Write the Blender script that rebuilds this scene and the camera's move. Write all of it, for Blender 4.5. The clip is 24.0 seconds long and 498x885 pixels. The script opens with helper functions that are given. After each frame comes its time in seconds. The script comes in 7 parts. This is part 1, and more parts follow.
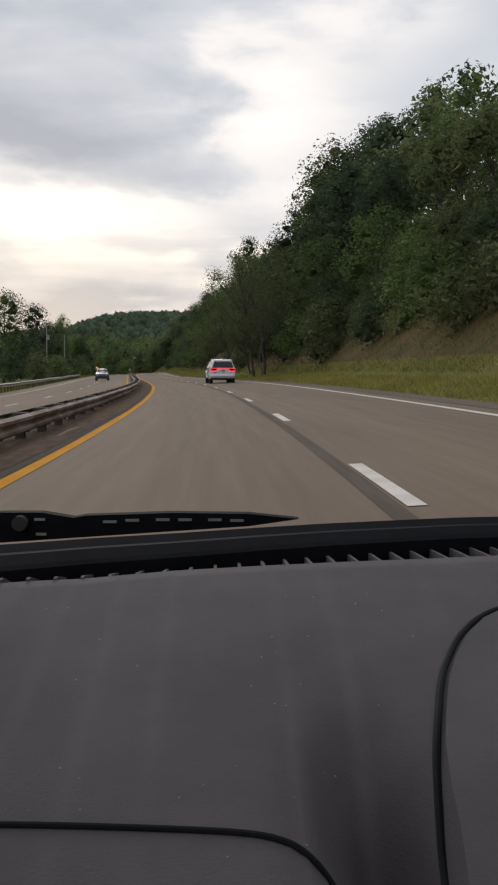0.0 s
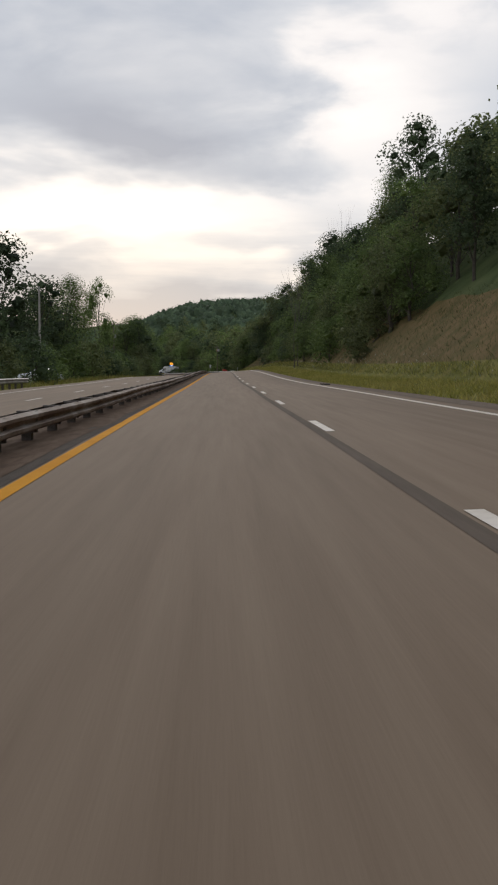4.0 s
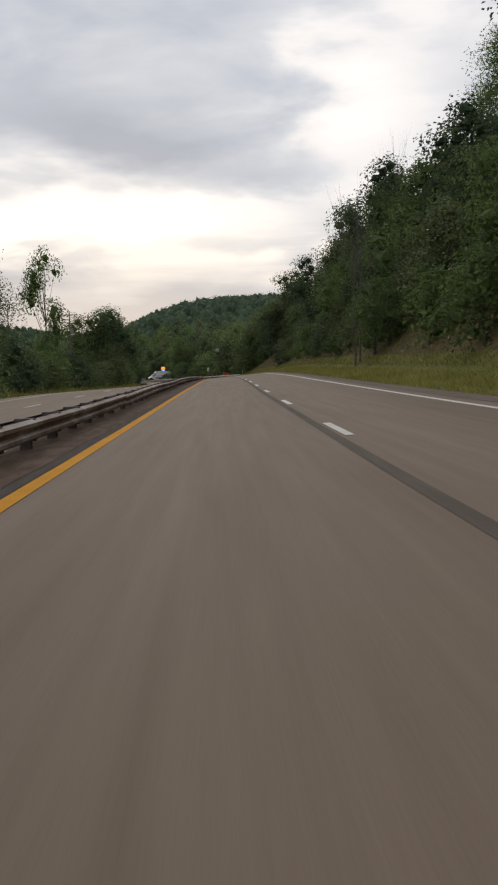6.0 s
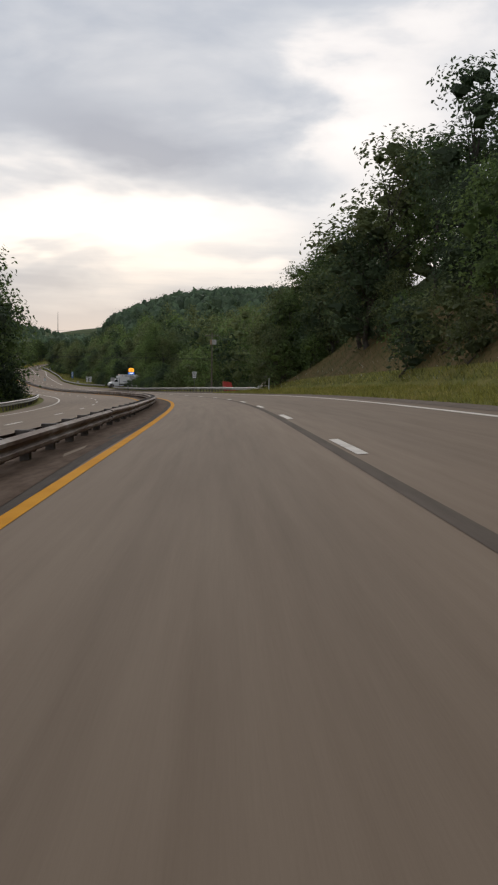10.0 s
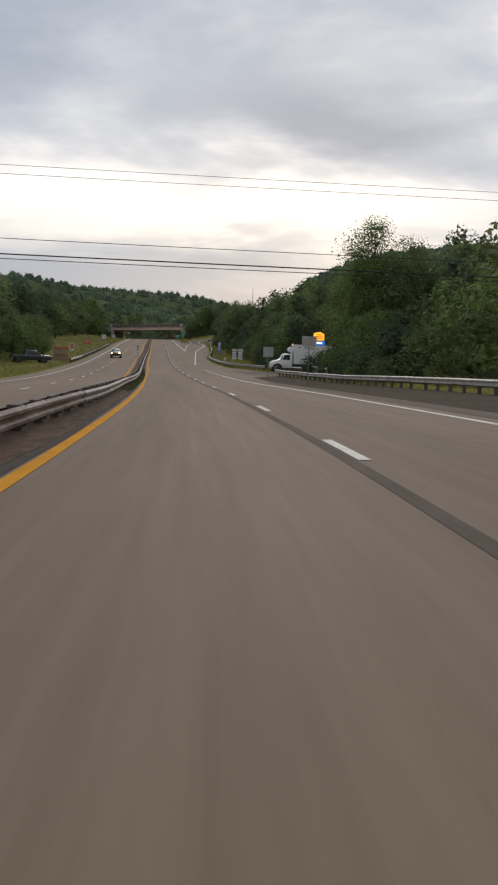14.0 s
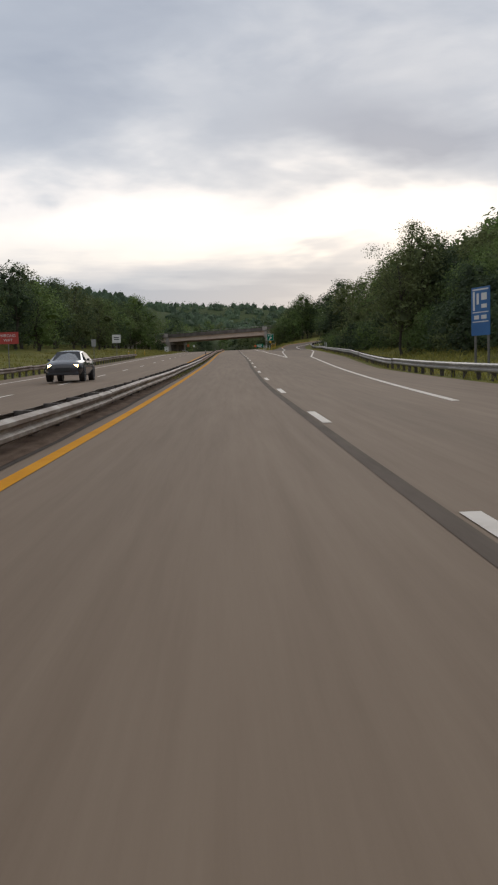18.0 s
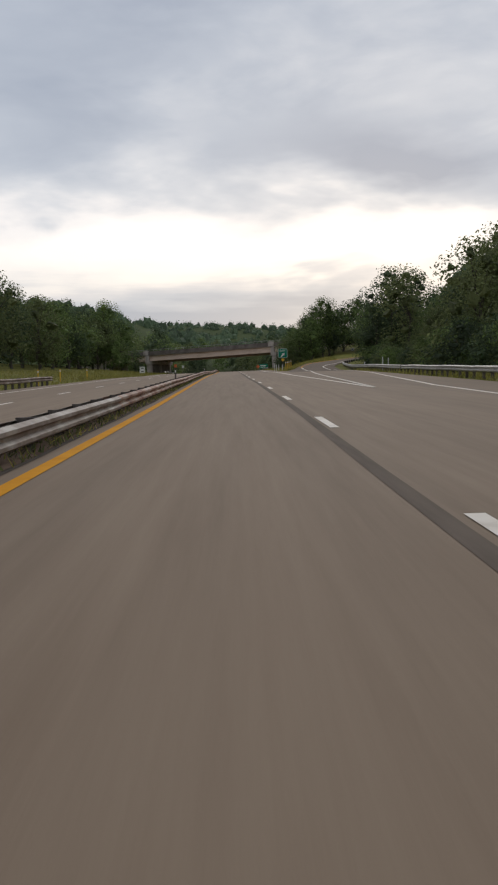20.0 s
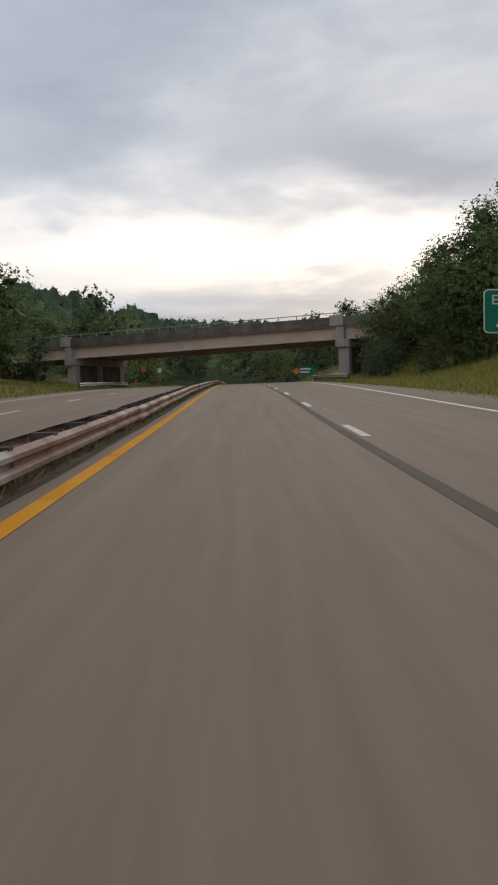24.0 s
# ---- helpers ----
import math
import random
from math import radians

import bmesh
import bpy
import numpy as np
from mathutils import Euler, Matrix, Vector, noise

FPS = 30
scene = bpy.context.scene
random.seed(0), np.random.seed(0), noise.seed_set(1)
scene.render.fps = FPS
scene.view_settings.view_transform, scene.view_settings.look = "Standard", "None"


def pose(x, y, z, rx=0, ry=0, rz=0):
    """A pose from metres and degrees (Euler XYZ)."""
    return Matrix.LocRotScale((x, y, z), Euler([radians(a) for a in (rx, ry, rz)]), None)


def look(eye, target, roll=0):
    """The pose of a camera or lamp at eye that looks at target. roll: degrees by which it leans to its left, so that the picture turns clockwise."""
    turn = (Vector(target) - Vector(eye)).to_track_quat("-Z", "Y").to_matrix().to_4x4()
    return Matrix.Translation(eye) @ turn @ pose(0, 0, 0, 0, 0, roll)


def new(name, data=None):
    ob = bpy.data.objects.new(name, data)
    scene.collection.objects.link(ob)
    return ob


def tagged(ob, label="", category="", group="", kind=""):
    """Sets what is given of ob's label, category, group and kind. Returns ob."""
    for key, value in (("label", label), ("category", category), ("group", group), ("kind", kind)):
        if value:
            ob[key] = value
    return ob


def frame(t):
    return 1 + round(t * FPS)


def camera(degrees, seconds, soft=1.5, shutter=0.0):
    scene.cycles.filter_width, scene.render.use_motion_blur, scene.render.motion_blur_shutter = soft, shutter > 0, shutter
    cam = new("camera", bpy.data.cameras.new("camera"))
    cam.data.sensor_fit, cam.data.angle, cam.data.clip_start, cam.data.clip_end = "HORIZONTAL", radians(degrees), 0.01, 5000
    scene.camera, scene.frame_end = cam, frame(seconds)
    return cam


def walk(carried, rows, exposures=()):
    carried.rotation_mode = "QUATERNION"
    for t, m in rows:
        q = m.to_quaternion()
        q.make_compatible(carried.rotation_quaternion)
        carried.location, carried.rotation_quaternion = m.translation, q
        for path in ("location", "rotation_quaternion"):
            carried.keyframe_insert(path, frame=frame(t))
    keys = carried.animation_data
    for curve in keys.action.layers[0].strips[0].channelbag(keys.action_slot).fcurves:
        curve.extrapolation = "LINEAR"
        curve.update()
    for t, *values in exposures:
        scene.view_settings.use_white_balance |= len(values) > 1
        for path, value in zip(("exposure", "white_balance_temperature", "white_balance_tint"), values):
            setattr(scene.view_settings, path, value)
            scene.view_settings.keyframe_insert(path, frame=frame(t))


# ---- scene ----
cam = camera(28.77, 24.0, soft=2.2)
# heading (left of +y) and grade of the drive, degrees, one a second; lateral drift and bank, every two seconds
SPEED = 30.9
HEADING = [0.00, 2.40, 4.22, 5.69, 5.93, 5.56, 5.73, 5.55, 5.34, 5.60, 5.54, 6.34, 9.13, 13.46, 17.43, 19.73, 20.56, 21.49, 21.38, 21.10, 20.74, 21.01, 21.37, 21.11, 20.98]
GRADE = [-0.17, -0.15, -0.23, -0.24, -0.30, -0.21, -0.21, 0.10, 0.05, -0.26, -0.34, -0.63, -0.92, -0.88, -0.97, -0.84, -0.79, -0.07, 0.42, 1.12, 1.52, 1.71, 1.64, 1.67, 1.25]
DRIFT = [-0.37, -0.16, 0.03, 0.14, 0.12, 0.04, 0.11, 0.11, -0.19, -0.21, -0.19, -0.06, 0.17, 0.24, 0.22]
BANK = [-2.96, -2.88, -1.86, -0.93, -1.70, -4.45, -4.01, -2.35, -1.25, -0.80, -0.43, -0.45, -0.70, -1.01, -1.05]
EYE = 1.055
PATH = [  # seconds, place, yaw, pitch, roll
    (0.0, 0.00, 0.00, 0.000, -1.48, -4.37, 0.35),
    (0.5, -0.17, 15.45, -0.044, -0.62, -4.46, 0.48),
    (1.0, -0.66, 30.89, -0.084, 0.55, -4.56, -0.67),
    (1.5, -1.44, 46.32, -0.128, 1.93, -4.40, -0.25),
    (2.0, -2.47, 61.74, -0.185, 2.64, -4.29, 0.33),
    (2.5, -3.72, 77.14, -0.247, 2.97, -4.34, 0.90),
    (3.0, -5.17, 92.52, -0.311, 3.62, -4.41, 0.64),
    (3.5, -6.74, 107.89, -0.381, 3.88, -4.51, 0.37),
    (4.0, -8.34, 123.25, -0.459, 3.90, -4.59, 0.11),
    (4.5, -9.92, 138.62, -0.535, 3.74, -4.61, -0.15),
    (5.0, -11.44, 154.00, -0.597, 3.70, -4.61, -0.41),
    (5.5, -12.94, 169.37, -0.653, 3.72, -4.55, -0.70),
    (6.0, -14.47, 184.75, -0.713, 4.02, -4.44, -1.67),
    (6.5, -16.01, 200.12, -0.750, 4.26, -4.16, -2.24),
    (7.0, -17.51, 215.50, -0.742, 4.07, -3.98, -1.88),
    (7.5, -18.99, 230.88, -0.712, 3.97, -3.85, -1.97),
    (8.0, -20.44, 246.26, -0.689, 3.89, -3.72, -1.45),
    (8.5, -21.89, 261.64, -0.694, 3.72, -3.86, -0.61),
    (9.0, -23.38, 277.02, -0.745, 3.66, -3.93, -0.34),
    (9.5, -24.88, 292.39, -0.823, 3.79, -4.03, 0.63),
    (10.0, -26.37, 307.77, -0.908, 3.74, -4.01, 0.73),
    (10.5, -27.89, 323.15, -1.015, 3.90, -4.09, 0.83),
    (11.0, -29.50, 338.51, -1.164, 4.42, -4.19, 0.94),
    (11.5, -31.35, 353.85, -1.356, 5.54, -4.30, 1.04),
    (12.0, -33.58, 369.14, -1.590, 6.95, -4.55, 1.10),
    (12.5, -36.30, 384.34, -1.841, 8.51, -4.76, 1.22),
    (13.0, -39.60, 399.43, -2.083, 10.94, -4.99, 1.58),
    (13.5, -43.48, 414.38, -2.326, 13.46, -5.17, 1.76),
    (14.0, -47.87, 429.19, -2.584, 15.25, -5.20, 2.00),
    (14.5, -52.68, 443.87, -2.838, 16.99, -5.21, 1.71),
    (15.0, -57.79, 458.45, -3.074, 17.55, -5.13, 1.26),
    (15.5, -63.08, 472.97, -3.300, 18.76, -5.22, 1.32),
    (16.0, -68.46, 487.45, -3.528, 19.48, -5.26, 0.79),
    (16.5, -73.95, 501.89, -3.702, 19.68, -5.15, 0.27),
    (17.0, -79.56, 516.28, -3.771, 19.79, -4.88, -0.34),
    (17.5, -85.23, 530.66, -3.754, 19.88, -4.44, -0.53),
    (18.0, -90.88, 545.04, -3.676, 20.12, -4.24, -1.38),
    (18.5, -96.49, 559.43, -3.516, 20.38, -3.59, -1.93),
    (19.0, -102.07, 573.83, -3.257, 20.23, -3.28, -1.73),
    (19.5, -107.61, 588.25, -2.922, 20.03, -3.08, -1.53),
    (20.0, -113.09, 602.69, -2.534, 19.90, -2.95, -1.33),
    (20.5, -118.57, 617.13, -2.107, 20.00, -2.86, -1.13),
    (21.0, -124.09, 631.56, -1.653, 20.13, -2.51, -1.16),
    (21.5, -129.65, 645.96, -1.192, 20.29, -2.30, -0.94),
    (22.0, -135.26, 660.35, -0.745, 20.39, -2.36, -0.76),
    (22.5, -140.88, 674.74, -0.298, 20.30, -2.39, -0.72),
    (23.0, -146.46, 689.14, 0.157, 20.37, -2.40, -0.81),
    (23.5, -152.01, 703.55, 0.587, 20.36, -2.61, -0.77),
    (24.0, -157.55, 717.97, 0.956, 20.45, -2.75, -1.05),
]
walk(cam, [(t, pose(x, y, z, 90 + pitch, 0, yaw) @ pose(0, 0, 0, 0, 0, roll)) for t, x, y, z, yaw, pitch, roll in PATH])

# ---- the sky and the light ----
world = bpy.data.worlds.new("evening_sky")
scene.world = world
world.use_nodes = True
wt = world.node_tree
for n in list(wt.nodes):
    wt.nodes.remove(n)


def node(tree, kind, **values):
    n = tree.nodes.new(kind)
    for key, value in values.items():
        if key in n.inputs:
            n.inputs[key].default_value = value
    return n


def ramp(tree, stops, fac):
    r = tree.nodes.new("ShaderNodeValToRGB")
    els = r.color_ramp.elements
    while len(els) < len(stops):
        els.new(0.5)
    for e, (p, c) in zip(els, stops):
        e.position, e.color = p, (*c, 1)
    tree.links.new(fac, r.inputs[0])
    return r.outputs[0]


SUN_UP, SUN_TURN = radians(9), radians(-12)
w_out = wt.nodes.new("ShaderNodeOutputWorld")
w_bg = node(wt, "ShaderNodeBackground", Strength=1.0)
wt.links.new(w_bg.outputs[0], w_out.inputs[0])
sky = wt.nodes.new("ShaderNodeTexSky")
sky.sky_type, sky.sun_disc = "NISHITA", False
sky.sun_elevation, sky.sun_rotation = SUN_UP, SUN_TURN
w_co = wt.nodes.new("ShaderNodeTexCoord")
w_sep = wt.nodes.new("ShaderNodeSeparateXYZ")
wt.links.new(w_co.outputs["Generated"], w_sep.inputs[0])
w_z = w_sep.outputs[2]


def cloud_noise(scale, stretch, detail, shift, rough=0.55):
    m = wt.nodes.new("ShaderNodeMapping")
    m.inputs["Scale"].default_value = stretch
    m.inputs["Location"].default_value = shift
    wt.links.new(w_co.outputs["Generated"], m.inputs[0])
    n = node(wt, "ShaderNodeTexNoise", Scale=scale, Detail=detail, Roughness=rough, Distortion=0.25)
    wt.links.new(m.outputs[0], n.inputs["Vector"])
    return n.outputs["Fac"]


def w_math(op, a, b):
    m = wt.nodes.new("ShaderNodeMath")
    m.operation = op
    for i, v in enumerate((a, b)):  # the second one is unused by some
        if isinstance(v, (int, float)):
            m.inputs[i].default_value = v
        else:
            wt.links.new(v, m.inputs[i])
    return m.outputs[0]


def w_mix(fac, a, b):
    m = wt.nodes.new("ShaderNodeMix")
    m.data_type = "RGBA"
    for i, v in ((0, fac), (6, a), (7, b)):
        if isinstance(v, (int, float)):
            m.inputs[i].default_value = v
        elif isinstance(v, tuple):
            m.inputs[i].default_value = (*v, 1)
        else:
            wt.links.new(v, m.inputs[i])
    return m.outputs[2]


# broken evening overcast: a bright gap low over the hills, grey-blue masses above it
w_x, w_y = w_sep.outputs[0], w_sep.outputs[1]
soft_n = cloud_noise(4.2, (1.0, 1.0, 3.2), 4, (1.7, 2.3, 0.6))
fine_n = cloud_noise(6.0, (1.0, 1.0, 2.6), 7, (0.3, 7.7, 1.9), 0.52)
turn_w = w_math("MULTIPLY", w_math("ARCTAN2", w_math("MULTIPLY", w_x, -1.0), w_y), 57.296)
rise_w = w_math("MULTIPLY", w_math("ARCSINE", w_z, 0.0), 57.296)
turn_d = w_math("ADD", turn_w, w_math("MULTIPLY", w_math("SUBTRACT", fine_n, 0.5), 16.0))
rise_d = w_math("ADD", rise_w, w_math("MULTIPLY", w_math("SUBTRACT", soft_n, 0.5), 7.0))
rise_d = w_math("ADD", rise_d, w_math("MULTIPLY", w_math("SUBTRACT", fine_n, 0.5), 3.0))
total = ramp(wt, [(0.0, (0.58,) * 3), (0.035, (0.60,) * 3), (0.075, (0.50,) * 3), (0.12, (0.34,) * 3), (0.17, (0.36,) * 3), (0.23, (0.46,) * 3), (0.30, (0.55,) * 3), (0.45, (0.60,) * 3), (1.0, (0.62,) * 3)], w_z)
# cloud masses: bearing to the left, height, half width, half height, density
for az, el, wa, we, amount in ((11.5, 13.6, 9.0, 2.0, 0.34), (3.5, 11.0, 5.5, 1.2, 0.22), (-2.5, 14.8, 5.0, 2.4, -0.34), (14.0, 8.6, 12.0, 1.9, -0.26), (26.0, 8.4, 7.0, 1.8, -0.18), (4.0, 6.9, 4.5, 0.9, 0.26), (-0.5, 8.4, 4.0, 1.0, 0.22),
                               (10.0, 4.2, 6.5, 1.1, 0.34), (20.0, 3.6, 9.0, 0.8, 0.36), (22.0, 5.4, 8.0, 1.3, 0.26), (15.0, 6.6, 5.0, 0.6, 0.24), (31.0, 4.6, 6.0, 1.2, 0.22), (-9.0, 19.0, 5.0, 2.5, -0.2), (20.0, 17.5, 9.0, 2.0, 0.10), (33.0, 13.0, 9.0, 2.2, 0.12), (-14.0, 12.0, 6.0, 3.0, 0.10), (29.0, 18.0, 10.0, 6.0, 0.16)):
    q = w_math("ADD", w_math("POWER", w_math("ABSOLUTE", w_math("MULTIPLY", w_math("SUBTRACT", turn_d, az), 1 / wa), 0.0), 2.0),
               w_math("POWER", w_math("ABSOLUTE", w_math("MULTIPLY", w_math("SUBTRACT", rise_d, el), 1 / we), 0.0), 2.0))
    total = w_math("ADD", total, w_math("MULTIPLY", w_math("EXPONENT", w_math("MULTIPLY", q, -1.0), 0.0), amount))
total = w_math("ADD", total, w_math("MULTIPLY", w_math("SUBTRACT", fine_n, 0.5), 0.50))
total = w_math("ADD", total, w_math("MULTIPLY", w_math("SUBTRACT", soft_n, 0.5), 0.35))
low_band = ramp(wt, [(0.0, (1.0,) * 3), (0.09, (1.0,) * 3), (0.16, (0.0,) * 3)], w_z)
streak = cloud_noise(2.6, (1.0, 1.0, 11.0), 6, (4.1, 0.7, 2.2), 0.55)
total = w_math("ADD", total, w_math("MULTIPLY", w_math("MULTIPLY", w_math("SUBTRACT", streak, 0.53), 1.05), low_band))
warm = ramp(wt, [(0.16, (1.14, 1.06, 0.97)), (0.34, (1.00, 0.935, 0.87)), (0.48, (0.74, 0.725, 0.74)), (0.64, (0.54, 0.575, 0.64)), (0.82, (0.40, 0.45, 0.54))], total)
cloud = ramp(wt, [(0.16, (1.12, 1.07, 1.04)), (0.34, (0.97, 0.935, 0.93)), (0.48, (0.70, 0.72, 0.77)), (0.64, (0.505, 0.55, 0.635)), (0.82, (0.36, 0.41, 0.51))], total)
clear = wt.nodes.new("ShaderNodeVectorMath")
clear.operation = "SCALE"
clear.inputs["Scale"].default_value = 0.08
wt.links.new(sky.outputs[0], clear.inputs[0])
wt.links.new(w_mix(0.93, clear.outputs[0], w_mix(low_band, cloud, warm)), w_bg.inputs[0])

sun_data = bpy.data.lights.new("sun", "SUN")
sun_data.energy, sun_data.angle, sun_data.color = 0.55, radians(25), (1.0, 0.93, 0.85)
sun = new("sun", sun_data)
sun.matrix_world = look((0, 0, 50), (0 - 50 * math.sin(-SUN_TURN) * -1, -50, 50 - 50 * math.tan(radians(24))))


# ---- materials ----
def material(name, stops, rough=0.8, metal=0.0, scale=4.0, detail=6, bump=0.0, bump_scale=40.0, coords="Object", stretch=(1, 1, 1), large=0.0, vary=0.0, island=0.0, spec=0.5):
    """A surface whose colour runs through stops by noise at one scale, and lighter and darker at a larger one."""
    m = bpy.data.materials.new(name)
    m.use_nodes = True
    t = m.node_tree
    b = t.nodes["Principled BSDF"]
    b.inputs["Roughness"].default_value, b.inputs["Metallic"].default_value = rough, metal
    b.inputs["Specular IOR Level"].default_value = spec
    co = t.nodes.new("ShaderNodeTexCoord")
    mp = t.nodes.new("ShaderNodeMapping")
    mp.inputs["Scale"].default_value = stretch
    t.links.new(co.outputs[coords], mp.inputs[0])
    n = node(t, "ShaderNodeTexNoise", Scale=scale, Detail=detail, Roughness=0.6)
    t.links.new(mp.outputs[0], n.inputs["Vector"])
    k = len(stops) - 1
    col = ramp(t, [(0.3 + 0.4 * i / max(k, 1), c) for i, c in enumerate(stops)], n.outputs["Fac"])

    def shade(value, amount, col):
        mr = t.nodes.new("ShaderNodeMapRange")
        mr.inputs["To Min"].default_value, mr.inputs["To Max"].default_value = 1 - amount, 1 + amount
        t.links.new(value, mr.inputs[0])
        vm = t.nodes.new("ShaderNodeVectorMath")
        vm.operation = "SCALE"
        t.links.new(col, vm.inputs[0])
        t.links.new(mr.outputs[0], vm.inputs["Scale"])
        return vm.outputs[0]

    if large:
        n2 = node(t, "ShaderNodeTexNoise", Scale=scale * 0.11, Detail=3.0)
        t.links.new(mp.outputs[0], n2.inputs["Vector"])
        col = shade(n2.outputs["Fac"], large, col)
    if vary:
        col = shade(t.nodes.new("ShaderNodeObjectInfo").outputs["Random"], vary, col)
    if island:
        col = shade(t.nodes.new("ShaderNodeNewGeometry").outputs["Random Per Island"], island, col)
    t.links.new(col, b.inputs["Base Color"])
    if bump:
        n3 = node(t, "ShaderNodeTexNoise", Scale=bump_scale, Detail=5.0)
        t.links.new(mp.outputs[0], n3.inputs["Vector"])
        bp = node(t, "ShaderNodeBump", Strength=bump, Distance=0.02)
        t.links.new(n3.outputs["Fac"], bp.inputs["Height"])
        t.links.new(bp.outputs[0], b.inputs["Normal"])
    return m


def glow(name, colour, strength):
    m = bpy.data.materials.new(name)
    m.use_nodes = True
    b = m.node_tree.nodes["Principled BSDF"]
    b.inputs["Base Color"].default_value = (*colour, 1)
    b.inputs["Emission Color"].default_value = (*colour, 1)
    b.inputs["Emission Strength"].default_value = strength
    return m


asphalt = material("worn_asphalt", [(0.212, 0.151, 0.102), (0.238, 0.172, 0.118), (0.262, 0.193, 0.133)], 0.84, scale=4.5, bump=0.12, bump_scale=60, coords="UV", stretch=(1.0, 0.035, 1), large=0.30, spec=0.15)
asphalt_old = material("old_shoulder_asphalt", [(0.165, 0.126, 0.095), (0.228, 0.180, 0.140)], 0.95, scale=5, bump=0.3, bump_scale=70, coords="UV", stretch=(1, 0.3, 1), large=0.2, spec=0.06)
tar = material("sealed_joint", [(0.120, 0.094, 0.072), (0.165, 0.129, 0.100)], 0.95, scale=3, coords="UV", stretch=(2, 0.15, 1), spec=0.1)
broken_edge = material("dark_broken_asphalt", [(0.070, 0.056, 0.045), (0.115, 0.092, 0.073)], 0.95, scale=4, coords="UV", stretch=(2, 0.3, 1), bump=0.4, bump_scale=30, spec=0.08)
skid_mark = material("dark_tyre_mark", [(0.14, 0.110, 0.086), (0.20, 0.157, 0.121)], 0.95, scale=9, coords="UV", spec=0.1)
white_paint = material("worn_white_road_paint", [(0.66, 0.58, 0.48), (0.79, 0.71, 0.61), (0.85, 0.77, 0.67)], 0.85, scale=2.3, vary=0.10, spec=0.08)
yellow_paint = material("worn_yellow_road_paint", [(0.62, 0.255, 0.012), (0.70, 0.300, 0.015), (0.74, 0.330, 0.022)], 0.85, scale=1.1, spec=0.06)
galvanized = material("weathered_galvanized_steel", [(0.22, 0.20, 0.18), (0.36, 0.34, 0.31), (0.44, 0.42, 0.39)], 0.55, 0.55, scale=2.2, vary=0.12, large=0.2)
rusty = material("rust_streaked_steel", [(0.080, 0.040, 0.022), (0.145, 0.088, 0.058), (0.23, 0.175, 0.135), (0.36, 0.310, 0.265)], 0.7, 0.25, scale=0.9, large=0.35, stretch=(1, 1, 1.5))
pale_rail = material("weathered_pale_steel", [(0.125, 0.085, 0.060), (0.235, 0.190, 0.155), (0.40, 0.360, 0.315)], 0.65, 0.25, scale=1.3, large=0.25, stretch=(1, 1, 1.5))
rust_red = material("rust_red_steel", [(0.12, 0.050, 0.030), (0.25, 0.115, 0.070), (0.34, 0.225, 0.165), (0.44, 0.38, 0.32)], 0.75, 0.15, scale=0.8, large=0.35, stretch=(1, 1, 1.5))
post_mat = material("dark_weathered_post", [(0.055, 0.045, 0.038), (0.12, 0.10, 0.085)], 0.85, scale=12, vary=0.3)
dirt = material("bare_roadside_soil", [(0.062, 0.045, 0.030), (0.088, 0.063, 0.042), (0.115, 0.084, 0.057)], 0.97, scale=3.1, bump=0.25, bump_scale=22, large=0.3, spec=0.06)
median_dirt = material("bare_median_grit", [(0.085, 0.055, 0.037), (0.135, 0.090, 0.062), (0.185, 0.130, 0.094)], 0.97, scale=5, detail=8, coords="UV", stretch=(1, 0.22, 1), bump=0.4, bump_scale=24, large=0.25, spec=0.05)
grass_ground = material("rough_meadow_ground", [(0.105, 0.118, 0.026), (0.165, 0.158, 0.040), (0.235, 0.200, 0.066)], 0.95, scale=0.45, bump=0.6, bump_scale=9, large=0.35, spec=0.05)
concrete = material("stained_concrete", [(0.24, 0.21, 0.18), (0.34, 0.30, 0.27), (0.40, 0.365, 0.33)], 0.9, scale=0.8, bump=0.25, bump_scale=14, large=0.25, stretch=(1, 1, 0.5))
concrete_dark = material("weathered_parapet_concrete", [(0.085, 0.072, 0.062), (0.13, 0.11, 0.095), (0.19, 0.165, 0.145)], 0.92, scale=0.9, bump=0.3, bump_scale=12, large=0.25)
girder_mat = material("faded_pink_girder_paint", [(0.48, 0.365, 0.285), (0.58, 0.455, 0.365), (0.61, 0.495, 0.41)], 0.7, scale=0.5, large=0.15)
bark = material("grey_brown_bark", [(0.035, 0.028, 0.021), (0.075, 0.062, 0.05), (0.11, 0.095, 0.08)], 0.95, scale=3, bump=0.6, bump_scale=12, stretch=(1, 1, 0.25))
bark_pale = material("bleached_dead_wood", [(0.085, 0.075, 0.064), (0.165, 0.150, 0.132)], 0.9, scale=3, stretch=(1, 1, 0.2))


def leaf_material(name, a, b, c):
    m = material(name, [a, b, c], 0.65, scale=0.35, vary=0.25, island=0.36, spec=0.3)
    t = m.node_tree
    pb = t.nodes["Principled BSDF"]
    tr = t.nodes.new("ShaderNodeBsdfTranslucent")
    link = pb.inputs["Base Color"].links[0]
    t.links.new(link.from_socket, tr.inputs["Color"])
    mx = t.nodes.new("ShaderNodeMixShader")
    mx.inputs[0].default_value = 0.42
    t.links.new(pb.outputs[0], mx.inputs[1])
    t.links.new(tr.outputs[0], mx.inputs[2])
    t.links.new(mx.outputs[0], t.nodes["Material Output"].inputs[0])
    return m


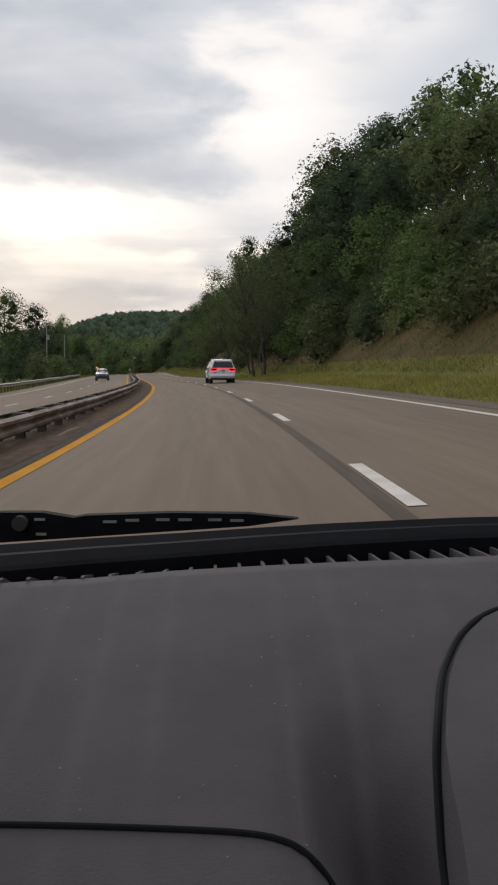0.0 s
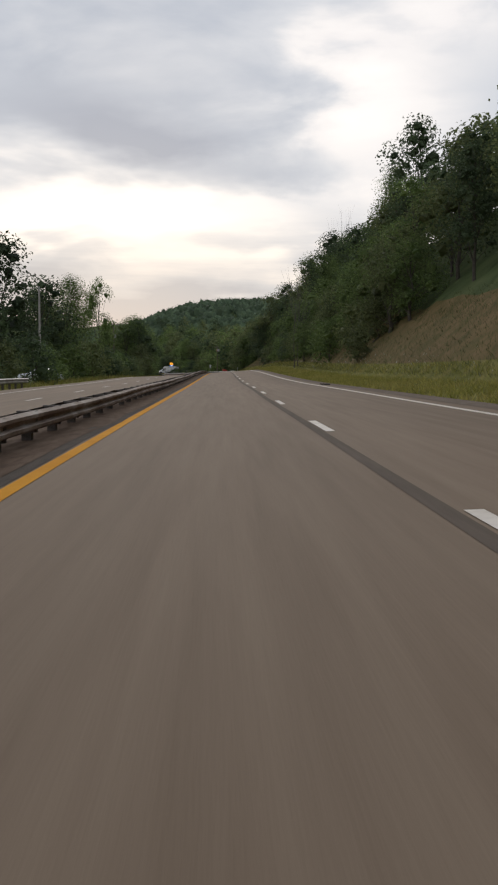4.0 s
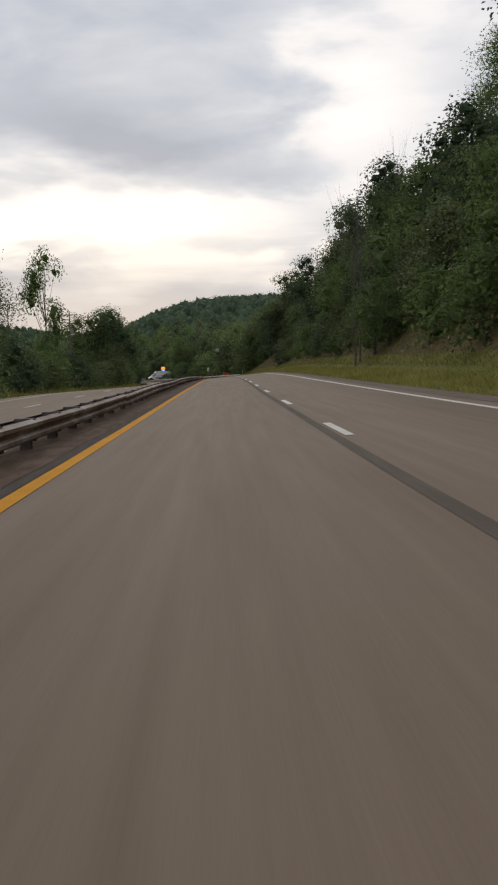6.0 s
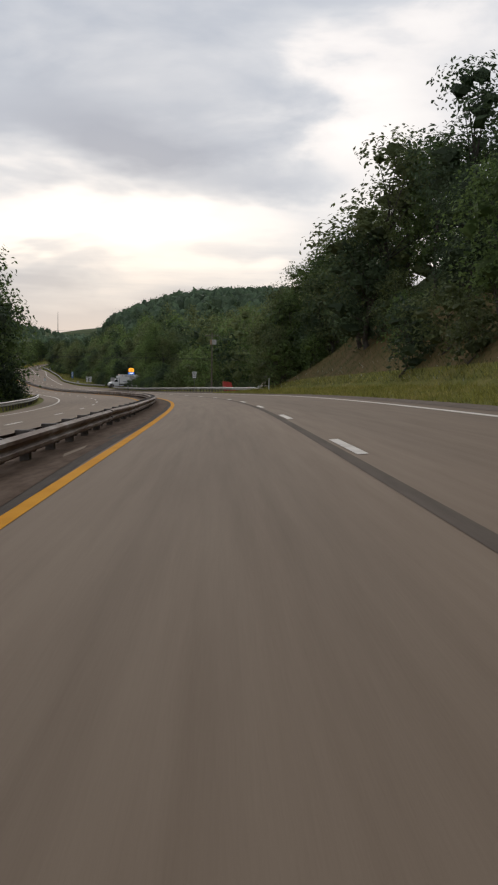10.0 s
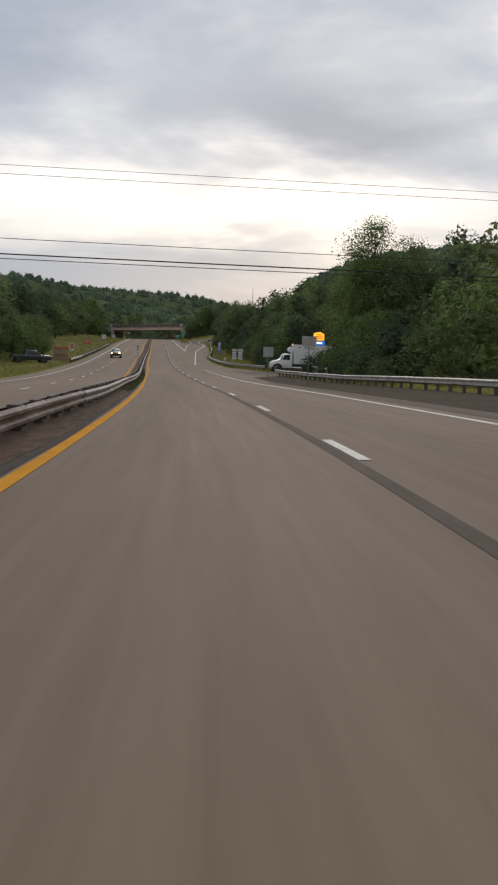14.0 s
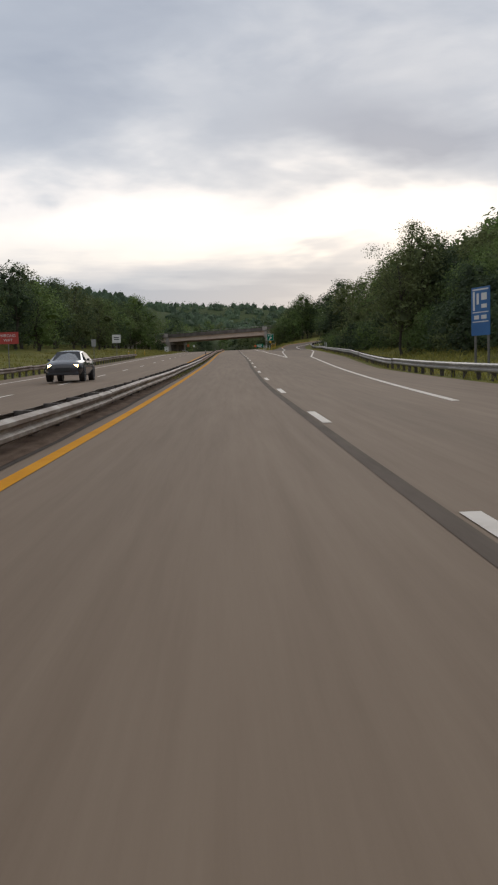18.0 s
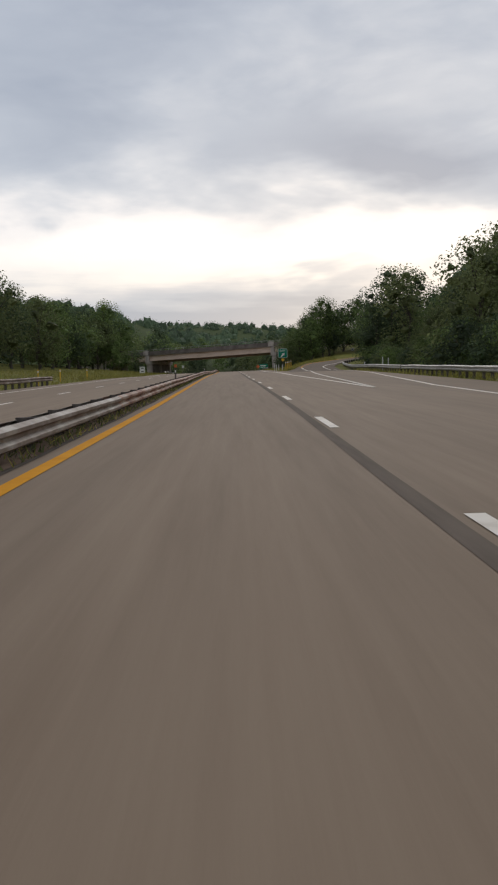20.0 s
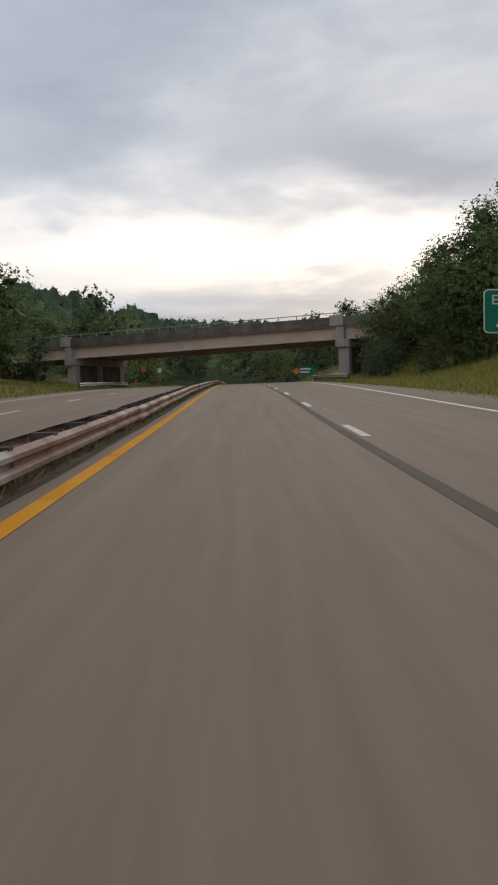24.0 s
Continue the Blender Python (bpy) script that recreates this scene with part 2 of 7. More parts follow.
leaf_dark = leaf_material("dark_summer_leaves", (0.046, 0.070, 0.036), (0.069, 0.098, 0.047), (0.100, 0.134, 0.058))
leaf_mid = leaf_material("green_summer_leaves", (0.083, 0.124, 0.042), (0.130, 0.184, 0.057), (0.188, 0.242, 0.074))
leaf_olive = leaf_material("olive_leaves", (0.088, 0.111, 0.046), (0.134, 0.158, 0.062), (0.184, 0.202, 0.078))
# distance haze mixed into the colour: bluer than the near leaves
leaf_far = leaf_material("haze_tinted_far_leaves", (0.084, 0.131, 0.075), (0.119, 0.174, 0.096), (0.160, 0.220, 0.116))
weed_mat = leaf_material("dry_grass_blades", (0.167, 0.172, 0.034), (0.259, 0.239, 0.057), (0.356, 0.293, 0.098))
flower_mat = material("white_weed_blossom", [(0.45, 0.45, 0.38), (0.6, 0.6, 0.52)], 0.8)


# ---- the line of the road ----
def knots(values, step, t):
    """Smooth interpolation of evenly spaced values."""
    v = np.array(values)
    slope = np.gradient(v)
    t = np.clip(np.asarray(t, float) / step, 0, len(v) - 1)
    i = np.clip(t.astype(int), 0, len(v) - 2)
    u = t - i
    return v[i] * (2 * u**3 - 3 * u**2 + 1) + slope[i] * (u**3 - 2 * u**2 + u) + v[i + 1] * (3 * u**2 - 2 * u**3) + slope[i + 1] * (u**3 - u**2)


DT = 0.05
times = np.arange(-80, 1400) * DT
inside = np.clip(times, 0, 24)
head = np.radians(knots(HEADING, 1.0, inside))
head = head + np.radians(1.5) * np.clip(times, -4, 0)
grade = np.where(times > 24, np.radians(np.interp(times, [24, 25, 26.5, 28, 30], [1.25, 1.7, 1.1, 0.5, 0.0])), np.radians(knots(GRADE, 1.0, inside)))
step_v = np.stack([-np.sin(head) * np.cos(grade), np.cos(head) * np.cos(grade), np.sin(grade)], 1) * SPEED * DT
line = np.zeros((len(times), 3))
line[1:] = np.cumsum((step_v[1:] + step_v[:-1]) / 2, 0)
line -= line[80]
line[:, 2] -= EYE
along = times * SPEED
drift = np.interp(np.clip(times, 0, 28), np.arange(15) * 2.0, DRIFT)
bank = np.radians(np.interp(np.clip(times, 0, 28), np.arange(15) * 2.0, BANK))


def on_road(s, u, dz=0.0):
    """World places for road stations s, offsets u to the right of the lane's middle, heights dz over the road's surface."""
    s, u, dz = np.broadcast_arrays(np.asarray(s, float), np.asarray(u, float), np.asarray(dz, float))
    c = np.stack([np.interp(s, along, line[:, i]) for i in range(3)], -1)
    h, off, bk = np.interp(s, along, head), u + np.interp(s, along, drift), np.interp(s, along, bank)
    return np.stack([c[..., 0] + np.cos(h) * off, c[..., 1] + np.sin(h) * off, c[..., 2] - np.tan(bk) * np.clip(off, -13, 12) + dz], -1)


def road_pose(s, u, dz=0.0, turn=0.0):
    """A pose on the road with y ahead, x to the right."""
    p = on_road(s, u, dz)
    return pose(p[0], p[1], p[2], 0, 0, math.degrees(np.interp(s, along, head)) + turn)


LANE, EDGE = 1.80, 5.55
YELLOW_S = [0, 72, 165, 195, 258, 412, 427, 450, 480, 510, 530, 545, 665, 720, 760]
YELLOW_U = [-1.87, -1.84, -2.00, -2.02, -1.83, -1.85, -1.82, -1.96, -2.00, -2.16, -2.00, -1.87, -1.97, -1.88, -1.88]
OPP_YELLOW, OPP_LANE, OPP_EDGE = -3.95, -7.35, -10.9
PAVE_L = -12.5


def table(s, xs, ys):
    return np.interp(s, xs, ys)


def yellow_at(s):
    return np.interp(s, YELLOW_S, YELLOW_U)


def pave_right(s):
    return table(s, [480, 500, 520, 529, 546, 556, 566, 585, 610, 650, 700, 735, 750, 760, 790, 800], [6.65, 7.0, 7.6, 11.4, 11.4, 10.6, 8.7, 8.3, 8.4, 11.0, 13.4, 14.4, 12.0, 8.6, 7.4, 7.0])


# ---- helpers for meshes ----
def mesh_object(name, verts, faces, mat, parent=None, label="", smooth=False, uv=None):
    me = bpy.data.meshes.new(name)
    me.from_pydata([tuple(v) for v in verts], [], [tuple(f) for f in faces])
    if mat:
        me.materials.append(mat)
    if smooth:
        me.polygons.foreach_set("use_smooth", [True] * len(me.polygons))
    if uv is not None:
        lay = me.uv_layers.new(name="UVMap")
        idx = np.empty(len(me.loops), int)
        me.loops.foreach_get("vertex_index", idx)
        lay.data.foreach_set("uv", np.asarray(uv, float)[idx].ravel())
    me.update()
    ob = new(name, me)
    if parent:
        ob.parent = parent
    if label:
        tagged(ob, label)
    return ob


def part(name, bm, mat, parent=None, label="", smooth=False):
    me = bpy.data.meshes.new(name)
    bm.to_mesh(me)
    bm.free()
    me.materials.append(mat)
    if smooth:
        me.polygons.foreach_set("use_smooth", [True] * len(me.polygons))
    ob = new(name, me)
    if parent:
        ob.parent = parent
    if label:
        tagged(ob, label)
    return ob


def thing(name, m, label, category, group="", kind=""):
    ob = new(name)
    ob.empty_display_size = 0.2
    ob.matrix_world = m
    return tagged(ob, label, category, group, kind)


def add_box(bm, x0, x1, y0, y1, z0, z1, bevel=0.0):
    r = bmesh.ops.create_cube(bm, size=1, matrix=Matrix.Translation(((x0 + x1) / 2, (y0 + y1) / 2, (z0 + z1) / 2)) @ Matrix.Diagonal((x1 - x0, y1 - y0, z1 - z0, 1)))
    if bevel:
        edges = {e for v in r["verts"] for e in v.link_edges}
        bmesh.ops.bevel(bm, geom=list(edges), offset=bevel, segments=2, affect="EDGES", profile=0.6)
    return bm


def box(x0, x1, y0, y1, z0, z1, bevel=0.0):
    return add_box(bmesh.new(), x0, x1, y0, y1, z0, z1, bevel)


def add_rod(bm, a, b, r0, r1=None, seg=8):
    a, b = Vector(a), Vector(b)
    d = b - a
    m = Matrix.Translation((a + b) / 2) @ d.to_track_quat("Z", "Y").to_matrix().to_4x4()
    bmesh.ops.create_cone(bm, cap_ends=True, segments=seg, radius1=r0, radius2=r0 if r1 is None else r1, depth=d.length, matrix=m)
    return bm


def rod(a, b, r0, r1=None, seg=8):
    return add_rod(bmesh.new(), a, b, r0, r1, seg)


def strip(name, s, u0, u1, z0, z1, mat, parent=None, label="", cols=1, uv_turn=False):
    """A band along the road between offsets u0 and u1 (arrays or numbers), as one mesh."""
    s = np.asarray(s, float)
    u0, u1 = np.broadcast_to(u0, s.shape), np.broadcast_to(u1, s.shape)
    z0, z1 = np.broadcast_to(z0, s.shape), np.broadcast_to(z1, s.shape)
    f = np.linspace(0, 1, cols + 1)
    U = u0[:, None] + (u1 - u0)[:, None] * f
    Z = z0[:, None] + (z1 - z0)[:, None] * f
    P = on_road(s[:, None], U, Z).reshape(-1, 3)
    uv = np.stack([U, np.broadcast_to(s[:, None], U.shape)], -1).reshape(-1, 2)
    n = cols + 1
    faces = [(i * n + j, i * n + j + 1, (i + 1) * n + j + 1, (i + 1) * n + j) for i in range(len(s) - 1) for j in range(cols)]
    return mesh_object(name, P, faces, mat, parent, label, uv=uv)


# ---- the ground ----
def smooth_step(a, b, x):
    t = np.clip((np.asarray(x, float) - a) / (b - a), 0, 1)
    return t * t * (3 - 2 * t)


def bump_hill(x, y, ax, ay, bx, by, wide, high):
    """A long rounded ridge from a to b."""
    dx, dy = bx - ax, by - ay
    k = np.clip(((x - ax) * dx + (y - ay) * dy) / (dx * dx + dy * dy), 0, 1)
    d2 = (x - ax - k * dx) ** 2 + (y - ay - k * dy) ** 2
    return high * np.exp(-d2 / (2 * wide**2))


def far_hills(x, y):
    z = bump_hill(x, y, -85, 915, 260, 815, 72, 50)
    z = np.maximum(z, bump_hill(x, y, -215, 1130, -100, 1080, 90, 28))
    z = np.maximum(z, bump_hill(x, y, -330, 1320, -180, 1400, 120, 37))
    z = np.maximum(z, bump_hill(x, y, -480, 1560, -900, 1100, 150, 69))
    z = np.maximum(z, bump_hill(x, y, -430, 1050, -900, 700, 110, 52))
    return np.maximum(z, bump_hill(x, y, -330, 1900, 900, 1700, 200, 77))


def ground_height(s, u):
    """Height of the ground over the road's surface at a station and offset."""
    s, u = np.broadcast_arrays(np.asarray(s, float), np.asarray(u, float))
    pr = pave_right(s)
    z = np.where((u > PAVE_L) & (u < pr), -0.16, -0.05)
    right = np.clip(u - pr - 0.2, 0, None)
    cut = smooth_step(432, 392, s)                      # wooded cutting
    z = z + cut * (0.10 * np.clip(right, 0, 3.6) + 0.86 * np.clip(right - 3.6, 0, 22) + 0.5 * np.clip(right - 25.6, 0, 20) + 0.12 * np.clip(right - 45, 0, 80))
    yard = smooth_step(425, 450, s) * smooth_step(500, 470, s)
    z = z - yard * 0.06 * np.clip(right - 4, 0, 20)
    wood = smooth_step(560, 600, s) * smooth_step(740, 700, s)
    z = z + wood * (0.26 * np.clip(right - 3 - 0.4 * np.clip(s - 690, 0, None), 0, 28))
    z = z + 0.045 * np.clip(s - 745, 0, 70) * smooth_step(7.8, np.interp(s, [770, 800], [12.5, 23.0]), u)   # the ramp's rise
    east = smooth_step(806, 830, s)
    z = z + east * (0.12 * np.clip(right - 5.0, 0, 30))
    left = np.clip(PAVE_L - 0.4 - u, 0, None)
    z = z - smooth_step(520, 420, s) * 0.14 * np.clip(left - 1.5, 0, 14)
    z = z + smooth_step(560, 640, s) * (0.10 * np.clip(left - 2, 0, 60))
    return z


def ground_at(s, u):
    p = on_road(s, u, ground_height(s, u))
    away = np.maximum(smooth_step(45, 90, np.abs(u)), smooth_step(965, 1015, s))
    p[..., 2] += away * np.clip(far_hills(p[..., 0], p[..., 1]) - 3 - p[..., 2], 0, None)
    return p


gs = np.concatenate([np.arange(-100, 900, 4.0), np.arange(900, 1500, 14.0), np.arange(1500, 2160, 40.0)])
gu = np.concatenate([-np.geomspace(900, 50, 26), np.arange(-46, -14, 3.0), [-13.2, -12.7, -12.3, -9, -4.6, -2.2, 0, 4], np.arange(6.6, 16, 0.7), np.arange(17, 60, 2.2), np.geomspace(62, 900, 26)])
G = ground_at(gs[:, None] * np.ones(len(gu)), np.ones(len(gs))[:, None] * gu)
jit = np.random.RandomState(4)
outer = (np.abs(gu) > 15)
G[:, outer, 2] += jit.uniform(-0.25, 0.25, (len(gs), int(outer.sum()))) * np.where((gs[:, None] > 715) & (gs[:, None] < 815) & (np.abs(gu[outer]) < 55), 0.1, 1.0)
ng = len(gu)
ground = mesh_object("ground", G.reshape(-1, 3), [(i * ng + j, i * ng + j + 1, (i + 1) * ng + j + 1, (i + 1) * ng + j) for i in range(len(gs) - 1) for j in range(ng - 1)], grass_ground, smooth=True)
# woodland floor: the trees' shade is put into its dark green colour
forest_floor = material("shade_tinted_forest_floor", [(0.045, 0.062, 0.024), (0.066, 0.088, 0.034), (0.090, 0.105, 0.042)], 0.95, scale=0.3, bump=0.6, bump_scale=6, large=0.3, spec=0.05)
bank_soil = material("dry_brown_bank", [(0.085, 0.078, 0.028), (0.135, 0.098, 0.042), (0.180, 0.122, 0.060)], 0.95, scale=0.5, bump=0.7, bump_scale=7, large=0.3, spec=0.05)
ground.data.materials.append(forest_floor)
ground.data.materials.append(bank_soil)
fs = np.repeat((gs[:-1] + gs[1:]) / 2, ng - 1)
fu = np.tile((gu[:-1] + gu[1:]) / 2, len(gs) - 1)
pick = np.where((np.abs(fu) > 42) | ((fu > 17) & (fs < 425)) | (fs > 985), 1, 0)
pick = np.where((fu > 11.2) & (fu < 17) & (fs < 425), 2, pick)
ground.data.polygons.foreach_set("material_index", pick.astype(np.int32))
tagged(ground, "rough green and dry roadside meadow ground rising to wooded hills", "ground", kind="structure")

# ---- the road ----
rs = np.arange(-90, 985, 2.0)
road = strip("road", rs, PAVE_L, pave_right(rs), 0.0, 0.0, asphalt, cols=16)
tagged(road, "worn brownish grey asphalt dual carriageway with painted lines", "road", kind="structure")
part_s = np.arange(-90, 980, 3.0)
seam_w = 0.04 * np.sin(part_s / 17.0) + 0.03 * np.sin(part_s / 5.3)
strip("sealed_joint", part_s, LANE - 0.30 + 0.6 * seam_w, LANE - 0.13 + 0.5 * seam_w, 0.004, 0.004, tar, road, "dark tar sealed joint along the lane line")
strip("yellow_line", part_s, yellow_at(part_s) - 0.095, yellow_at(part_s) + 0.095, 0.006, 0.006, yellow_paint, road, "solid yellow edge line")
strip("yellow_line", part_s, OPP_YELLOW - 0.085, OPP_YELLOW + 0.085, 0.006, 0.006, yellow_paint, road, "solid yellow edge line")
def solid_line(s0, s1, u_of, mat=white_paint, label="solid white edge line", w=0.09, step=2.5):
    ss = np.arange(s0, s1 + 0.1, step)
    u = u_of(ss) if callable(u_of) else u_of
    strip("edge_line", ss, u - w, u + w, 0.006, 0.006, mat, road, label)


solid_line(-90, 525, lambda s: table(s, [470, 512, 552], [EDGE, 5.10, 5.0]))
for k in range(15):
    solid_line(526.5 + 1.7 * k, 527.5 + 1.7 * k, 5.0, label="", step=1.0)
solid_line(577, 722, lambda s: table(s, [577, 600, 657, 700, 712, 722], [5.1, 6.05, 8.3, 12.3, 13.1, 13.4]))
solid_line(656, 980, lambda s: table(s, [656, 680, 700], [5.72, 5.72, EDGE]))
solid_line(-90, 980, OPP_EDGE)


def dash(s0, u, length=3.2, width=0.15):
    ss = np.array([s0, s0 + length / 2, s0 + length])
    return strip("lane_dash", ss, u - width / 2, u + width / 2, 0.008, 0.008, white_paint, road)


for k in range(-3, 79):
    base = 12.19 * k
    dash(base + table(base, [0, 62, 163, 224, 285, 381, 443, 535, 659, 800], [7.0, 5.9, 4.9, 4.7, 4.7, 3.6, 4.8, 10.6, 12.7, 13.5]), LANE)
for k in range(-3, 79):
    dash(2.0 + 12.19 * k, OPP_LANE)
# the exit ramp and the side road
RAMP_S, RAMP_U = [656, 672, 690, 711, 740, 750, 757, 761, 764, 770, 779.5, 790, 798, 805], [5.72, 6.45, 7.25, 8.3, 10.2, 10.5, 10.45, 10.9, 11.9, 14.3, 19.0, 25.4, 32.0, 41.0]
NOSE_S, NOSE_U = [722, 733, 742, 749, 754, 758.5, 764, 771, 779, 786, 792], [13.4, 13.7, 13.5, 13.2, 13.25, 14.1, 16.0, 18.4, 21.8, 26.2, 32.0]
ramp_lift = lambda s, u: np.maximum(ground_height(s, u) + 0.09, 0.006)


def ribbon(a, b, half, mat, label, xs=RAMP_S, ys=RAMP_U):
    """A painted line along the ramp from knot a to knot b, laid on its pavement."""
    n = 60
    f = np.linspace(a, b, n)
    s, u = knots(xs, 1.0, f), knots(ys, 1.0, f)
    t = np.stack([np.gradient(s), np.gradient(u)], 1)
    t /= np.linalg.norm(t, axis=1, keepdims=True)
    S_, U_ = s[:, None] - t[:, 1:] * [-half, half], u[:, None] + t[:, :1] * [-half, half]
    P = on_road(S_, U_, ramp_lift(S_, U_) + 0.012).reshape(-1, 3)
    uv = np.stack([np.tile([-half, half], n), np.repeat(np.cumsum(np.r_[0, np.hypot(np.diff(s), np.diff(u))]), 2)], 1)
    return mesh_object("edge_line", P, [(2 * i, 2 * i + 1, 2 * i + 3, 2 * i + 2) for i in range(n - 1)], mat, road, label, uv=uv)


ramp_s = np.arange(726, 807, 1.5)
ramp_l = table(ramp_s, [726, 735, 750, 762, 764.8, 773.8, 790.8, 806], [7.0, 7.3, 8.2, 8.9, 10.9, 16.0, 25.2, 38.0])
ramp_r = table(ramp_s, [726, 742, 754, 758.5, 764, 771, 779, 787, 806], [13.0, 14.6, 14.8, 15.5, 16.7, 19.2, 22.6, 28.0, 46.0])
ramp_w = np.linspace(0, 1, 15)
RS_, RU_ = ramp_s[:, None] + 0 * ramp_w, ramp_l[:, None] * (1 - ramp_w) + ramp_r[:, None] * ramp_w
k = len(ramp_w)
mesh_object("exit_ramp", on_road(RS_, RU_, ramp_lift(RS_, RU_)).reshape(-1, 3), [(i * k + j, i * k + j + 1, (i + 1) * k + j + 1, (i + 1) * k + j) for i in range(len(ramp_s) - 1) for j in range(k - 1)],
            asphalt_old, road, "grey asphalt exit ramp curving uphill", smooth=True, uv=np.stack([RU_, RS_], -1).reshape(-1, 2))
ribbon(0, 6.1, 0.09, white_paint, "solid white edge line")
ribbon(6.1, 9.3, 0.11, yellow_paint, "solid yellow edge line")
ribbon(9.3, 13, 0.08, yellow_paint, "worn pale yellow edge line")
ribbon(0, 10, 0.08, white_paint, "solid white edge line", NOSE_S, NOSE_U)
side_u = np.arange(8.0, 46.0, 2.0)
P = np.concatenate([on_road(np.full(len(side_u), a), side_u, 0.004 - 0.03 * np.clip(side_u - 14, 0, None)) for a in (529.5, 538.0, 547.5)])
k = len(side_u)
mesh_object("side_road", P, [(r * k + j, r * k + j + 1, (r + 1) * k + j + 1, (r + 1) * k + j) for r in range(2) for j in range(k - 1)], asphalt_old, road, "patched grey side road", uv=np.stack([np.repeat([0, 8, 17], k), np.tile(side_u, 3)], 1))


def mark(name, pts, width, mat, label, lift=0.005):
    """A narrow dark line on the road through (station, offset) points."""
    f = np.linspace(0, len(pts) - 1, 8 * len(pts))
    s, u = knots([p[0] for p in pts], 1.0, f), knots([p[1] for p in pts], 1.0, f)
    g = np.gradient(np.stack([s, u], 1), axis=0)
    g /= np.linalg.norm(g, axis=1, keepdims=True)
    half = width / 2 * np.clip(np.minimum(np.arange(len(f)), np.arange(len(f))[::-1]) / 4, 0.25, 1) * (1 + 0.25 * np.sin(f * 9))
    a, b = on_road(s - g[:, 1] * half, u + g[:, 0] * half, lift), on_road(s + g[:, 1] * half, u - g[:, 0] * half, lift)
    n = len(f)
    mesh_object(name, np.concatenate([a, b]), [(i, i + 1, n + i + 1, n + i) for i in range(n - 1)], mat, road, label, uv=np.concatenate([np.stack([u, s], 1)] * 2))


mark("skid_mark", [(479.3, -0.7), (477.4, -0.25), (475.9, 0.03), (474.0, 0.28)], 0.07, skid_mark, "curved dark tyre mark")
mark("skid_mark", [(380.3, 1.72), (380.1, 1.88), (380.3, 2.02)], 0.08, skid_mark, "short dark tar stain")
mark("tar_crack", [(752, 7.8), (737, 7.0), (718.5, 7.0), (707, 7.35), (692, 8.2), (676, 9.0)], 0.16, skid_mark, "dark sealed crack along the exit lane")

# ---- guardrails ----
BEAM = [(0.0, 0.0), (0.035, 0.02), (0.083, 0.045), (0.083, 0.095), (0.02, 0.135), (0.02, 0.175), (0.083, 0.215), (0.083, 0.265), (0.035, 0.29), (0.0, 0.31)]
rail_rng = np.random.RandomState(11)


def beam_mesh(s0, s1, u_of, top, face, base):
    """A W-shaped beam along the road, its waves towards the traffic at face (+1: right, -1: left)."""
    n = max(2, int((s1 - s0) / 1.9) + 1)
    ss = np.linspace(s0, s1, n)
    sag = np.interp(ss, np.linspace(s0, s1, 5), rail_rng.uniform(-0.025, 0.025, 5))
    lean = np.interp(ss, np.linspace(s0, s1, 5), rail_rng.uniform(-0.03, 0.03, 5))
    prof = BEAM + [(d - 0.012, z) for d, z in reversed(BEAM)]
    P = np.stack([on_road(ss, u_of(ss) + face * d + lean, top(ss) - 0.31 + z + sag) for d, z in prof], 1) - np.array(base)
    m = len(prof)
    faces = [(i * m + j, i * m + (j + 1) % m, (i + 1) * m + (j + 1) % m, (i + 1) * m + j) for i in range(n - 1) for j in range(m)]
    faces += [tuple(range(m)), tuple((n - 1) * m + j for j in reversed(range(m)))]
    return P.reshape(-1, 3), faces


post_me = bpy.data.meshes.new("post")
bm = bmesh.new()
add_box(bm, -0.075, 0.075, -0.10, 0.10, -0.45, 0.55)
bm.to_mesh(post_me)
bm.free()
post_me.materials.append(post_mat)
block_me = bpy.data.meshes.new("spacer_block")
bm = bmesh.new()
add_box(bm, -0.15, 0.15, -0.09, 0.09, -0.17, 0.17)
bm.to_mesh(block_me)
bm.free()
block_me.materials.append(post_mat)


def guardrail(s0, s1, u_of, top, faces, label, mat, spacing=1.905, ends=False):
    mid = on_road((s0 + s1) / 2, float(u_of(np.array([(s0 + s1) / 2]))[0]))
    rail = thing("guardrail", Matrix.Translation(mid), label, "guardrail", "guardrails along the road")
    for face, off in faces:
        v, f = beam_mesh(s0, s1, lambda s: u_of(s) + off, top, face, mid)
        mesh_object("beam", v, f, mat, rail, smooth=False)
    s = s0 + spacing / 2
    while s < s1:
        u = float(u_of(np.array([s]))[0])
        z = float(top(np.array([s]))[0])
        for name, me, dz in (("post", post_me, z - 0.60), ("spacer_block", block_me, z - 0.16)):
            ob = new(name, me)
            ob.parent = rail
            m = Matrix.Translation(-Vector(mid)) @ road_pose(s, u, dz)
            if len(faces) == 1:
                m = m @ Matrix.Translation((-0.12 * faces[0][0], 0, 0)) @ Matrix.Diagonal((0.8, 1, 1, 1))
            ob.matrix_local = m
        s += spacing
    return rail


const = lambda v: (lambda s: np.full(np.shape(s), float(v)))
for k in range(-1, 33):
    a = k * 30.48
    guardrail(a, a + 30.44, lambda s: table(s, [420, 520, 570, 690, 745], [-3.04, -2.85, -2.73, -2.55, -2.52]), lambda s: table(s, [420, 520, 570, 690, 745], [0.475, 0.47, 0.44, 0.425, 0.42]), ((1, 0.15), (-1, -0.15)),
              "double-faced rusty steel guardrail on dark posts in the median", rust_red if k > 20 else pale_rail if k > 14 else rusty, 2.28)
seg = lambda s0, s1, n: [(s0 + (s1 - s0) * i / n, s0 + (s1 - s0) * (i + 1) / n - 0.04) for i in range(n)]
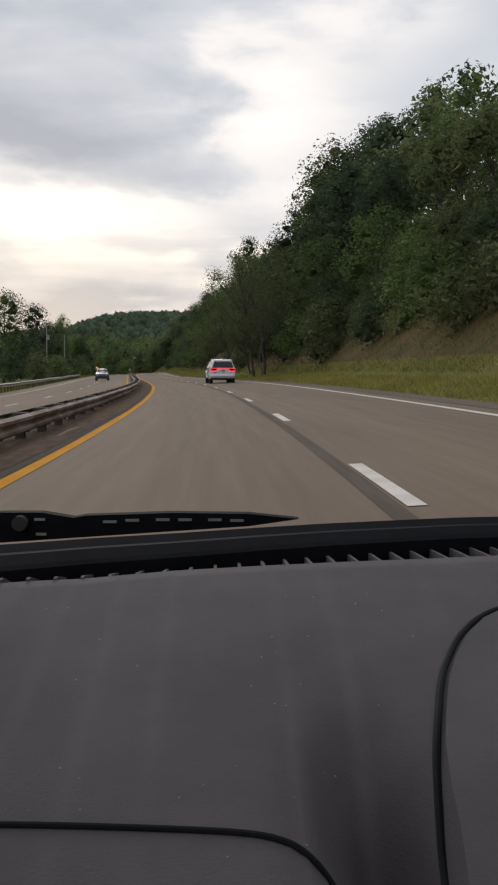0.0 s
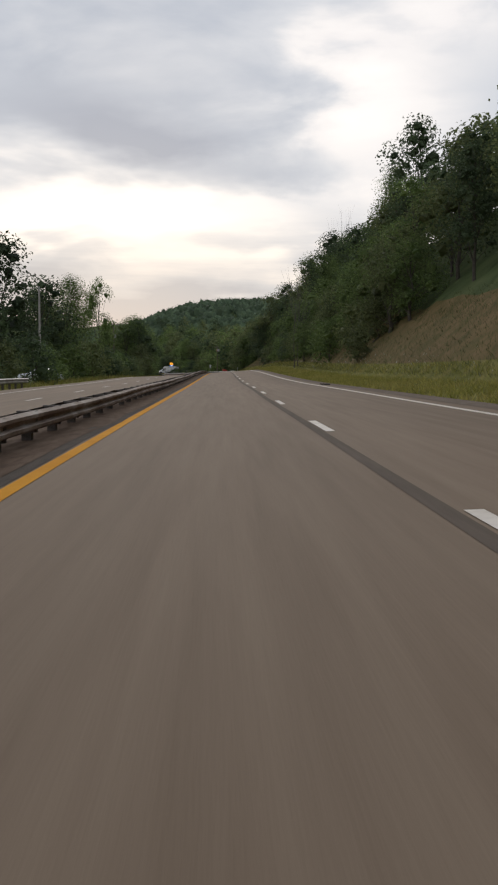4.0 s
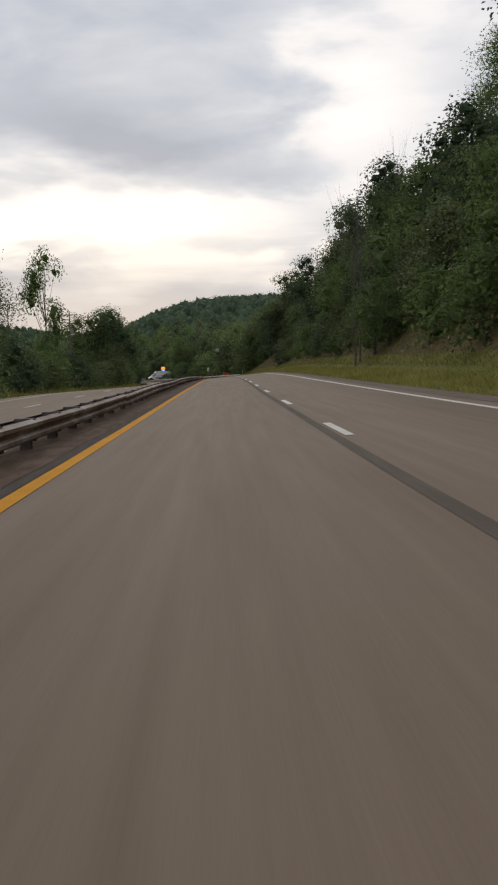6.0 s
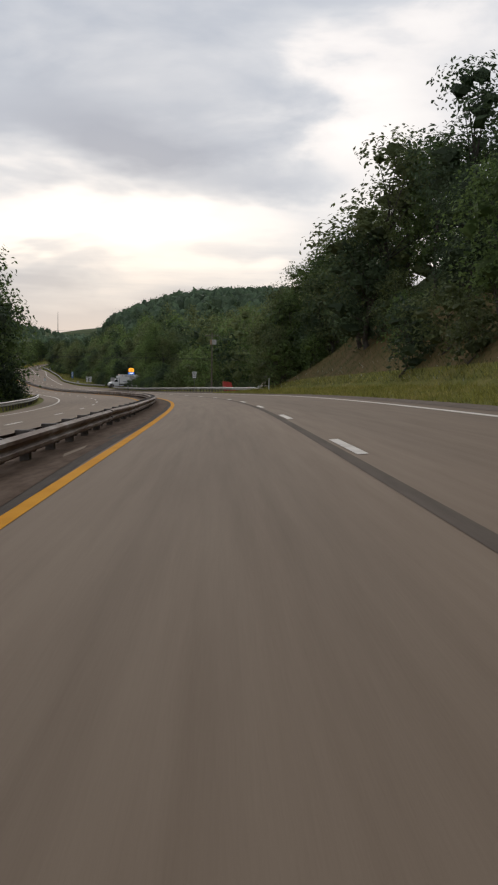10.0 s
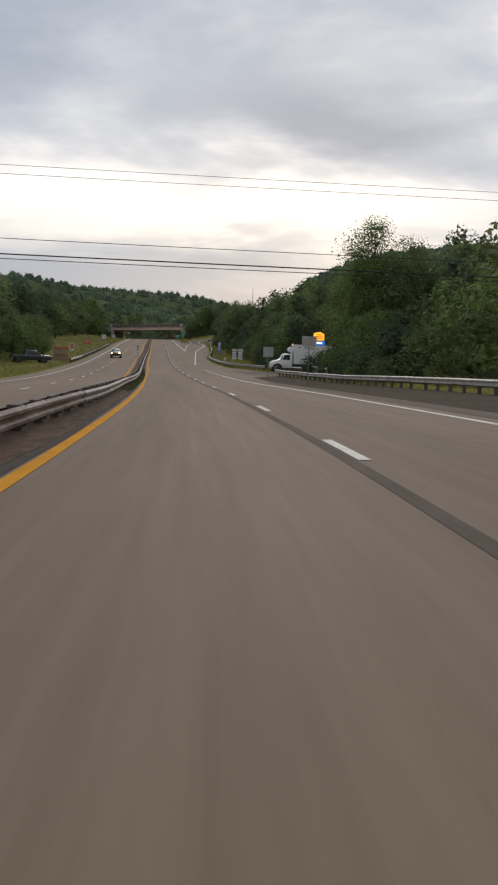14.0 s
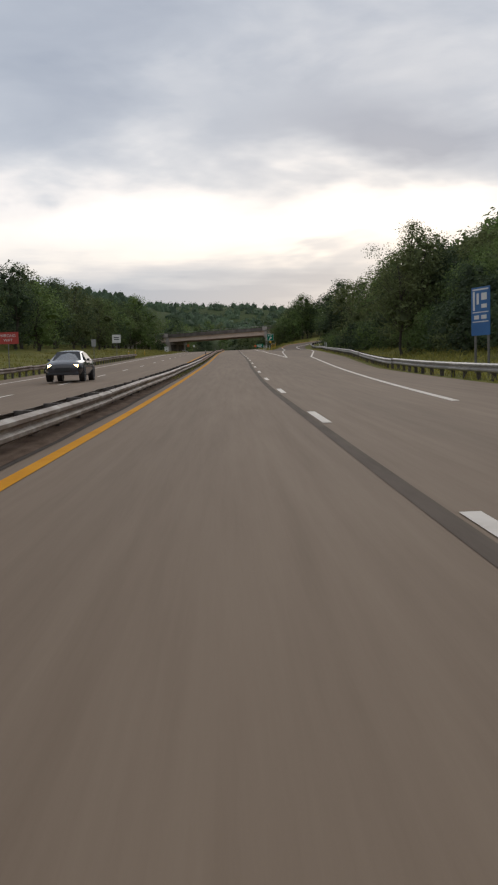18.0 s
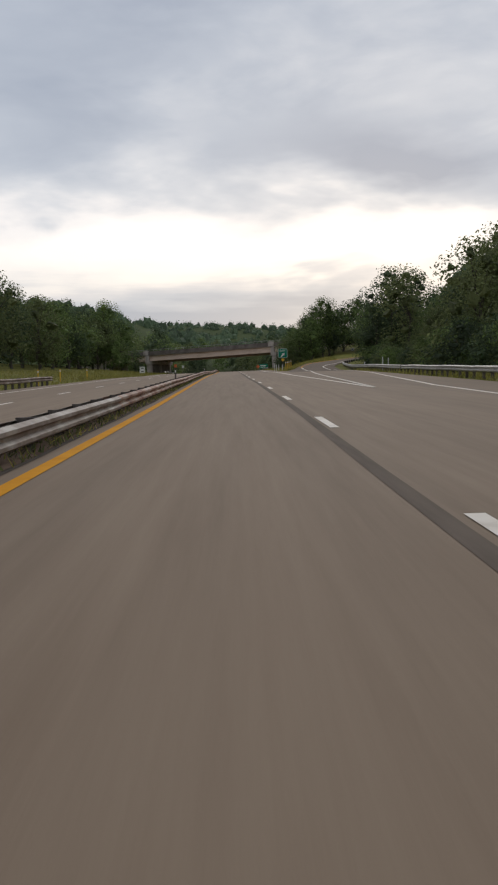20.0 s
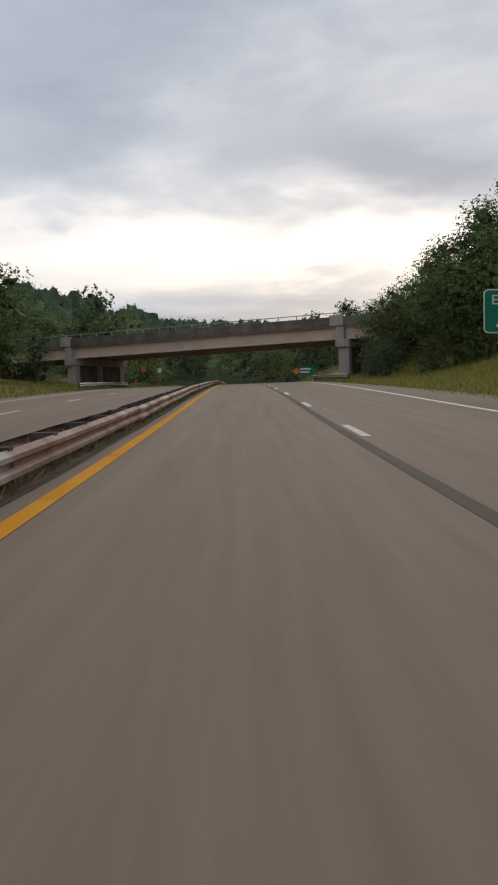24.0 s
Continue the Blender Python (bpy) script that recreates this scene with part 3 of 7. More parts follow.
right1 = lambda s: table(s, [400, 425, 446, 453, 475, 508, 528], [10.4, 11.6, 12.2, 12.2, 11.8, 11.2, 10.6])
for a, b in seg(410, 528, 5):
    guardrail(a, b, right1, lambda s: table(s, [410, 424, 446], [0.30, 0.50, 0.64]), ((-1, 0),), "single-faced galvanized steel guardrail beside a verge", galvanized)
right2 = lambda s: table(s, [551, 566, 585, 600, 612, 630, 650, 700, 715, 740, 754, 759.5, 765, 772.6, 784], [12.4, 9.7, 9.0, 8.8, 9.1, 10.3, 11.7, 14.2, 15.0, 16.0, 16.3, 16.6, 17.6, 19.9, 24.4])
for a, b in seg(551, 783, 8):
    guardrail(a, b, right2, lambda s: table(s, [566, 580, 625, 650], [0.62, 0.54, 0.54, 0.64]) + 0.03 * np.clip(s - 745, 0, 40), ((-1, 0),), "single-faced galvanized steel guardrail along the exit lane", galvanized)
left1 = lambda s: table(s, [60, 100, 200], [-13.1, -13.1, -13.1])
for a, b in seg(45, 190, 5):
    guardrail(a, b, left1, const(0.62), ((1, 0),), "single-faced galvanized steel guardrail on the far road edge", galvanized)
for a, b in seg(345, 420, 3):
    guardrail(a, b, left1, const(0.62), ((1, 0),), "single-faced galvanized steel guardrail on the far road edge", galvanized)
for k, (a, b) in enumerate(seg(574, 690, 5)):
    guardrail(a, b, lambda s: np.full(np.shape(s), -12.9), const(0.60), ((1, 0),), "single-faced steel guardrail on the far road edge", galvanized if k == 0 else rusty)
for a, b in seg(815, 850, 2):
    guardrail(a, b, const(8.0), const(0.62), ((-1, 0),), "single-faced galvanized steel guardrail before the bridge pier", galvanized)
    guardrail(a + 8, b + 8, const(-13.6), const(0.62), ((1, 0),), "single-faced galvanized steel guardrail before the bridge pier", galvanized)

# median soil between the carriageways, and the broken shoulder edge
ms = np.arange(-60, 1000, 2.0)
rough_edge = np.interp(ms, np.arange(-60, 1000, 3.0), np.random.RandomState(3).uniform(-0.09, 0.09, len(np.arange(-60, 1000, 3.0))))
ridge = np.interp(ms, [0, 150, 260, 420, 480, 560, 860], [0.03, 0.03, 0.03, 0.035, 0.07, 0.10, 0.09]) + 0.25 * rough_edge
foot = yellow_at(ms) - np.interp(ms, [440, 520], [0.30, 0.38]) + 0.8 * rough_edge
cross_u = np.stack([0 * ms + OPP_YELLOW + 0.35, 0 * ms - 3.42, 0 * ms - 3.15, 0 * ms - 2.86, foot - 0.32, foot - 0.10, foot], 1)
cross_z = np.stack([0 * ms + 0.02, 0.40 * ridge, 0.95 * ridge, ridge, 0.60 * ridge, 0.25 * ridge + 0.01, 0 * ms + 0.012], 1)
MP = on_road(ms[:, None] + 0 * cross_u, cross_u, cross_z)
MP[:, 1:6, 2] += np.random.RandomState(8).uniform(-0.015, 0.015, (len(ms), 5))
median = mesh_object("median_soil", MP.reshape(-1, 3), [(7 * i + j, 7 * i + j + 1, 7 * i + j + 8, 7 * i + j + 7) for i in range(len(ms) - 1) for j in range(6)], median_dirt, smooth=True, uv=np.stack([cross_u, ms[:, None] + 0 * cross_u], -1).reshape(-1, 2))
tagged(median, "bare brown soil and grit strip in the median", "soil", kind="structure")
strip("pavement_edge", ms, yellow_at(ms) - 0.52, yellow_at(ms) - np.interp(ms, [440, 520], [0.12, 0.30]) + 0.4 * rough_edge, 0.007, 0.007, broken_edge, road, "dark broken pavement edge beside the yellow line")
dirt_s = np.arange(424, 530, 2.0)
gravel = strip("gravel_shoulder", dirt_s, pave_right(dirt_s) - 0.1, np.minimum(right1(dirt_s) + 0.8, 12.9), 0.006, 0.02, dirt, None, "", cols=4)
tagged(gravel, "bare brown gravel strip before the guardrail", "soil", kind="structure")
verge = strip("verge_edge", np.arange(-60, 500, 2.0), 6.15 + 0 * np.arange(-60, 500, 2.0), 6.95, 0.008, 0.015, asphalt_old, road, "crumbling grey shoulder edge", cols=2)


# ---- trees ----
def leaf_mesh(name, centres, normals, size, rng, mat, core=None, trunk_faces=None):
    """One mesh of many small leaf sprays: folded diamonds of two triangles."""
    n = len(centres)
    size = np.broadcast_to(size, (n,))[:, None]
    nv = normals + rng.normal(0, 0.5, (n, 3))
    nv /= np.linalg.norm(nv, axis=1, keepdims=True)
    ref = np.where(np.abs(nv[:, 2:]) < 0.9, [[0, 0, 1.0]], [[1.0, 0, 0]])
    a = np.cross(nv, ref)
    a /= np.linalg.norm(a, axis=1, keepdims=True)
    b = np.cross(nv, a)
    ang = rng.uniform(0, 2 * np.pi, (n, 1))
    a, b = a * np.cos(ang) + b * np.sin(ang), b * np.cos(ang) - a * np.sin(ang)
    sz = size * rng.uniform(0.6, 1.35, (n, 1))
    P = np.stack([centres - a * sz, centres - b * sz * 0.55 + nv * sz * 0.2, centres + a * sz, centres + b * sz * 0.55 + nv * sz * 0.2], 1).reshape(-1, 3)
    quads = np.arange(4 * n).reshape(-1, 4)
    if core is not None:
        cv, cf = core
        P = np.concatenate([P, cv])
        faces = quads.tolist() + [[i + 4 * n for i in f] for f in cf]
    else:
        faces = quads.tolist()
    me = bpy.data.meshes.new(name)
    me.from_pydata(P.tolist(), [], faces)
    me.materials.append(mat)
    me.update()
    return me


def crown_points(rng, height, base, radius, n, lobes, airy, tight=1.0):
    """Leaf places on the outside of a crown made of overlapping lobes."""
    lob = []
    for i in range(lobes):
        f = (i + 0.5) / lobes
        z = base + (height - base) * (0.1 + 0.85 * f)
        spread = radius * math.sqrt(max(0.05, 1 - (2 * f - 0.85) ** 2 * 0.85))
        a = rng.uniform(0, 6.28)
        d = spread * rng.uniform(0.25, 0.70)
        lob.append((d * math.cos(a), d * math.sin(a), z, radius * tight * rng.uniform(0.36, 0.60) * (1 if f < 0.8 else 0.8)))
    lob = np.array(lob)
    k = rng.choice(lobes, n, p=lob[:, 3] ** 2 / (lob[:, 3] ** 2).sum())
    d = rng.normal(0, 1, (n, 3))
    d /= np.linalg.norm(d, axis=1, keepdims=True)
    d[:, 2] = np.where(d[:, 2] < -0.5, -d[:, 2], d[:, 2])
    clump = 1.08 - 0.62 * rng.rand(n) ** 1.25 if not airy else rng.uniform(0.25, 1.0, n)
    # leaves gather in tufts
    tufts = rng.normal(0, 1, (lobes * 14, 3))
    tufts /= np.linalg.norm(tufts, axis=1, keepdims=True)
    t = tufts[rng.randint(0, len(tufts), n)]
    mix = 0.75 if airy else 0.62
    d = d * (1.3 - mix) + t * mix
    d /= np.linalg.norm(d, axis=1, keepdims=True)
    P = lob[k, :3] + d * (lob[k, 3] * clump)[:, None] * [1, 1, 0.85]
    N = d * 0.9 + [0, 0, 0.35]
    return P, N, lob


def crown_core(rng, lob, fine):
    """Uneven leafy masses inside the lobes, which close the crown."""
    bm = bmesh.new()
    bmesh.ops.create_icosphere(bm, subdivisions=2 if fine else 1, radius=1.0)
    ball = np.array([v.co[:] for v in bm.verts])
    faces = np.array([[v.index for v in f.verts] for f in bm.faces])
    bm.free()
    V, F_ = [], []
    for i, (x, y, z, r) in enumerate(lob):
        turn = np.linalg.qr(rng.normal(0, 1, (3, 3)))[0]
        V.append((ball @ turn) * r * rng.uniform(0.10, 0.44, (len(ball), 1)) * [1, 1, 0.85] + [x, y, z])
        F_.append(faces + i * len(ball))
    return np.concatenate(V), np.concatenate(F_).tolist()


def trunk_mesh(name, rng, height, lob, r, mat, bare=False):
    bm = bmesh.new()
    pts, p = [], Vector((0, 0, -0.6))
    segs = 6
    for i in range(segs + 1):
        pts.append(Vector((rng.uniform(-0.25, 0.25) * (i > 0), rng.uniform(-0.25, 0.25) * (i > 0), -0.6 + height * 0.82 * i / segs)))
    for i in range(segs):
        add_rod(bm, pts[i], pts[i + 1], r * (1 - 0.8 * i / segs), r * (1 - 0.8 * (i + 1) / segs), 7)
    for x, y, z, q in lob:
        j = min(segs, max(1, int((z * 0.72 + 0.6) / (height * 0.82) * segs)))
        add_rod(bm, pts[j], Vector((x, y, z)), r * 0.28, r * 0.06, 5)
    if bare:
        for x, y, z, q in lob:
            for _ in range(4):
                e = Vector((x + rng.uniform(-1, 1), y + rng.uniform(-1, 1), z + rng.uniform(0.8, 2.6)))
                add_rod(bm, Vector((x, y, z)).lerp(pts[3], rng.uniform(0, 0.4)), e, r * 0.10, r * 0.025, 4)
    me = bpy.data.meshes.new(name)
    bm.to_mesh(me)
    bm.free()
    me.materials.append(mat)
    return me


def tree_kind(seed, height, base, radius, n, size, mat, lobes=9, airy=False, r=0.22, fine=True, tight=1.0):
    rng = np.random.RandomState(seed)
    P, N, lob = crown_points(rng, height, base, radius, n, lobes, airy, tight)
    core = None if airy else crown_core(rng, lob, fine)
    return leaf_mesh("crown", P, N, size, rng, mat, core), trunk_mesh("trunk", rng, height, lob, r, bark)


KINDS = {
    "oak": [tree_kind(s, 15.5, 1.8, 5.0, 3700, 0.19, m, 22, fine=False) for s, m in ((1, leaf_dark), (2, leaf_mid), (3, leaf_dark), (4, leaf_olive))],
    "tall": [tree_kind(s, 18.5, 2.6, 4.5, 3700, 0.20, m, 24, fine=False) for s, m in ((5, leaf_dark), (6, leaf_mid), (7, leaf_dark))],
    "edge": [tree_kind(s, 9.5, 0.2, 3.9, 3600, 0.14, m, 18, fine=False) for s, m in ((8, leaf_dark), (9, leaf_mid), (10, leaf_olive))],
    "shrub": [tree_kind(s, 3.6, 0.0, 2.3, 1300, 0.12, m, 10, r=0.07, fine=False) for s, m in ((11, leaf_mid), (12, leaf_olive), (13, leaf_dark))],
    "airy": [tree_kind(s, 15.0, 3.0, 4.4, 11000, 0.095, m, 24, airy=True, r=0.17) for s, m in ((14, leaf_olive), (15, leaf_mid))],
    "thin": [tree_kind(19, 11.0, 3.0, 4.6, 8500, 0.07, leaf_olive, 46, airy=True, r=0.15, tight=0.52)],
    "back": [tree_kind(s, 15.0, 1.0, 5.4, 720, 0.38, m, 15, fine=False) for s, m in ((16, leaf_dark), (17, leaf_mid), (18, leaf_olive))],
}
LABELS = {"oak": "full-crowned dark green broadleaf tree on the slope", "tall": "tall dark green broadleaf tree among the woods", "edge": "low-branched leafy tree at the wood's edge",
          "shrub": "dense green roadside shrub", "airy": "open-crowned tree with thin olive leaves", "thin": "thin leaning tree with sparse small dark leaves"}
tree_rng = np.random.RandomState(21)
TOPS = {k: [max(v.co.z for v in c.vertices) for c, _ in v] for k, v in KINDS.items()}
BACK = {k: [] for k in range(3)}


def tree(kind, s, u, scale=1.0, top=None, which=None, lean=0.0, broad=1.1):
    k = tree_rng.randint(len(KINDS[kind])) if which is None else which
    crown, trunk = KINDS[kind][k]
    p = ground_at(float(s), float(u))
    if top:
        scale = max(0.2, (on_road(s, u, top)[2] - p[2]) / TOPS[kind][k])
    wide = min(scale * broad, 1.3)
    m = pose(p[0], p[1], p[2] - 0.1, 0, 0, tree_rng.uniform(0, 360)) @ Matrix.Diagonal((wide * tree_rng.uniform(0.9, 1.12), wide * tree_rng.uniform(0.9, 1.12), scale, 1))
    if lean:  # the crown hangs this far to the right of the foot
        h = float(np.interp(s, along, head))
        m = Matrix.Translation(m.translation) @ Matrix(((1, 0, lean * math.cos(h) / top, 0), (0, 1, lean * math.sin(h) / top, 0), (0, 0, 1, 0), (0, 0, 0, 1))) @ Matrix.Translation(-m.translation) @ m
    if kind == "back":
        BACK[k].append(m)
        return None
    name = "shrub" if kind == "shrub" else "tree"
    ob = thing(name, m, LABELS[kind], name, "roadside trees" if name == "tree" else "roadside shrubs")
    for nm, me in (("trunk", trunk), ("crown", crown)):
        o = new(nm, me)
        o.parent = ob
    return ob


def envelope(s, u):
    """How high the wood's tops reach over the road in the cutting."""
    return (8.0 + 0.86 * u) * float(table(s, [20, 60, 115, 145, 200, 250, 390, 415], [0.66, 0.82, 1.04, 0.98, 0.93, 0.87, 0.91, 0.74]))


# the wooded cutting on the right
for row, (u0, kinds, gap) in enumerate(((12.4, ("shrub",), 5.2), (15.5, ("edge",), 5.6), (20.0, ("oak", "tall"), 6.8), (26.0, ("back",), 7.4), (33.0, ("back",), 7.0))):
    s = 24.0 + row * 2
    while s < 420 - row * 3:
        bare = (150 < s < 205 or 370 < s < 396) and row == 0 or 165 < s < 198 and row == 1
        if not bare:
            kind = kinds[tree_rng.randint(len(kinds))]
            uu, ss = u0 + tree_rng.uniform(-1.3, 1.6), s + tree_rng.uniform(-1.5, 1.5)
            if row == 0:
                tree(kind, ss, uu, tree_rng.uniform(0.6, 1.25))
            elif row == 1:
                tree(kind, ss, uu, top=envelope(ss, uu) * tree_rng.uniform(0.45, 0.75))
            else:
                tree(kind, ss, uu, top=envelope(ss, uu) * tree_rng.uniform(0.80, 0.97))
        s += gap * tree_rng.uniform(0.75, 1.3)
# trees that stand out along the drive: kind, station, offset, height of the top
# on the wooded cutting
for kind, s, u, top in (("tall", 141, 33.7, 38.5), ("oak", 122, 35.4, 38), ("oak", 270, 29.6, 38.2), ("airy", 280, 29.0, 33.1), ("oak", 303, 20.8, 25.4), ("oak", 310, 20.8, 24.5), ("tall", 324, 25.0, 27.5), ("tall", 333, 27.5, 29.5), ("oak", 340, 21, 22), ("oak", 375, 18.8, 23.1), ("oak", 118, 20.5, 25.5), ("oak", 122, 24, 29), ("oak", 128, 24, 32), ("oak", 124, 29, 34), ("tall", 133, 29, 35), ("tall", 284, 29.0, 29.3), ("oak", 318, 17.5, 23.2), ("oak", 295, 27, 25.6), ("oak", 386, 15.7, 21.3), ("oak", 394, 19.9, 23), ("tall", 332, 18.6, 21), ("tall", 411, 18.1, 17), ("oak", 413, 12.2, 12), ("oak", 404, 14.5, 12), ("oak", 415, 15.2, 14.8), ("tall", 409, 15.6, 14), ("oak", 418, 20, 17.5), ("oak", 414, 23, 19.5), ("oak", 410, 13.2, 11), ("edge", 408, 11.2, 7), ("edge", 416, 12.5, 7), ("oak", 419, 17, 13), ("edge", 259, 11.6, 7.2), ("edge", 256.5, 12.2, 6.4), ("edge", 413, 14.2, 11.0), ("edge", 412, 13.2, 8.6), ("edge", 416, 15.6, 12.6)):
    tree(kind, s, u, top=top)
# thin trees that lean out over the shoulder
for s, u, top, lean in ((95, 8.4, 12.0, -4.2), (97, 9.6, 12.8, -3.0), (106, 8.0, 8.0, -6.6), (110, 10.2, 9.6, -5.0)):
    tree("thin", s, u, top=top, lean=lean, broad=1.0)
# on the far side of the far carriageway
for kind, s, u, top in (("airy", 268, -22.9, 15.4), ("oak", 236, -33, 21), ("airy", 297, -27.5, 17.2), ("oak", 392, -19.5, 16.3), ("oak", 388, -23, 15.5), ("oak", 398, -18.5, 14.5), ("oak", 399, -27, 16), ("oak", 395, -20.2, 17.4), ("edge", 400, -16.6, 11), ("edge", 396, -17.2, 9.5), ("edge", 403, -16.2, 8), ("shrub", 399, -14.9, 3.4), ("edge", 384, -19, 9), ("oak", 310, -32, 14), ("oak", 226, -38, 17), ("oak", 243, -27, 18), ("oak", 256, -24, 14), ("oak", 268, -27, 13), ("oak", 284, -30, 15)):
    tree(kind, s, u, top=top)
tree("tall", 330, -25.5, top=21.2, broad=0.66, which=1)
# on the side road
for kind, s, u, top in (("airy", 524, 19.4, 15.6), ("airy", 522, 16.4, 12.6), ("airy", 525, 22.4, 14.2), ("oak", 521, 20.5, 12.2), ("oak", 524, 24, 11.5), ("edge", 515, 16.5, 6), ("thin", 640, 15.6, 12.0), ("thin", 637, 14.4, 9.4)):
    tree(kind, s, u, top=top)
for s, u, k in ((525.5, 13.6, 0.62), (526.5, 14.8, 0.72), (527, 16.0, 0.58)):
    tree("shrub", s, u, k, which=2)
# on the outside of the ramp
for kind, s, u, top in (("edge", 727, 24, 8), ("edge", 733, 27, 10), ("edge", 740, 29, 11), ("edge", 747, 33, 12), ("edge", 742, 26.5, 6), ("edge", 756, 38, 13), ("edge", 765, 45, 14), ("edge", 752, 31.5, 6), ("edge", 761, 38, 8), ("edge", 721, 22.5, 7), ("oak", 746, 21.5, 13.8), ("oak", 738, 22.5, 13), ("edge", 757, 20.6, 10.5), ("edge", 760, 22.5, 8.5), ("edge", 752, 20.4, 9), ("edge", 744, 19.4, 8), ("oak", 754, 26, 14), ("edge", 762, 26, 11), ("edge", 762, 31, 12)):
    tree(kind, s, u, top=top)
# on the bank before the overpass
for kind, s, u, top in (("oak", 806, 18.2, 14.2), ("oak", 808, 20.5, 11.6), ("edge", 806, 15.4, 10.4), ("edge", 804, 13.6, 8.0), ("shrub", 803, 12.0, 3.2), ("shrub", 803, 14.5, 3.4), ("shrub", 804, 17.0, 3.6), ("shrub", 806, 20.0, 3.6), ("shrub", 812, 10.6, 3.0), ("shrub", 818, 10.4, 3.2), ("edge", 803.5, 15.8, 10), ("edge", 808, 19.5, 12), ("edge", 820, 16.8, 11), ("edge", 827, 13.6, 8.4), ("oak", 819, 16.0, 11.5), ("oak", 812, 17.8, 13), ("edge", 824, 16.2, 9.5), ("edge", 831, 13.2, 8.0), ("edge", 814, 23, 13), ("edge", 812, 28, 12), ("edge", 826, 22, 13), ("edge", 824, 12.9, 7.2), ("edge", 810, 26, 14), ("edge", 816, 15.6, 9), ("edge", 818, 27, 15), ("edge", 816, 32, 14), ("edge", 818, 38, 15), ("edge", 814, 34, 11), ("edge", 820, 45, 15), ("edge", 830, 17, 11), ("edge", 833, 16.5, 8)):
    tree(kind, s, u, top=top)
# on the far side before the overpass
for kind, s, u, top in (("oak", 831, -27.1, 17), ("edge", 837, -24, 13), ("edge", 833, -30, 15), ("edge", 826, -28, 12.5), ("oak", 838, -28, 16), ("edge", 822, -35, 14), ("edge", 815, -38, 13), ("edge", 806, -40, 13), ("edge", 824, -30, 15), ("edge", 818, -33, 13), ("edge", 828, -25, 9), ("edge", 810, -34, 14), ("edge", 800, -34, 13), ("edge", 843, -21.5, 6)):
    tree(kind, s, u, top=top)
# left of the far carriageway
for s in np.arange(150, 470, 8.5):
    tree("shrub", s + tree_rng.uniform(-3, 3), -17.0 + tree_rng.uniform(-2.5, 1.0), tree_rng.uniform(0.8, 1.4))
    if tree_rng.rand() < 0.7:
        tree("back", s + tree_rng.uniform(-3, 3), -25.0 - tree_rng.uniform(0, 9), tree_rng.uniform(0.5, 0.75))
    tree("back", s + tree_rng.uniform(-3, 3), -38.0 - tree_rng.uniform(0, 12), tree_rng.uniform(0.6, 0.85))
    tree("back", s + tree_rng.uniform(-3, 3), -55.0 - tree_rng.uniform(0, 14), tree_rng.uniform(0.7, 0.9))
# the wood beside the exit lane
for row, (u0, kinds, gap, s0, s1) in enumerate(((17.5, ("shrub", "edge"), 4.6, 560, 700), (22.5, ("edge", "oak"), 6.0, 551, 722), (29.0, ("back",), 7.0, 551, 736), (38.0, ("back",), 7.0, 520, 742), (49.0, ("back",), 8.0, 505, 750), (60.0, ("back",), 8.0, 500, 750))):
    s = float(s0)
    while s < s1:
        kind = kinds[tree_rng.randint(len(kinds))]
        uu = u0 + tree_rng.uniform(-1.5, 1.5) + max(0, (s - 690) * 0.16)
        tree(kind, s, uu, top=(4.5 + 0.36 * uu) * tree_rng.uniform(0.6, 1.08) if kind != "shrub" else None, scale=tree_rng.uniform(0.8, 1.2))
        s += gap * tree_rng.uniform(0.75, 1.3)
for s in np.arange(690, 870, 8.0):
    for u in (62, 78):
        tree("back", s + tree_rng.uniform(-2, 2), u + tree_rng.uniform(-3, 3), tree_rng.uniform(0.6, 0.85))
# left side before the bridge
for row, (u0, gap, s0, s1) in enumerate(((-30.0, 8.0, 545, 840), (-37.0, 7.0, 535, 880), (-47.0, 7.5, 525, 900))):
    s = float(s0)
    while s < s1:
        if not (row == 0 and 606 < s < 655):
            tree("edge" if row == 0 else "back", s, u0 + tree_rng.uniform(-3, 3), tree_rng.uniform(0.95, 1.35) if row == 0 else tree_rng.uniform(0.55, 0.85), broad=1.3)
        s += gap * tree_rng.uniform(0.8, 1.4)
for s, u, top in ((570, -20.5, 7), (578, -19.8, 6.5), (586, -19.6, 7), (593, -19.0, 6.5), (600, -20, 7), (582, -24, 8), (597, -24.5, 8.5), (606, -23, 7.5)):
    tree("edge", s, u, top=top)
for s, u, top in ((572, -24, 8.5), (580, -27, 9), (590, -23, 8), (566, -25, 7), (622, -34, 11), (634, -33, 9)):
    tree("oak", s, u, top=top)
# beyond the yard and beyond the bridge
for s, u, k in [(s, u, q) for s, q in ((486, 0.5), (500, 0.62), (512, 0.6), (526, 0.55), (545, 0.62)) for u in (52, 60, 68, 78)]:
    tree("back", s + tree_rng.uniform(-5, 5), u + tree_rng.uniform(-3, 3), k)
for s in np.arange(862, 1000, 7.0):
    for u in (13.0, 21.0, 30.0, -19.0, -27.0, -36.0):
        if u > 0 and s < 905:
            continue
        tree("back", s + tree_rng.uniform(-3, 3), u + tree_rng.uniform(-2, 2), tree_rng.uniform(0.5, 0.8))
for u in np.arange(-40, 36, 4.5):
    for s in (992, 1001, 1010):
        tree("back", s + tree_rng.uniform(-3, 3), u + tree_rng.uniform(-2, 2), tree_rng.uniform(0.5, 0.75))
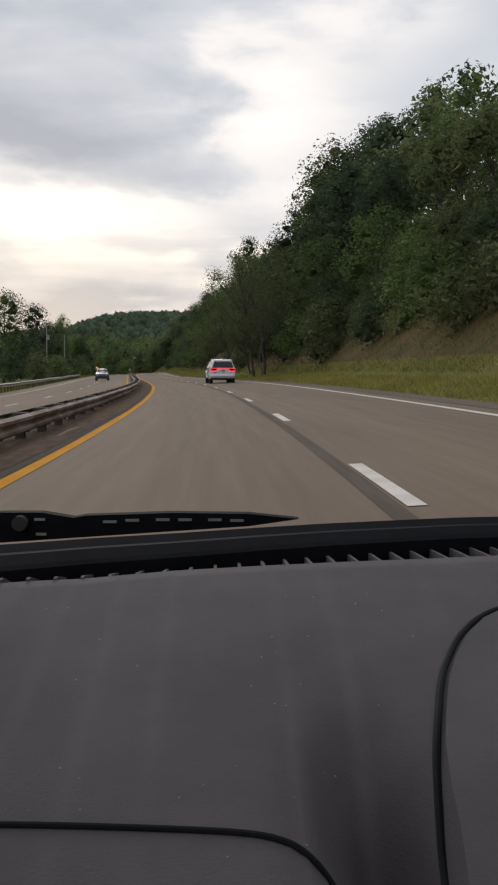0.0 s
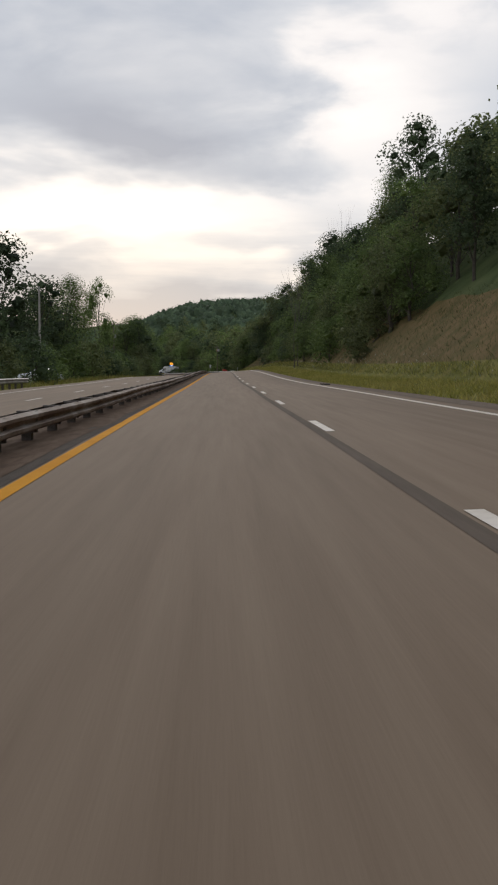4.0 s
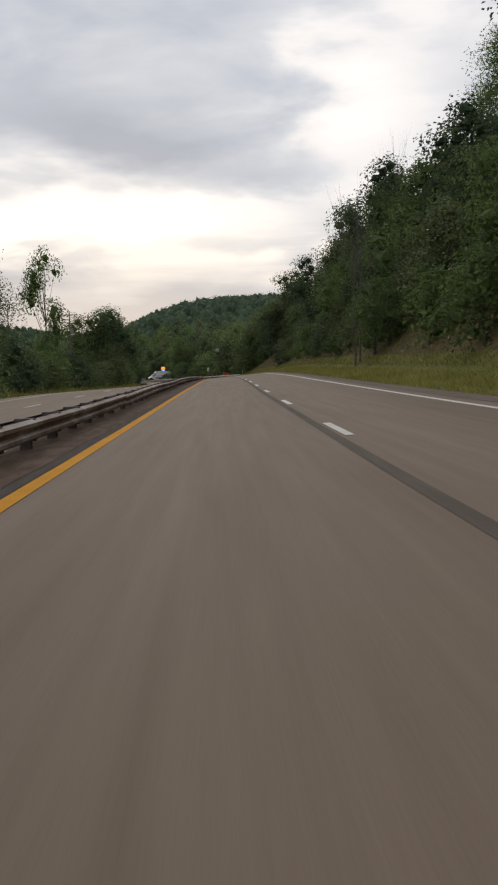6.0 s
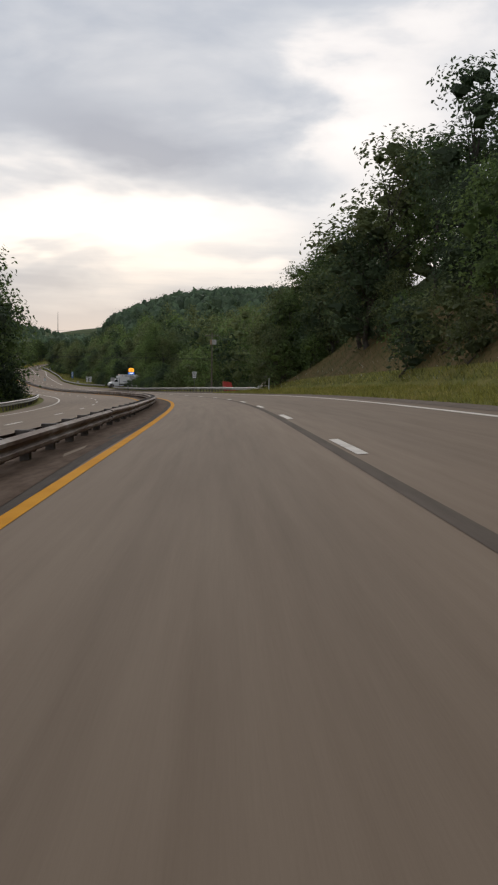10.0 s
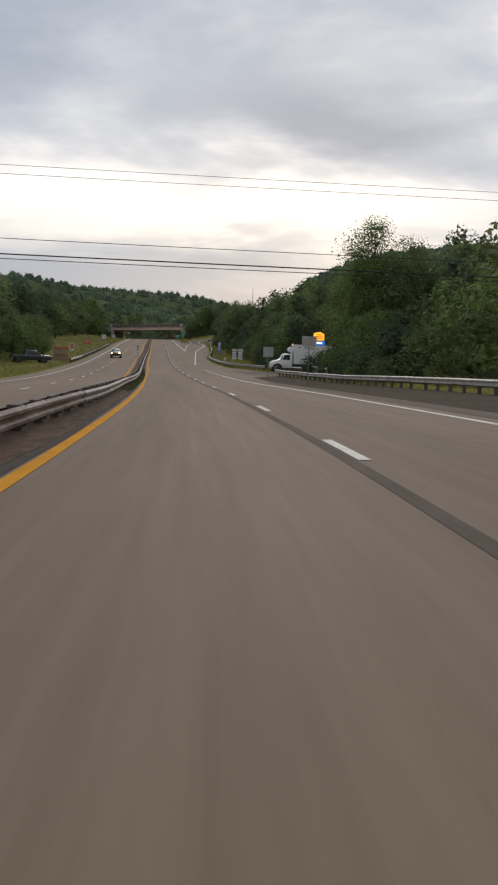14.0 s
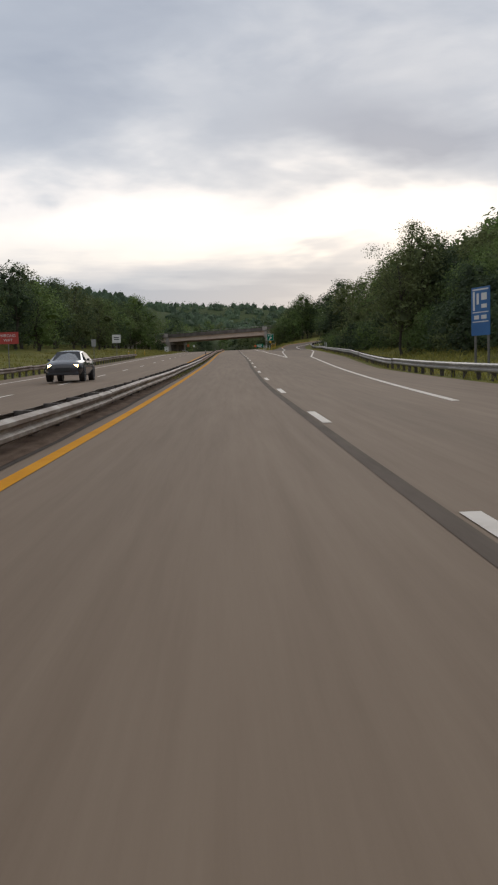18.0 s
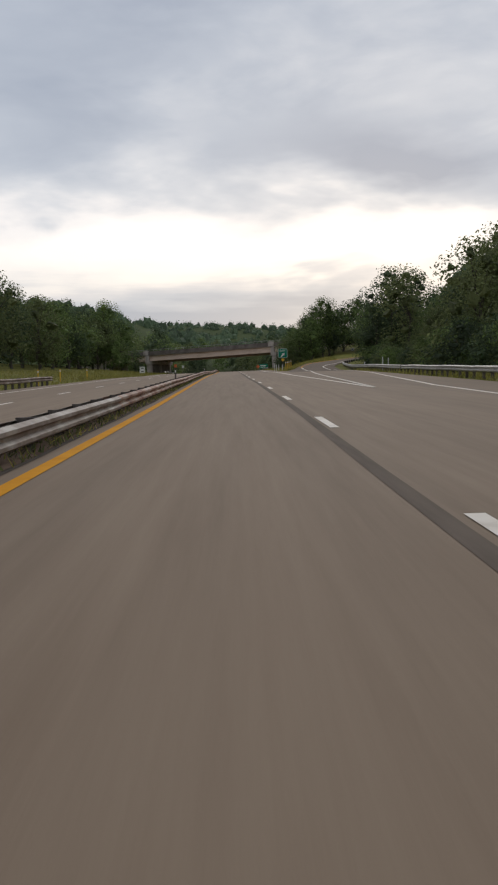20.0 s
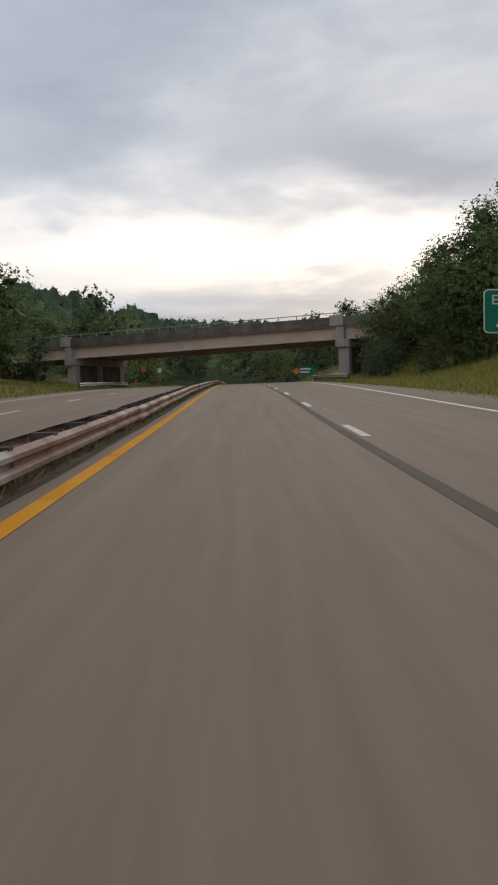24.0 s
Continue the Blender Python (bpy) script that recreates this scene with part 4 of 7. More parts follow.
# bushes and low trees close behind the guardrails before and after the side road
for s in np.arange(499, 528, 2.6):
    tree("shrub", s + tree_rng.uniform(-1, 1), 13.9 + tree_rng.uniform(-0.2, 0.9) + max(0, s - 516) * 0.12, tree_rng.uniform(0.45, 0.8))
    tree("edge" if s > 505 else "shrub", s + tree_rng.uniform(-1, 1), 17.0 + tree_rng.uniform(-0.8, 1.5), tree_rng.uniform(0.42, 0.68) if s > 505 else 1.1)
    tree("back", s + tree_rng.uniform(-1, 1), 22.5 + tree_rng.uniform(-1, 2), tree_rng.uniform(0.42, 0.6))
for s in np.arange(556, 640, 3.4):
    tree("shrub", s + tree_rng.uniform(-1, 1), 14.6 + tree_rng.uniform(-0.4, 1.2) + max(0, s - 600) * 0.02, tree_rng.uniform(0.55, 0.95))
    tree("edge", s + tree_rng.uniform(-1, 1), 18.6 + tree_rng.uniform(-1, 1.5), tree_rng.uniform(0.55, 0.8))
for s in np.arange(640, 745, 4.0):
    tree("shrub", s, 17.4 + tree_rng.uniform(-0.3, 1.2) + max(0, s - 715) * 0.04, tree_rng.uniform(0.6, 1.0))
wood_v, wood_f, wood_m, count = [], [], [], 0
for k, ms_ in BACK.items():
    me = KINDS["back"][k][0]
    v = np.empty(len(me.vertices) * 3)
    me.vertices.foreach_get("co", v)
    v = np.c_[v.reshape(-1, 3), np.ones(len(v) // 3)]
    f = [list(p.vertices) for p in me.polygons]
    for m in ms_:
        wood_v.append(v @ np.array(m).T[:, :3])
        wood_f += [[i + count for i in q] for q in f]
        wood_m.append(np.full(len(f), k))
        count += len(v)
me = bpy.data.meshes.new("woodland")
me.from_pydata(np.concatenate(wood_v).tolist(), [], wood_f)
for m in (leaf_dark, leaf_mid, leaf_olive):
    me.materials.append(m)
me.polygons.foreach_set("material_index", np.concatenate(wood_m).astype(np.int32))
tagged(new("woodland", me), "dense green deciduous woodland behind the roadside trees", "woods", kind="stuff")


# dead trees on the cutting
def dead_tree(s, u, top, seed):
    rng = np.random.RandomState(seed)
    p = ground_at(s, u)
    h = float(on_road(s, u, top)[2] - p[2])
    lob = np.array([(rng.uniform(-1.9, 1.9), rng.uniform(-1.9, 1.9), h * rng.uniform(0.45, 0.95), 0.5) for _ in range(11)])
    ob = thing("dead_tree", Matrix.Translation(p), "bare bleached dead tree with forked branches", "tree")
    o = new("trunk", trunk_mesh("trunk", rng, h, lob, 0.085, bark_pale, bare=True))
    o.parent = ob
    return ob


dead_tree(262.5, 10.9, 14.9, 5)
dead_tree(261.2, 10.3, 13.4, 6)
dead_tree(92.0, 8.6, 9.5, 11)
dead_tree(96.0, 14.5, 15.0, 7)
dead_tree(316.7, 24.0, 31.0, 8)
dead_tree(315.0, 22.5, 28.5, 9)

# ---- far woods on the hills: one canopy of many small crowns ----
fw = np.random.RandomState(31)
road_xy = on_road(np.arange(0, 980, 10.0), 0.0)[:, :2]


def hill_spots(x0, x1, y0, y1, tries, most, seen, gap=95):
    """Places for crowns on a hill's near side, clear of the road."""
    c = np.stack([fw.uniform(x0, x1, tries), fw.uniform(y0, y1, tries)], 1)
    c = c[seen(c[:, 0], c[:, 1])]
    c = c[far_hills(c[:, 0], c[:, 1]) > 4]
    far = np.min(np.hypot(c[:, None, 0] - road_xy[None, :, 0], c[:, None, 1] - road_xy[None, :, 1]), 1)
    return c[(far > gap) | (c[:, 1] > 1010)][:most]


near_side = lambda x, y: y < 930 - (x + 85) * 0.289
cand = np.concatenate([hill_spots(-260, 430, 690, 1010, 16000, 4400, near_side, 70), hill_spots(-1000, 500, 620, 1750, 50000, 7600, lambda x, y: ~near_side(x, y) | (x < -260))])
bm = bmesh.new()
bmesh.ops.create_icosphere(bm, subdivisions=1, radius=1.0)
coarse = np.array([v.co[:] for v in bm.verts]), np.array([[v.index for v in f.verts] for f in bm.faces])
bm.free()
bm = bmesh.new()
bmesh.ops.create_icosphere(bm, subdivisions=2, radius=1.0)
fine = np.array([v.co[:] for v in bm.verts]), np.array([[v.index for v in f.verts] for f in bm.faces])
bm.free()


def hill_canopy(spots, ball, faces, leaves, size):
    """Crowns of one stretch of hill: leaf sprays round uneven rounded masses."""
    hz = far_hills(spots[:, 0], spots[:, 1])
    d = fw.normal(0, 1, (len(spots), leaves, 3))
    d /= np.linalg.norm(d, axis=2, keepdims=True)
    d[..., 2] = np.abs(d[..., 2])
    size_z = fw.uniform(5.0, 9.5, (len(spots), 1))
    size_xy = fw.uniform(3.4, 6.0, (len(spots), 1))
    base = np.concatenate([spots, hz[:, None] - 3.5], 1)[:, None]
    C = base + np.stack([d[..., 0] * size_xy, d[..., 1] * size_xy, d[..., 2] * size_z], -1) * fw.uniform(0.66, 0.90, (len(spots), leaves, 1))
    turns = np.linalg.qr(fw.normal(0, 1, (40, 3, 3)))[0]
    lump = (ball @ turns)[fw.randint(0, 40, len(spots))] * fw.uniform(0.52, 0.84, (len(spots), len(ball), 1)) * np.stack([size_xy[:, 0], size_xy[:, 0], size_z[:, 0]], -1)[:, None]
    lump += base
    lump_f = (faces[None] + (np.arange(len(spots)) * len(ball))[:, None, None]).reshape(-1, 3)
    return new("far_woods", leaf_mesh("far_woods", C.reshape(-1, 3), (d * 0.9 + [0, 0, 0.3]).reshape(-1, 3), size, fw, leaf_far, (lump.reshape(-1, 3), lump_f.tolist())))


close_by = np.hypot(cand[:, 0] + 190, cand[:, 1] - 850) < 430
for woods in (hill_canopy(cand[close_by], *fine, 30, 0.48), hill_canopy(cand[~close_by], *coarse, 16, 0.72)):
    tagged(woods, "haze-tinted green deciduous woods covering the distant hills", "woods", kind="stuff")


# ---- the overpass ----
def overpass():
    pl, pr = on_road(853.0, -19.6), on_road(840.0, 10.0)
    mid = (pl + pr) / 2
    turn = math.degrees(math.atan2(pr[1] - pl[1], pr[0] - pl[0]))
    half = float(np.hypot(*(pr - pl)[:2])) / 2
    ob = thing("overpass_bridge", pose(mid[0], mid[1], mid[2] - 0.73, 0, 0, turn) @ pose(0, 0, 0, 0, -1.7, 0), "concrete road overpass with faded pink steel girders and square piers", "bridge")
    W = 10.5
    x0, x1 = -half - 20, half + 24
    part("deck", box(x0, x1, -0.2, W + 0.2, 5.72, 5.98, 0.03), concrete, ob)
    for y in (0.25, 2.9, 5.6, 8.2, 10.2):
        bm = bmesh.new()
        add_box(bm, x0, x1, y - 0.012, y + 0.012, 4.55, 5.72)
        add_box(bm, x0, x1, y - 0.2, y + 0.2, 4.50, 4.55)
        add_box(bm, x0, x1, y - 0.2, y + 0.2, 5.68, 5.72)
        for i in range(int((x1 - x0) / 2.4)):
            add_box(bm, x0 + i * 2.4, x0 + i * 2.4 + 0.02, y + 0.012, y + 0.15, 4.55, 5.68)
        part("girder", bm, girder_mat, ob, "faded pink painted plate girder")
    for y in (-0.2, W):
        n = int((x1 - x0) / 3.0)
        for i in range(n):
            part("parapet_panel", box(x0 + i * (x1 - x0) / n + 0.01, x0 + (i + 1) * (x1 - x0) / n - 0.01, y - 0.1, y + 0.22, 5.84, 6.78, 0.02), concrete_dark, ob)
        bm = bmesh.new()
        add_box(bm, x0, x1, y + 0.02, y + 0.10, 7.12, 7.20, 0.01)
        part("handrail", bm, galvanized, ob, "grey steel handrail")
        for i in range(int((x1 - x0) / 2.0)):
            part("rail_post", box(x0 + i * 2.0, x0 + i * 2.0 + 0.08, y + 0.02, y + 0.10, 6.78, 7.12), galvanized, ob)
    for sx in (-half, half):
        for y in (0.2, 5.1, 10.0):
            part("pier", box(sx + 0.05, sx + 1.15, y - 0.45, y + 0.45, -2.0, 3.75, 0.04), concrete, ob)
        # parapet's dark concrete reused, so the shade under the deck is in its colour
        part("pier_wall", box(sx + 0.3, sx + 0.9, 0.7, W - 0.7, -2.0, 3.7, 0.03), concrete_dark, ob, "dark concrete wall between the columns")
        part("pier_cap", box(sx - 0.15, sx + 1.25, -0.5, W + 0.75, 3.7, 4.5, 0.05), concrete, ob)
        part("end_block", box(sx - 0.7, sx + 0.7, -0.42, 0.0, 5.86, 6.95, 0.03), concrete, ob, "pale concrete parapet end block")
        part("bearing_block", box(sx - 0.1, sx + 0.75, -0.40, 0.2, 4.5, 5.72, 0.03), concrete, ob)
    for sx, x in ((-1, x0), (1, x1)):
        part("abutment", box(min(x, x - sx * 9), max(x, x - sx * 9), 0.3, W - 0.3, -1.5, 4.5, 0.05), concrete, ob)
    return ob


overpass()

# ---- paint, glass, rubber and other materials of the small things ----
def paint(name, colour, rough=0.25, coat=0.6, vary=0.04):
    m = material(name, [tuple(c * (1 - vary) for c in colour), colour], rough, scale=1.5)
    b = m.node_tree.nodes["Principled BSDF"]
    b.inputs["Coat Weight"].default_value, b.inputs["Coat Roughness"].default_value = coat, 0.06
    return m


white_car = paint("white_car_paint", (0.74, 0.74, 0.76))
dark_car = paint("dark_grey_car_paint", (0.035, 0.037, 0.045))
silver_car = paint("silver_grey_car_paint", (0.30, 0.32, 0.34), 0.3)
red_paint = paint("faded_red_paint", (0.42, 0.035, 0.03), 0.45, 0.2)
truck_white = paint("white_truck_paint", (0.70, 0.70, 0.69), 0.35, 0.3)
glass_dark = paint("dark_tinted_glass", (0.012, 0.013, 0.015), 0.04, 0.0)
rubber = material("black_tyre_rubber", [(0.012, 0.012, 0.012), (0.028, 0.027, 0.026)], 0.85, scale=20, bump=0.3, bump_scale=60)
black_plastic = material("black_plastic_trim", [(0.014, 0.014, 0.015), (0.026, 0.026, 0.027)], 0.6, scale=30, bump=0.15, bump_scale=120)
alloy = material("dark_alloy_wheel", [(0.10, 0.10, 0.105), (0.17, 0.17, 0.175)], 0.35, 0.8, scale=6)
chrome = material("dull_chrome", [(0.45, 0.45, 0.46), (0.55, 0.55, 0.56)], 0.22, 1.0, scale=5)
tail_glow = glow("lit_red_tail_lamp", (1.0, 0.050, 0.075), 2.0)
tail_red = paint("red_lamp_glass", (0.11, 0.008, 0.010), 0.1, 0.5)
head_glow = glow("lit_headlamp", (1.0, 0.66, 0.25), 20.0)
amber_glow = glow("lit_amber_marker", (1.0, 0.25, 0.03), 3.0)
plate_blue = material("plate_blue_band", [(0.20, 0.28, 0.55), (0.26, 0.34, 0.60)], 0.5)
plate_white = material("plate_white_field", [(0.55, 0.57, 0.62), (0.62, 0.64, 0.68)], 0.5)
plate_gold = material("plate_gold_band", [(0.62, 0.40, 0.08), (0.68, 0.46, 0.12)], 0.5)
plate_bar = material("dark_plate_bars", [(0.03, 0.04, 0.12), (0.05, 0.06, 0.15)], 0.5)
sign_white = material("aged_white_sign_sheet", [(0.60, 0.60, 0.57), (0.70, 0.70, 0.67)], 0.6, scale=3, spec=0.2)
sign_black = material("black_sign_ink", [(0.015, 0.015, 0.015), (0.03, 0.03, 0.03)], 0.5)
sign_back = material("dull_aluminium_sign_back", [(0.24, 0.24, 0.235), (0.34, 0.34, 0.33)], 0.5, 0.4, scale=2.5)
sign_red = material("faded_red_sign_sheet", [(0.40, 0.045, 0.035), (0.48, 0.06, 0.045)], 0.5, scale=3)
sign_green = material("green_sign_sheet", [(0.006, 0.150, 0.090), (0.010, 0.185, 0.112)], 0.6, scale=2, spec=0.2)
sign_yellow = material("yellow_sign_sheet", [(0.62, 0.33, 0.02), (0.70, 0.40, 0.03)], 0.5, scale=3)
sign_orange = material("orange_red_sign_sheet", [(0.62, 0.11, 0.03), (0.70, 0.15, 0.04)], 0.5, scale=3)
sign_pale = material("pale_sign_back", [(0.30, 0.29, 0.27), (0.42, 0.41, 0.39)], 0.6, 0.3, scale=2.5)
sign_blue = material("blue_sign_sheet", [(0.018, 0.10, 0.27), (0.025, 0.14, 0.36)], 0.5, scale=1.5)
pylon_yellow = glow("backlit_yellow_sign_face", (1.0, 0.40, 0.03), 1.3)
pylon_blue = glow("backlit_blue_sign_face", (0.02, 0.20, 0.75), 0.5)
pylon_white = glow("backlit_white_sign_face", (0.9, 0.92, 0.95), 0.9)
post_steel = material("galvanized_sign_post", [(0.16, 0.15, 0.14), (0.25, 0.24, 0.22)], 0.6, 0.5, scale=6)
pole_wood = material("grey_utility_pole_wood", [(0.07, 0.055, 0.042), (0.13, 0.105, 0.085), (0.18, 0.15, 0.125)], 0.95, scale=3, bump=0.4, bump_scale=14, stretch=(1, 1, 0.1))
pole_pale = material("pale_utility_pole", [(0.26, 0.24, 0.22), (0.36, 0.34, 0.31)], 0.9, scale=3, stretch=(1, 1, 0.15))
wire_mat = material("black_overhead_cable", [(0.015, 0.015, 0.016), (0.03, 0.03, 0.03)], 0.6)
plaster = material("pale_stucco_wall", [(0.36, 0.30, 0.25), (0.46, 0.39, 0.33)], 0.9, scale=2, bump=0.2, bump_scale=30, large=0.15)
roof_dark = material("dark_shingle_roof", [(0.035, 0.028, 0.024), (0.065, 0.052, 0.045)], 0.9, scale=4, bump=0.3, bump_scale=10)
plywood = material("weathered_tan_board", [(0.26, 0.17, 0.10), (0.36, 0.25, 0.16)], 0.85, scale=1.5, stretch=(1, 1, 0.3), large=0.2)
cone_orange = material("orange_cone_plastic", [(0.60, 0.13, 0.03), (0.68, 0.17, 0.04)], 0.6)
trailer_grey = material("grimy_white_trailer_skin", [(0.38, 0.38, 0.37), (0.52, 0.52, 0.50)], 0.5, scale=1.2, large=0.2)
post_white = material("white_plastic_delineator", [(0.52, 0.52, 0.49), (0.62, 0.62, 0.58)], 0.6)
post_yellow = material("yellow_plastic_delineator", [(0.58, 0.33, 0.02), (0.66, 0.40, 0.03)], 0.6)


def prism(points, depth, axis="y", at=0.0):
    """A flat outline, given as pairs, made solid along an axis."""
    bm = bmesh.new()
    put = {"y": lambda a, b, d: (a, d, b), "x": lambda a, b, d: (d, a, b), "z": lambda a, b, d: (a, b, d)}[axis]
    lo = [bm.verts.new(put(a, b, at)) for a, b in points]
    hi = [bm.verts.new(put(a, b, at + depth)) for a, b in points]
    bm.faces.new(lo)
    bm.faces.new(list(reversed(hi)))
    n = len(points)
    for i in range(n):
        bm.faces.new((lo[i], hi[i], hi[(i + 1) % n], lo[(i + 1) % n]))
    bmesh.ops.recalc_face_normals(bm, faces=bm.faces[:])
    return bm


def rounded(w, h, r, n=5):
    pts = []
    for cx, cy, a0 in ((w / 2 - r, h / 2 - r, 0), (-w / 2 + r, h / 2 - r, 90), (-w / 2 + r, -h / 2 + r, 180), (w / 2 - r, -h / 2 + r, 270)):
        for i in range(n):
            a = radians(a0 + 90 * i / (n - 1))
            pts.append((cx + r * math.cos(a), cy + r * math.sin(a)))
    return pts


def moved(pts, dx, dy):
    return [(a + dx, b + dy) for a, b in pts]


def lettering(body, size, mat, parent, x, y, z):
    """Raised letters that face -y, as one mesh."""
    cu = bpy.data.curves.new("letters", "FONT")
    cu.body, cu.size, cu.extrude, cu.align_x, cu.align_y = body, size, 0.002, "CENTER", "CENTER"
    tmp = bpy.data.objects.new("letters", cu)
    scene.collection.objects.link(tmp)
    me = bpy.data.meshes.new_from_object(tmp.evaluated_get(bpy.context.evaluated_depsgraph_get()))
    bpy.data.objects.remove(tmp)
    me.materials.append(mat)
    ob = new("lettering", me)
    ob.parent = parent
    ob.matrix_local = pose(x, y, z, 90, 0, 0)
    return ob


# ---- vehicles ----
def loft(name, rings, mat, parent, label=""):
    """A closed, mirrored body through half rings of (x, y, z), from tail to nose."""
    bm = bmesh.new()
    rows = []
    for ring in rings:
        r = [bm.verts.new(p) for p in ring]
        l = [bm.verts.new((-p[0], p[1], p[2])) for p in reversed(ring)]
        rows.append(r + l)
    n = len(rows[0])
    for a, b in zip(rows, rows[1:]):
        for j in range(n):
            bm.faces.new((a[j], a[(j + 1) % n], b[(j + 1) % n], b[j]))
    bm.faces.new(list(reversed(rows[0])))
    bm.faces.new(rows[-1])
    bmesh.ops.remove_doubles(bm, verts=bm.verts[:], dist=0.001)
    bmesh.ops.recalc_face_normals(bm, faces=bm.faces[:])
    bmesh.ops.bevel(bm, geom=[e for e in bm.edges if e.is_manifold and e.calc_face_angle(0) > 0.7], offset=0.03, segments=2, affect="EDGES", profile=0.6)
    ob = part(name, bm, mat, parent, label, smooth=True)
    ob.data.set_sharp_from_angle(angle=radians(32))
    return ob


def pane(name, pts, mat, parent, thick=0.012):
    """A four-cornered plate, pushed out along its normal."""
    p = [Vector(q) for q in pts]
    n = (p[1] - p[0]).cross(p[3] - p[0]).normalized()
    bm = bmesh.new()
    lo, hi = [bm.verts.new(q - n * thick) for q in p], [bm.verts.new(q + n * thick) for q in p]
    bm.faces.new(lo), bm.faces.new(list(reversed(hi)))
    for i in range(4):
        bm.faces.new((lo[i], hi[i], hi[(i + 1) % 4], lo[(i + 1) % 4]))
    bmesh.ops.recalc_face_normals(bm, faces=bm.faces[:])
    return part(name, bm, mat, parent)


def lathe_x(profile, seg=22):
    """Turn (x, r) pairs about the x axis."""
    bm = bmesh.new()
    rows = [[bm.verts.new((x, r * math.cos(2 * math.pi * i / seg), r * math.sin(2 * math.pi * i / seg))) for i in range(seg)] for x, r in profile]
    for a, b in zip(rows, rows[1:]):
        for i in range(seg):
            bm.faces.new((a[i], a[(i + 1) % seg], b[(i + 1) % seg], b[i]))
    bm.faces.new(rows[0]), bm.faces.new(list(reversed(rows[-1])))
    bmesh.ops.recalc_face_normals(bm, faces=bm.faces[:])
    return bm


def wheel(parent, x, y, r, w, rim_mat, side):
    tyre = part("wheel", lathe_x([(x - w / 2, r * 0.72), (x - w / 2, r * 0.93), (x - w / 2 + 0.03, r), (x + w / 2 - 0.03, r), (x + w / 2, r * 0.93), (x + w / 2, r * 0.72)]), rubber, parent)
    tyre.location = (0, y, r)
    o = x + side * (w / 2 + 0.002)
    rim = part("rim", lathe_x([(o - side * 0.05, r * 0.7), (o, r * 0.72), (o + side * 0.006, r * 0.66), (o - side * 0.03, r * 0.6), (o - side * 0.03, r * 0.2), (o, r * 0.16)]), rim_mat, tyre)
    bm = bmesh.new()
    for k in range(5):
        a = 2 * math.pi * k / 5
        add_rod(bm, (o - side * 0.01, r * 0.12 * math.cos(a), r * 0.12 * math.sin(a)), (o - side * 0.012, r * 0.64 * math.cos(a), r * 0.64 * math.sin(a)), 0.035, 0.028, 6)
    part("spokes", bm, rim_mat, tyre)
    return tyre


def half_ring(y, zb, wb, zm, wm, zs, ws, zr, wr, lean=0.0):
    """Half a body's section: sill, side, shoulder, roof edge, roof middle; lean shifts the upper points ahead."""
    z0 = zs
    f = lambda z: y + max(0, z - z0) * lean
    return [(0, f(zb), zb), (wb, f(zb), zb), (wm, f(zm), zm), (ws, f(zs), zs), (wr, f(zr), zr), (wr * 0.55, f(zr + 0.045), zr + 0.045), (0, f(zr + 0.055), zr + 0.055)]


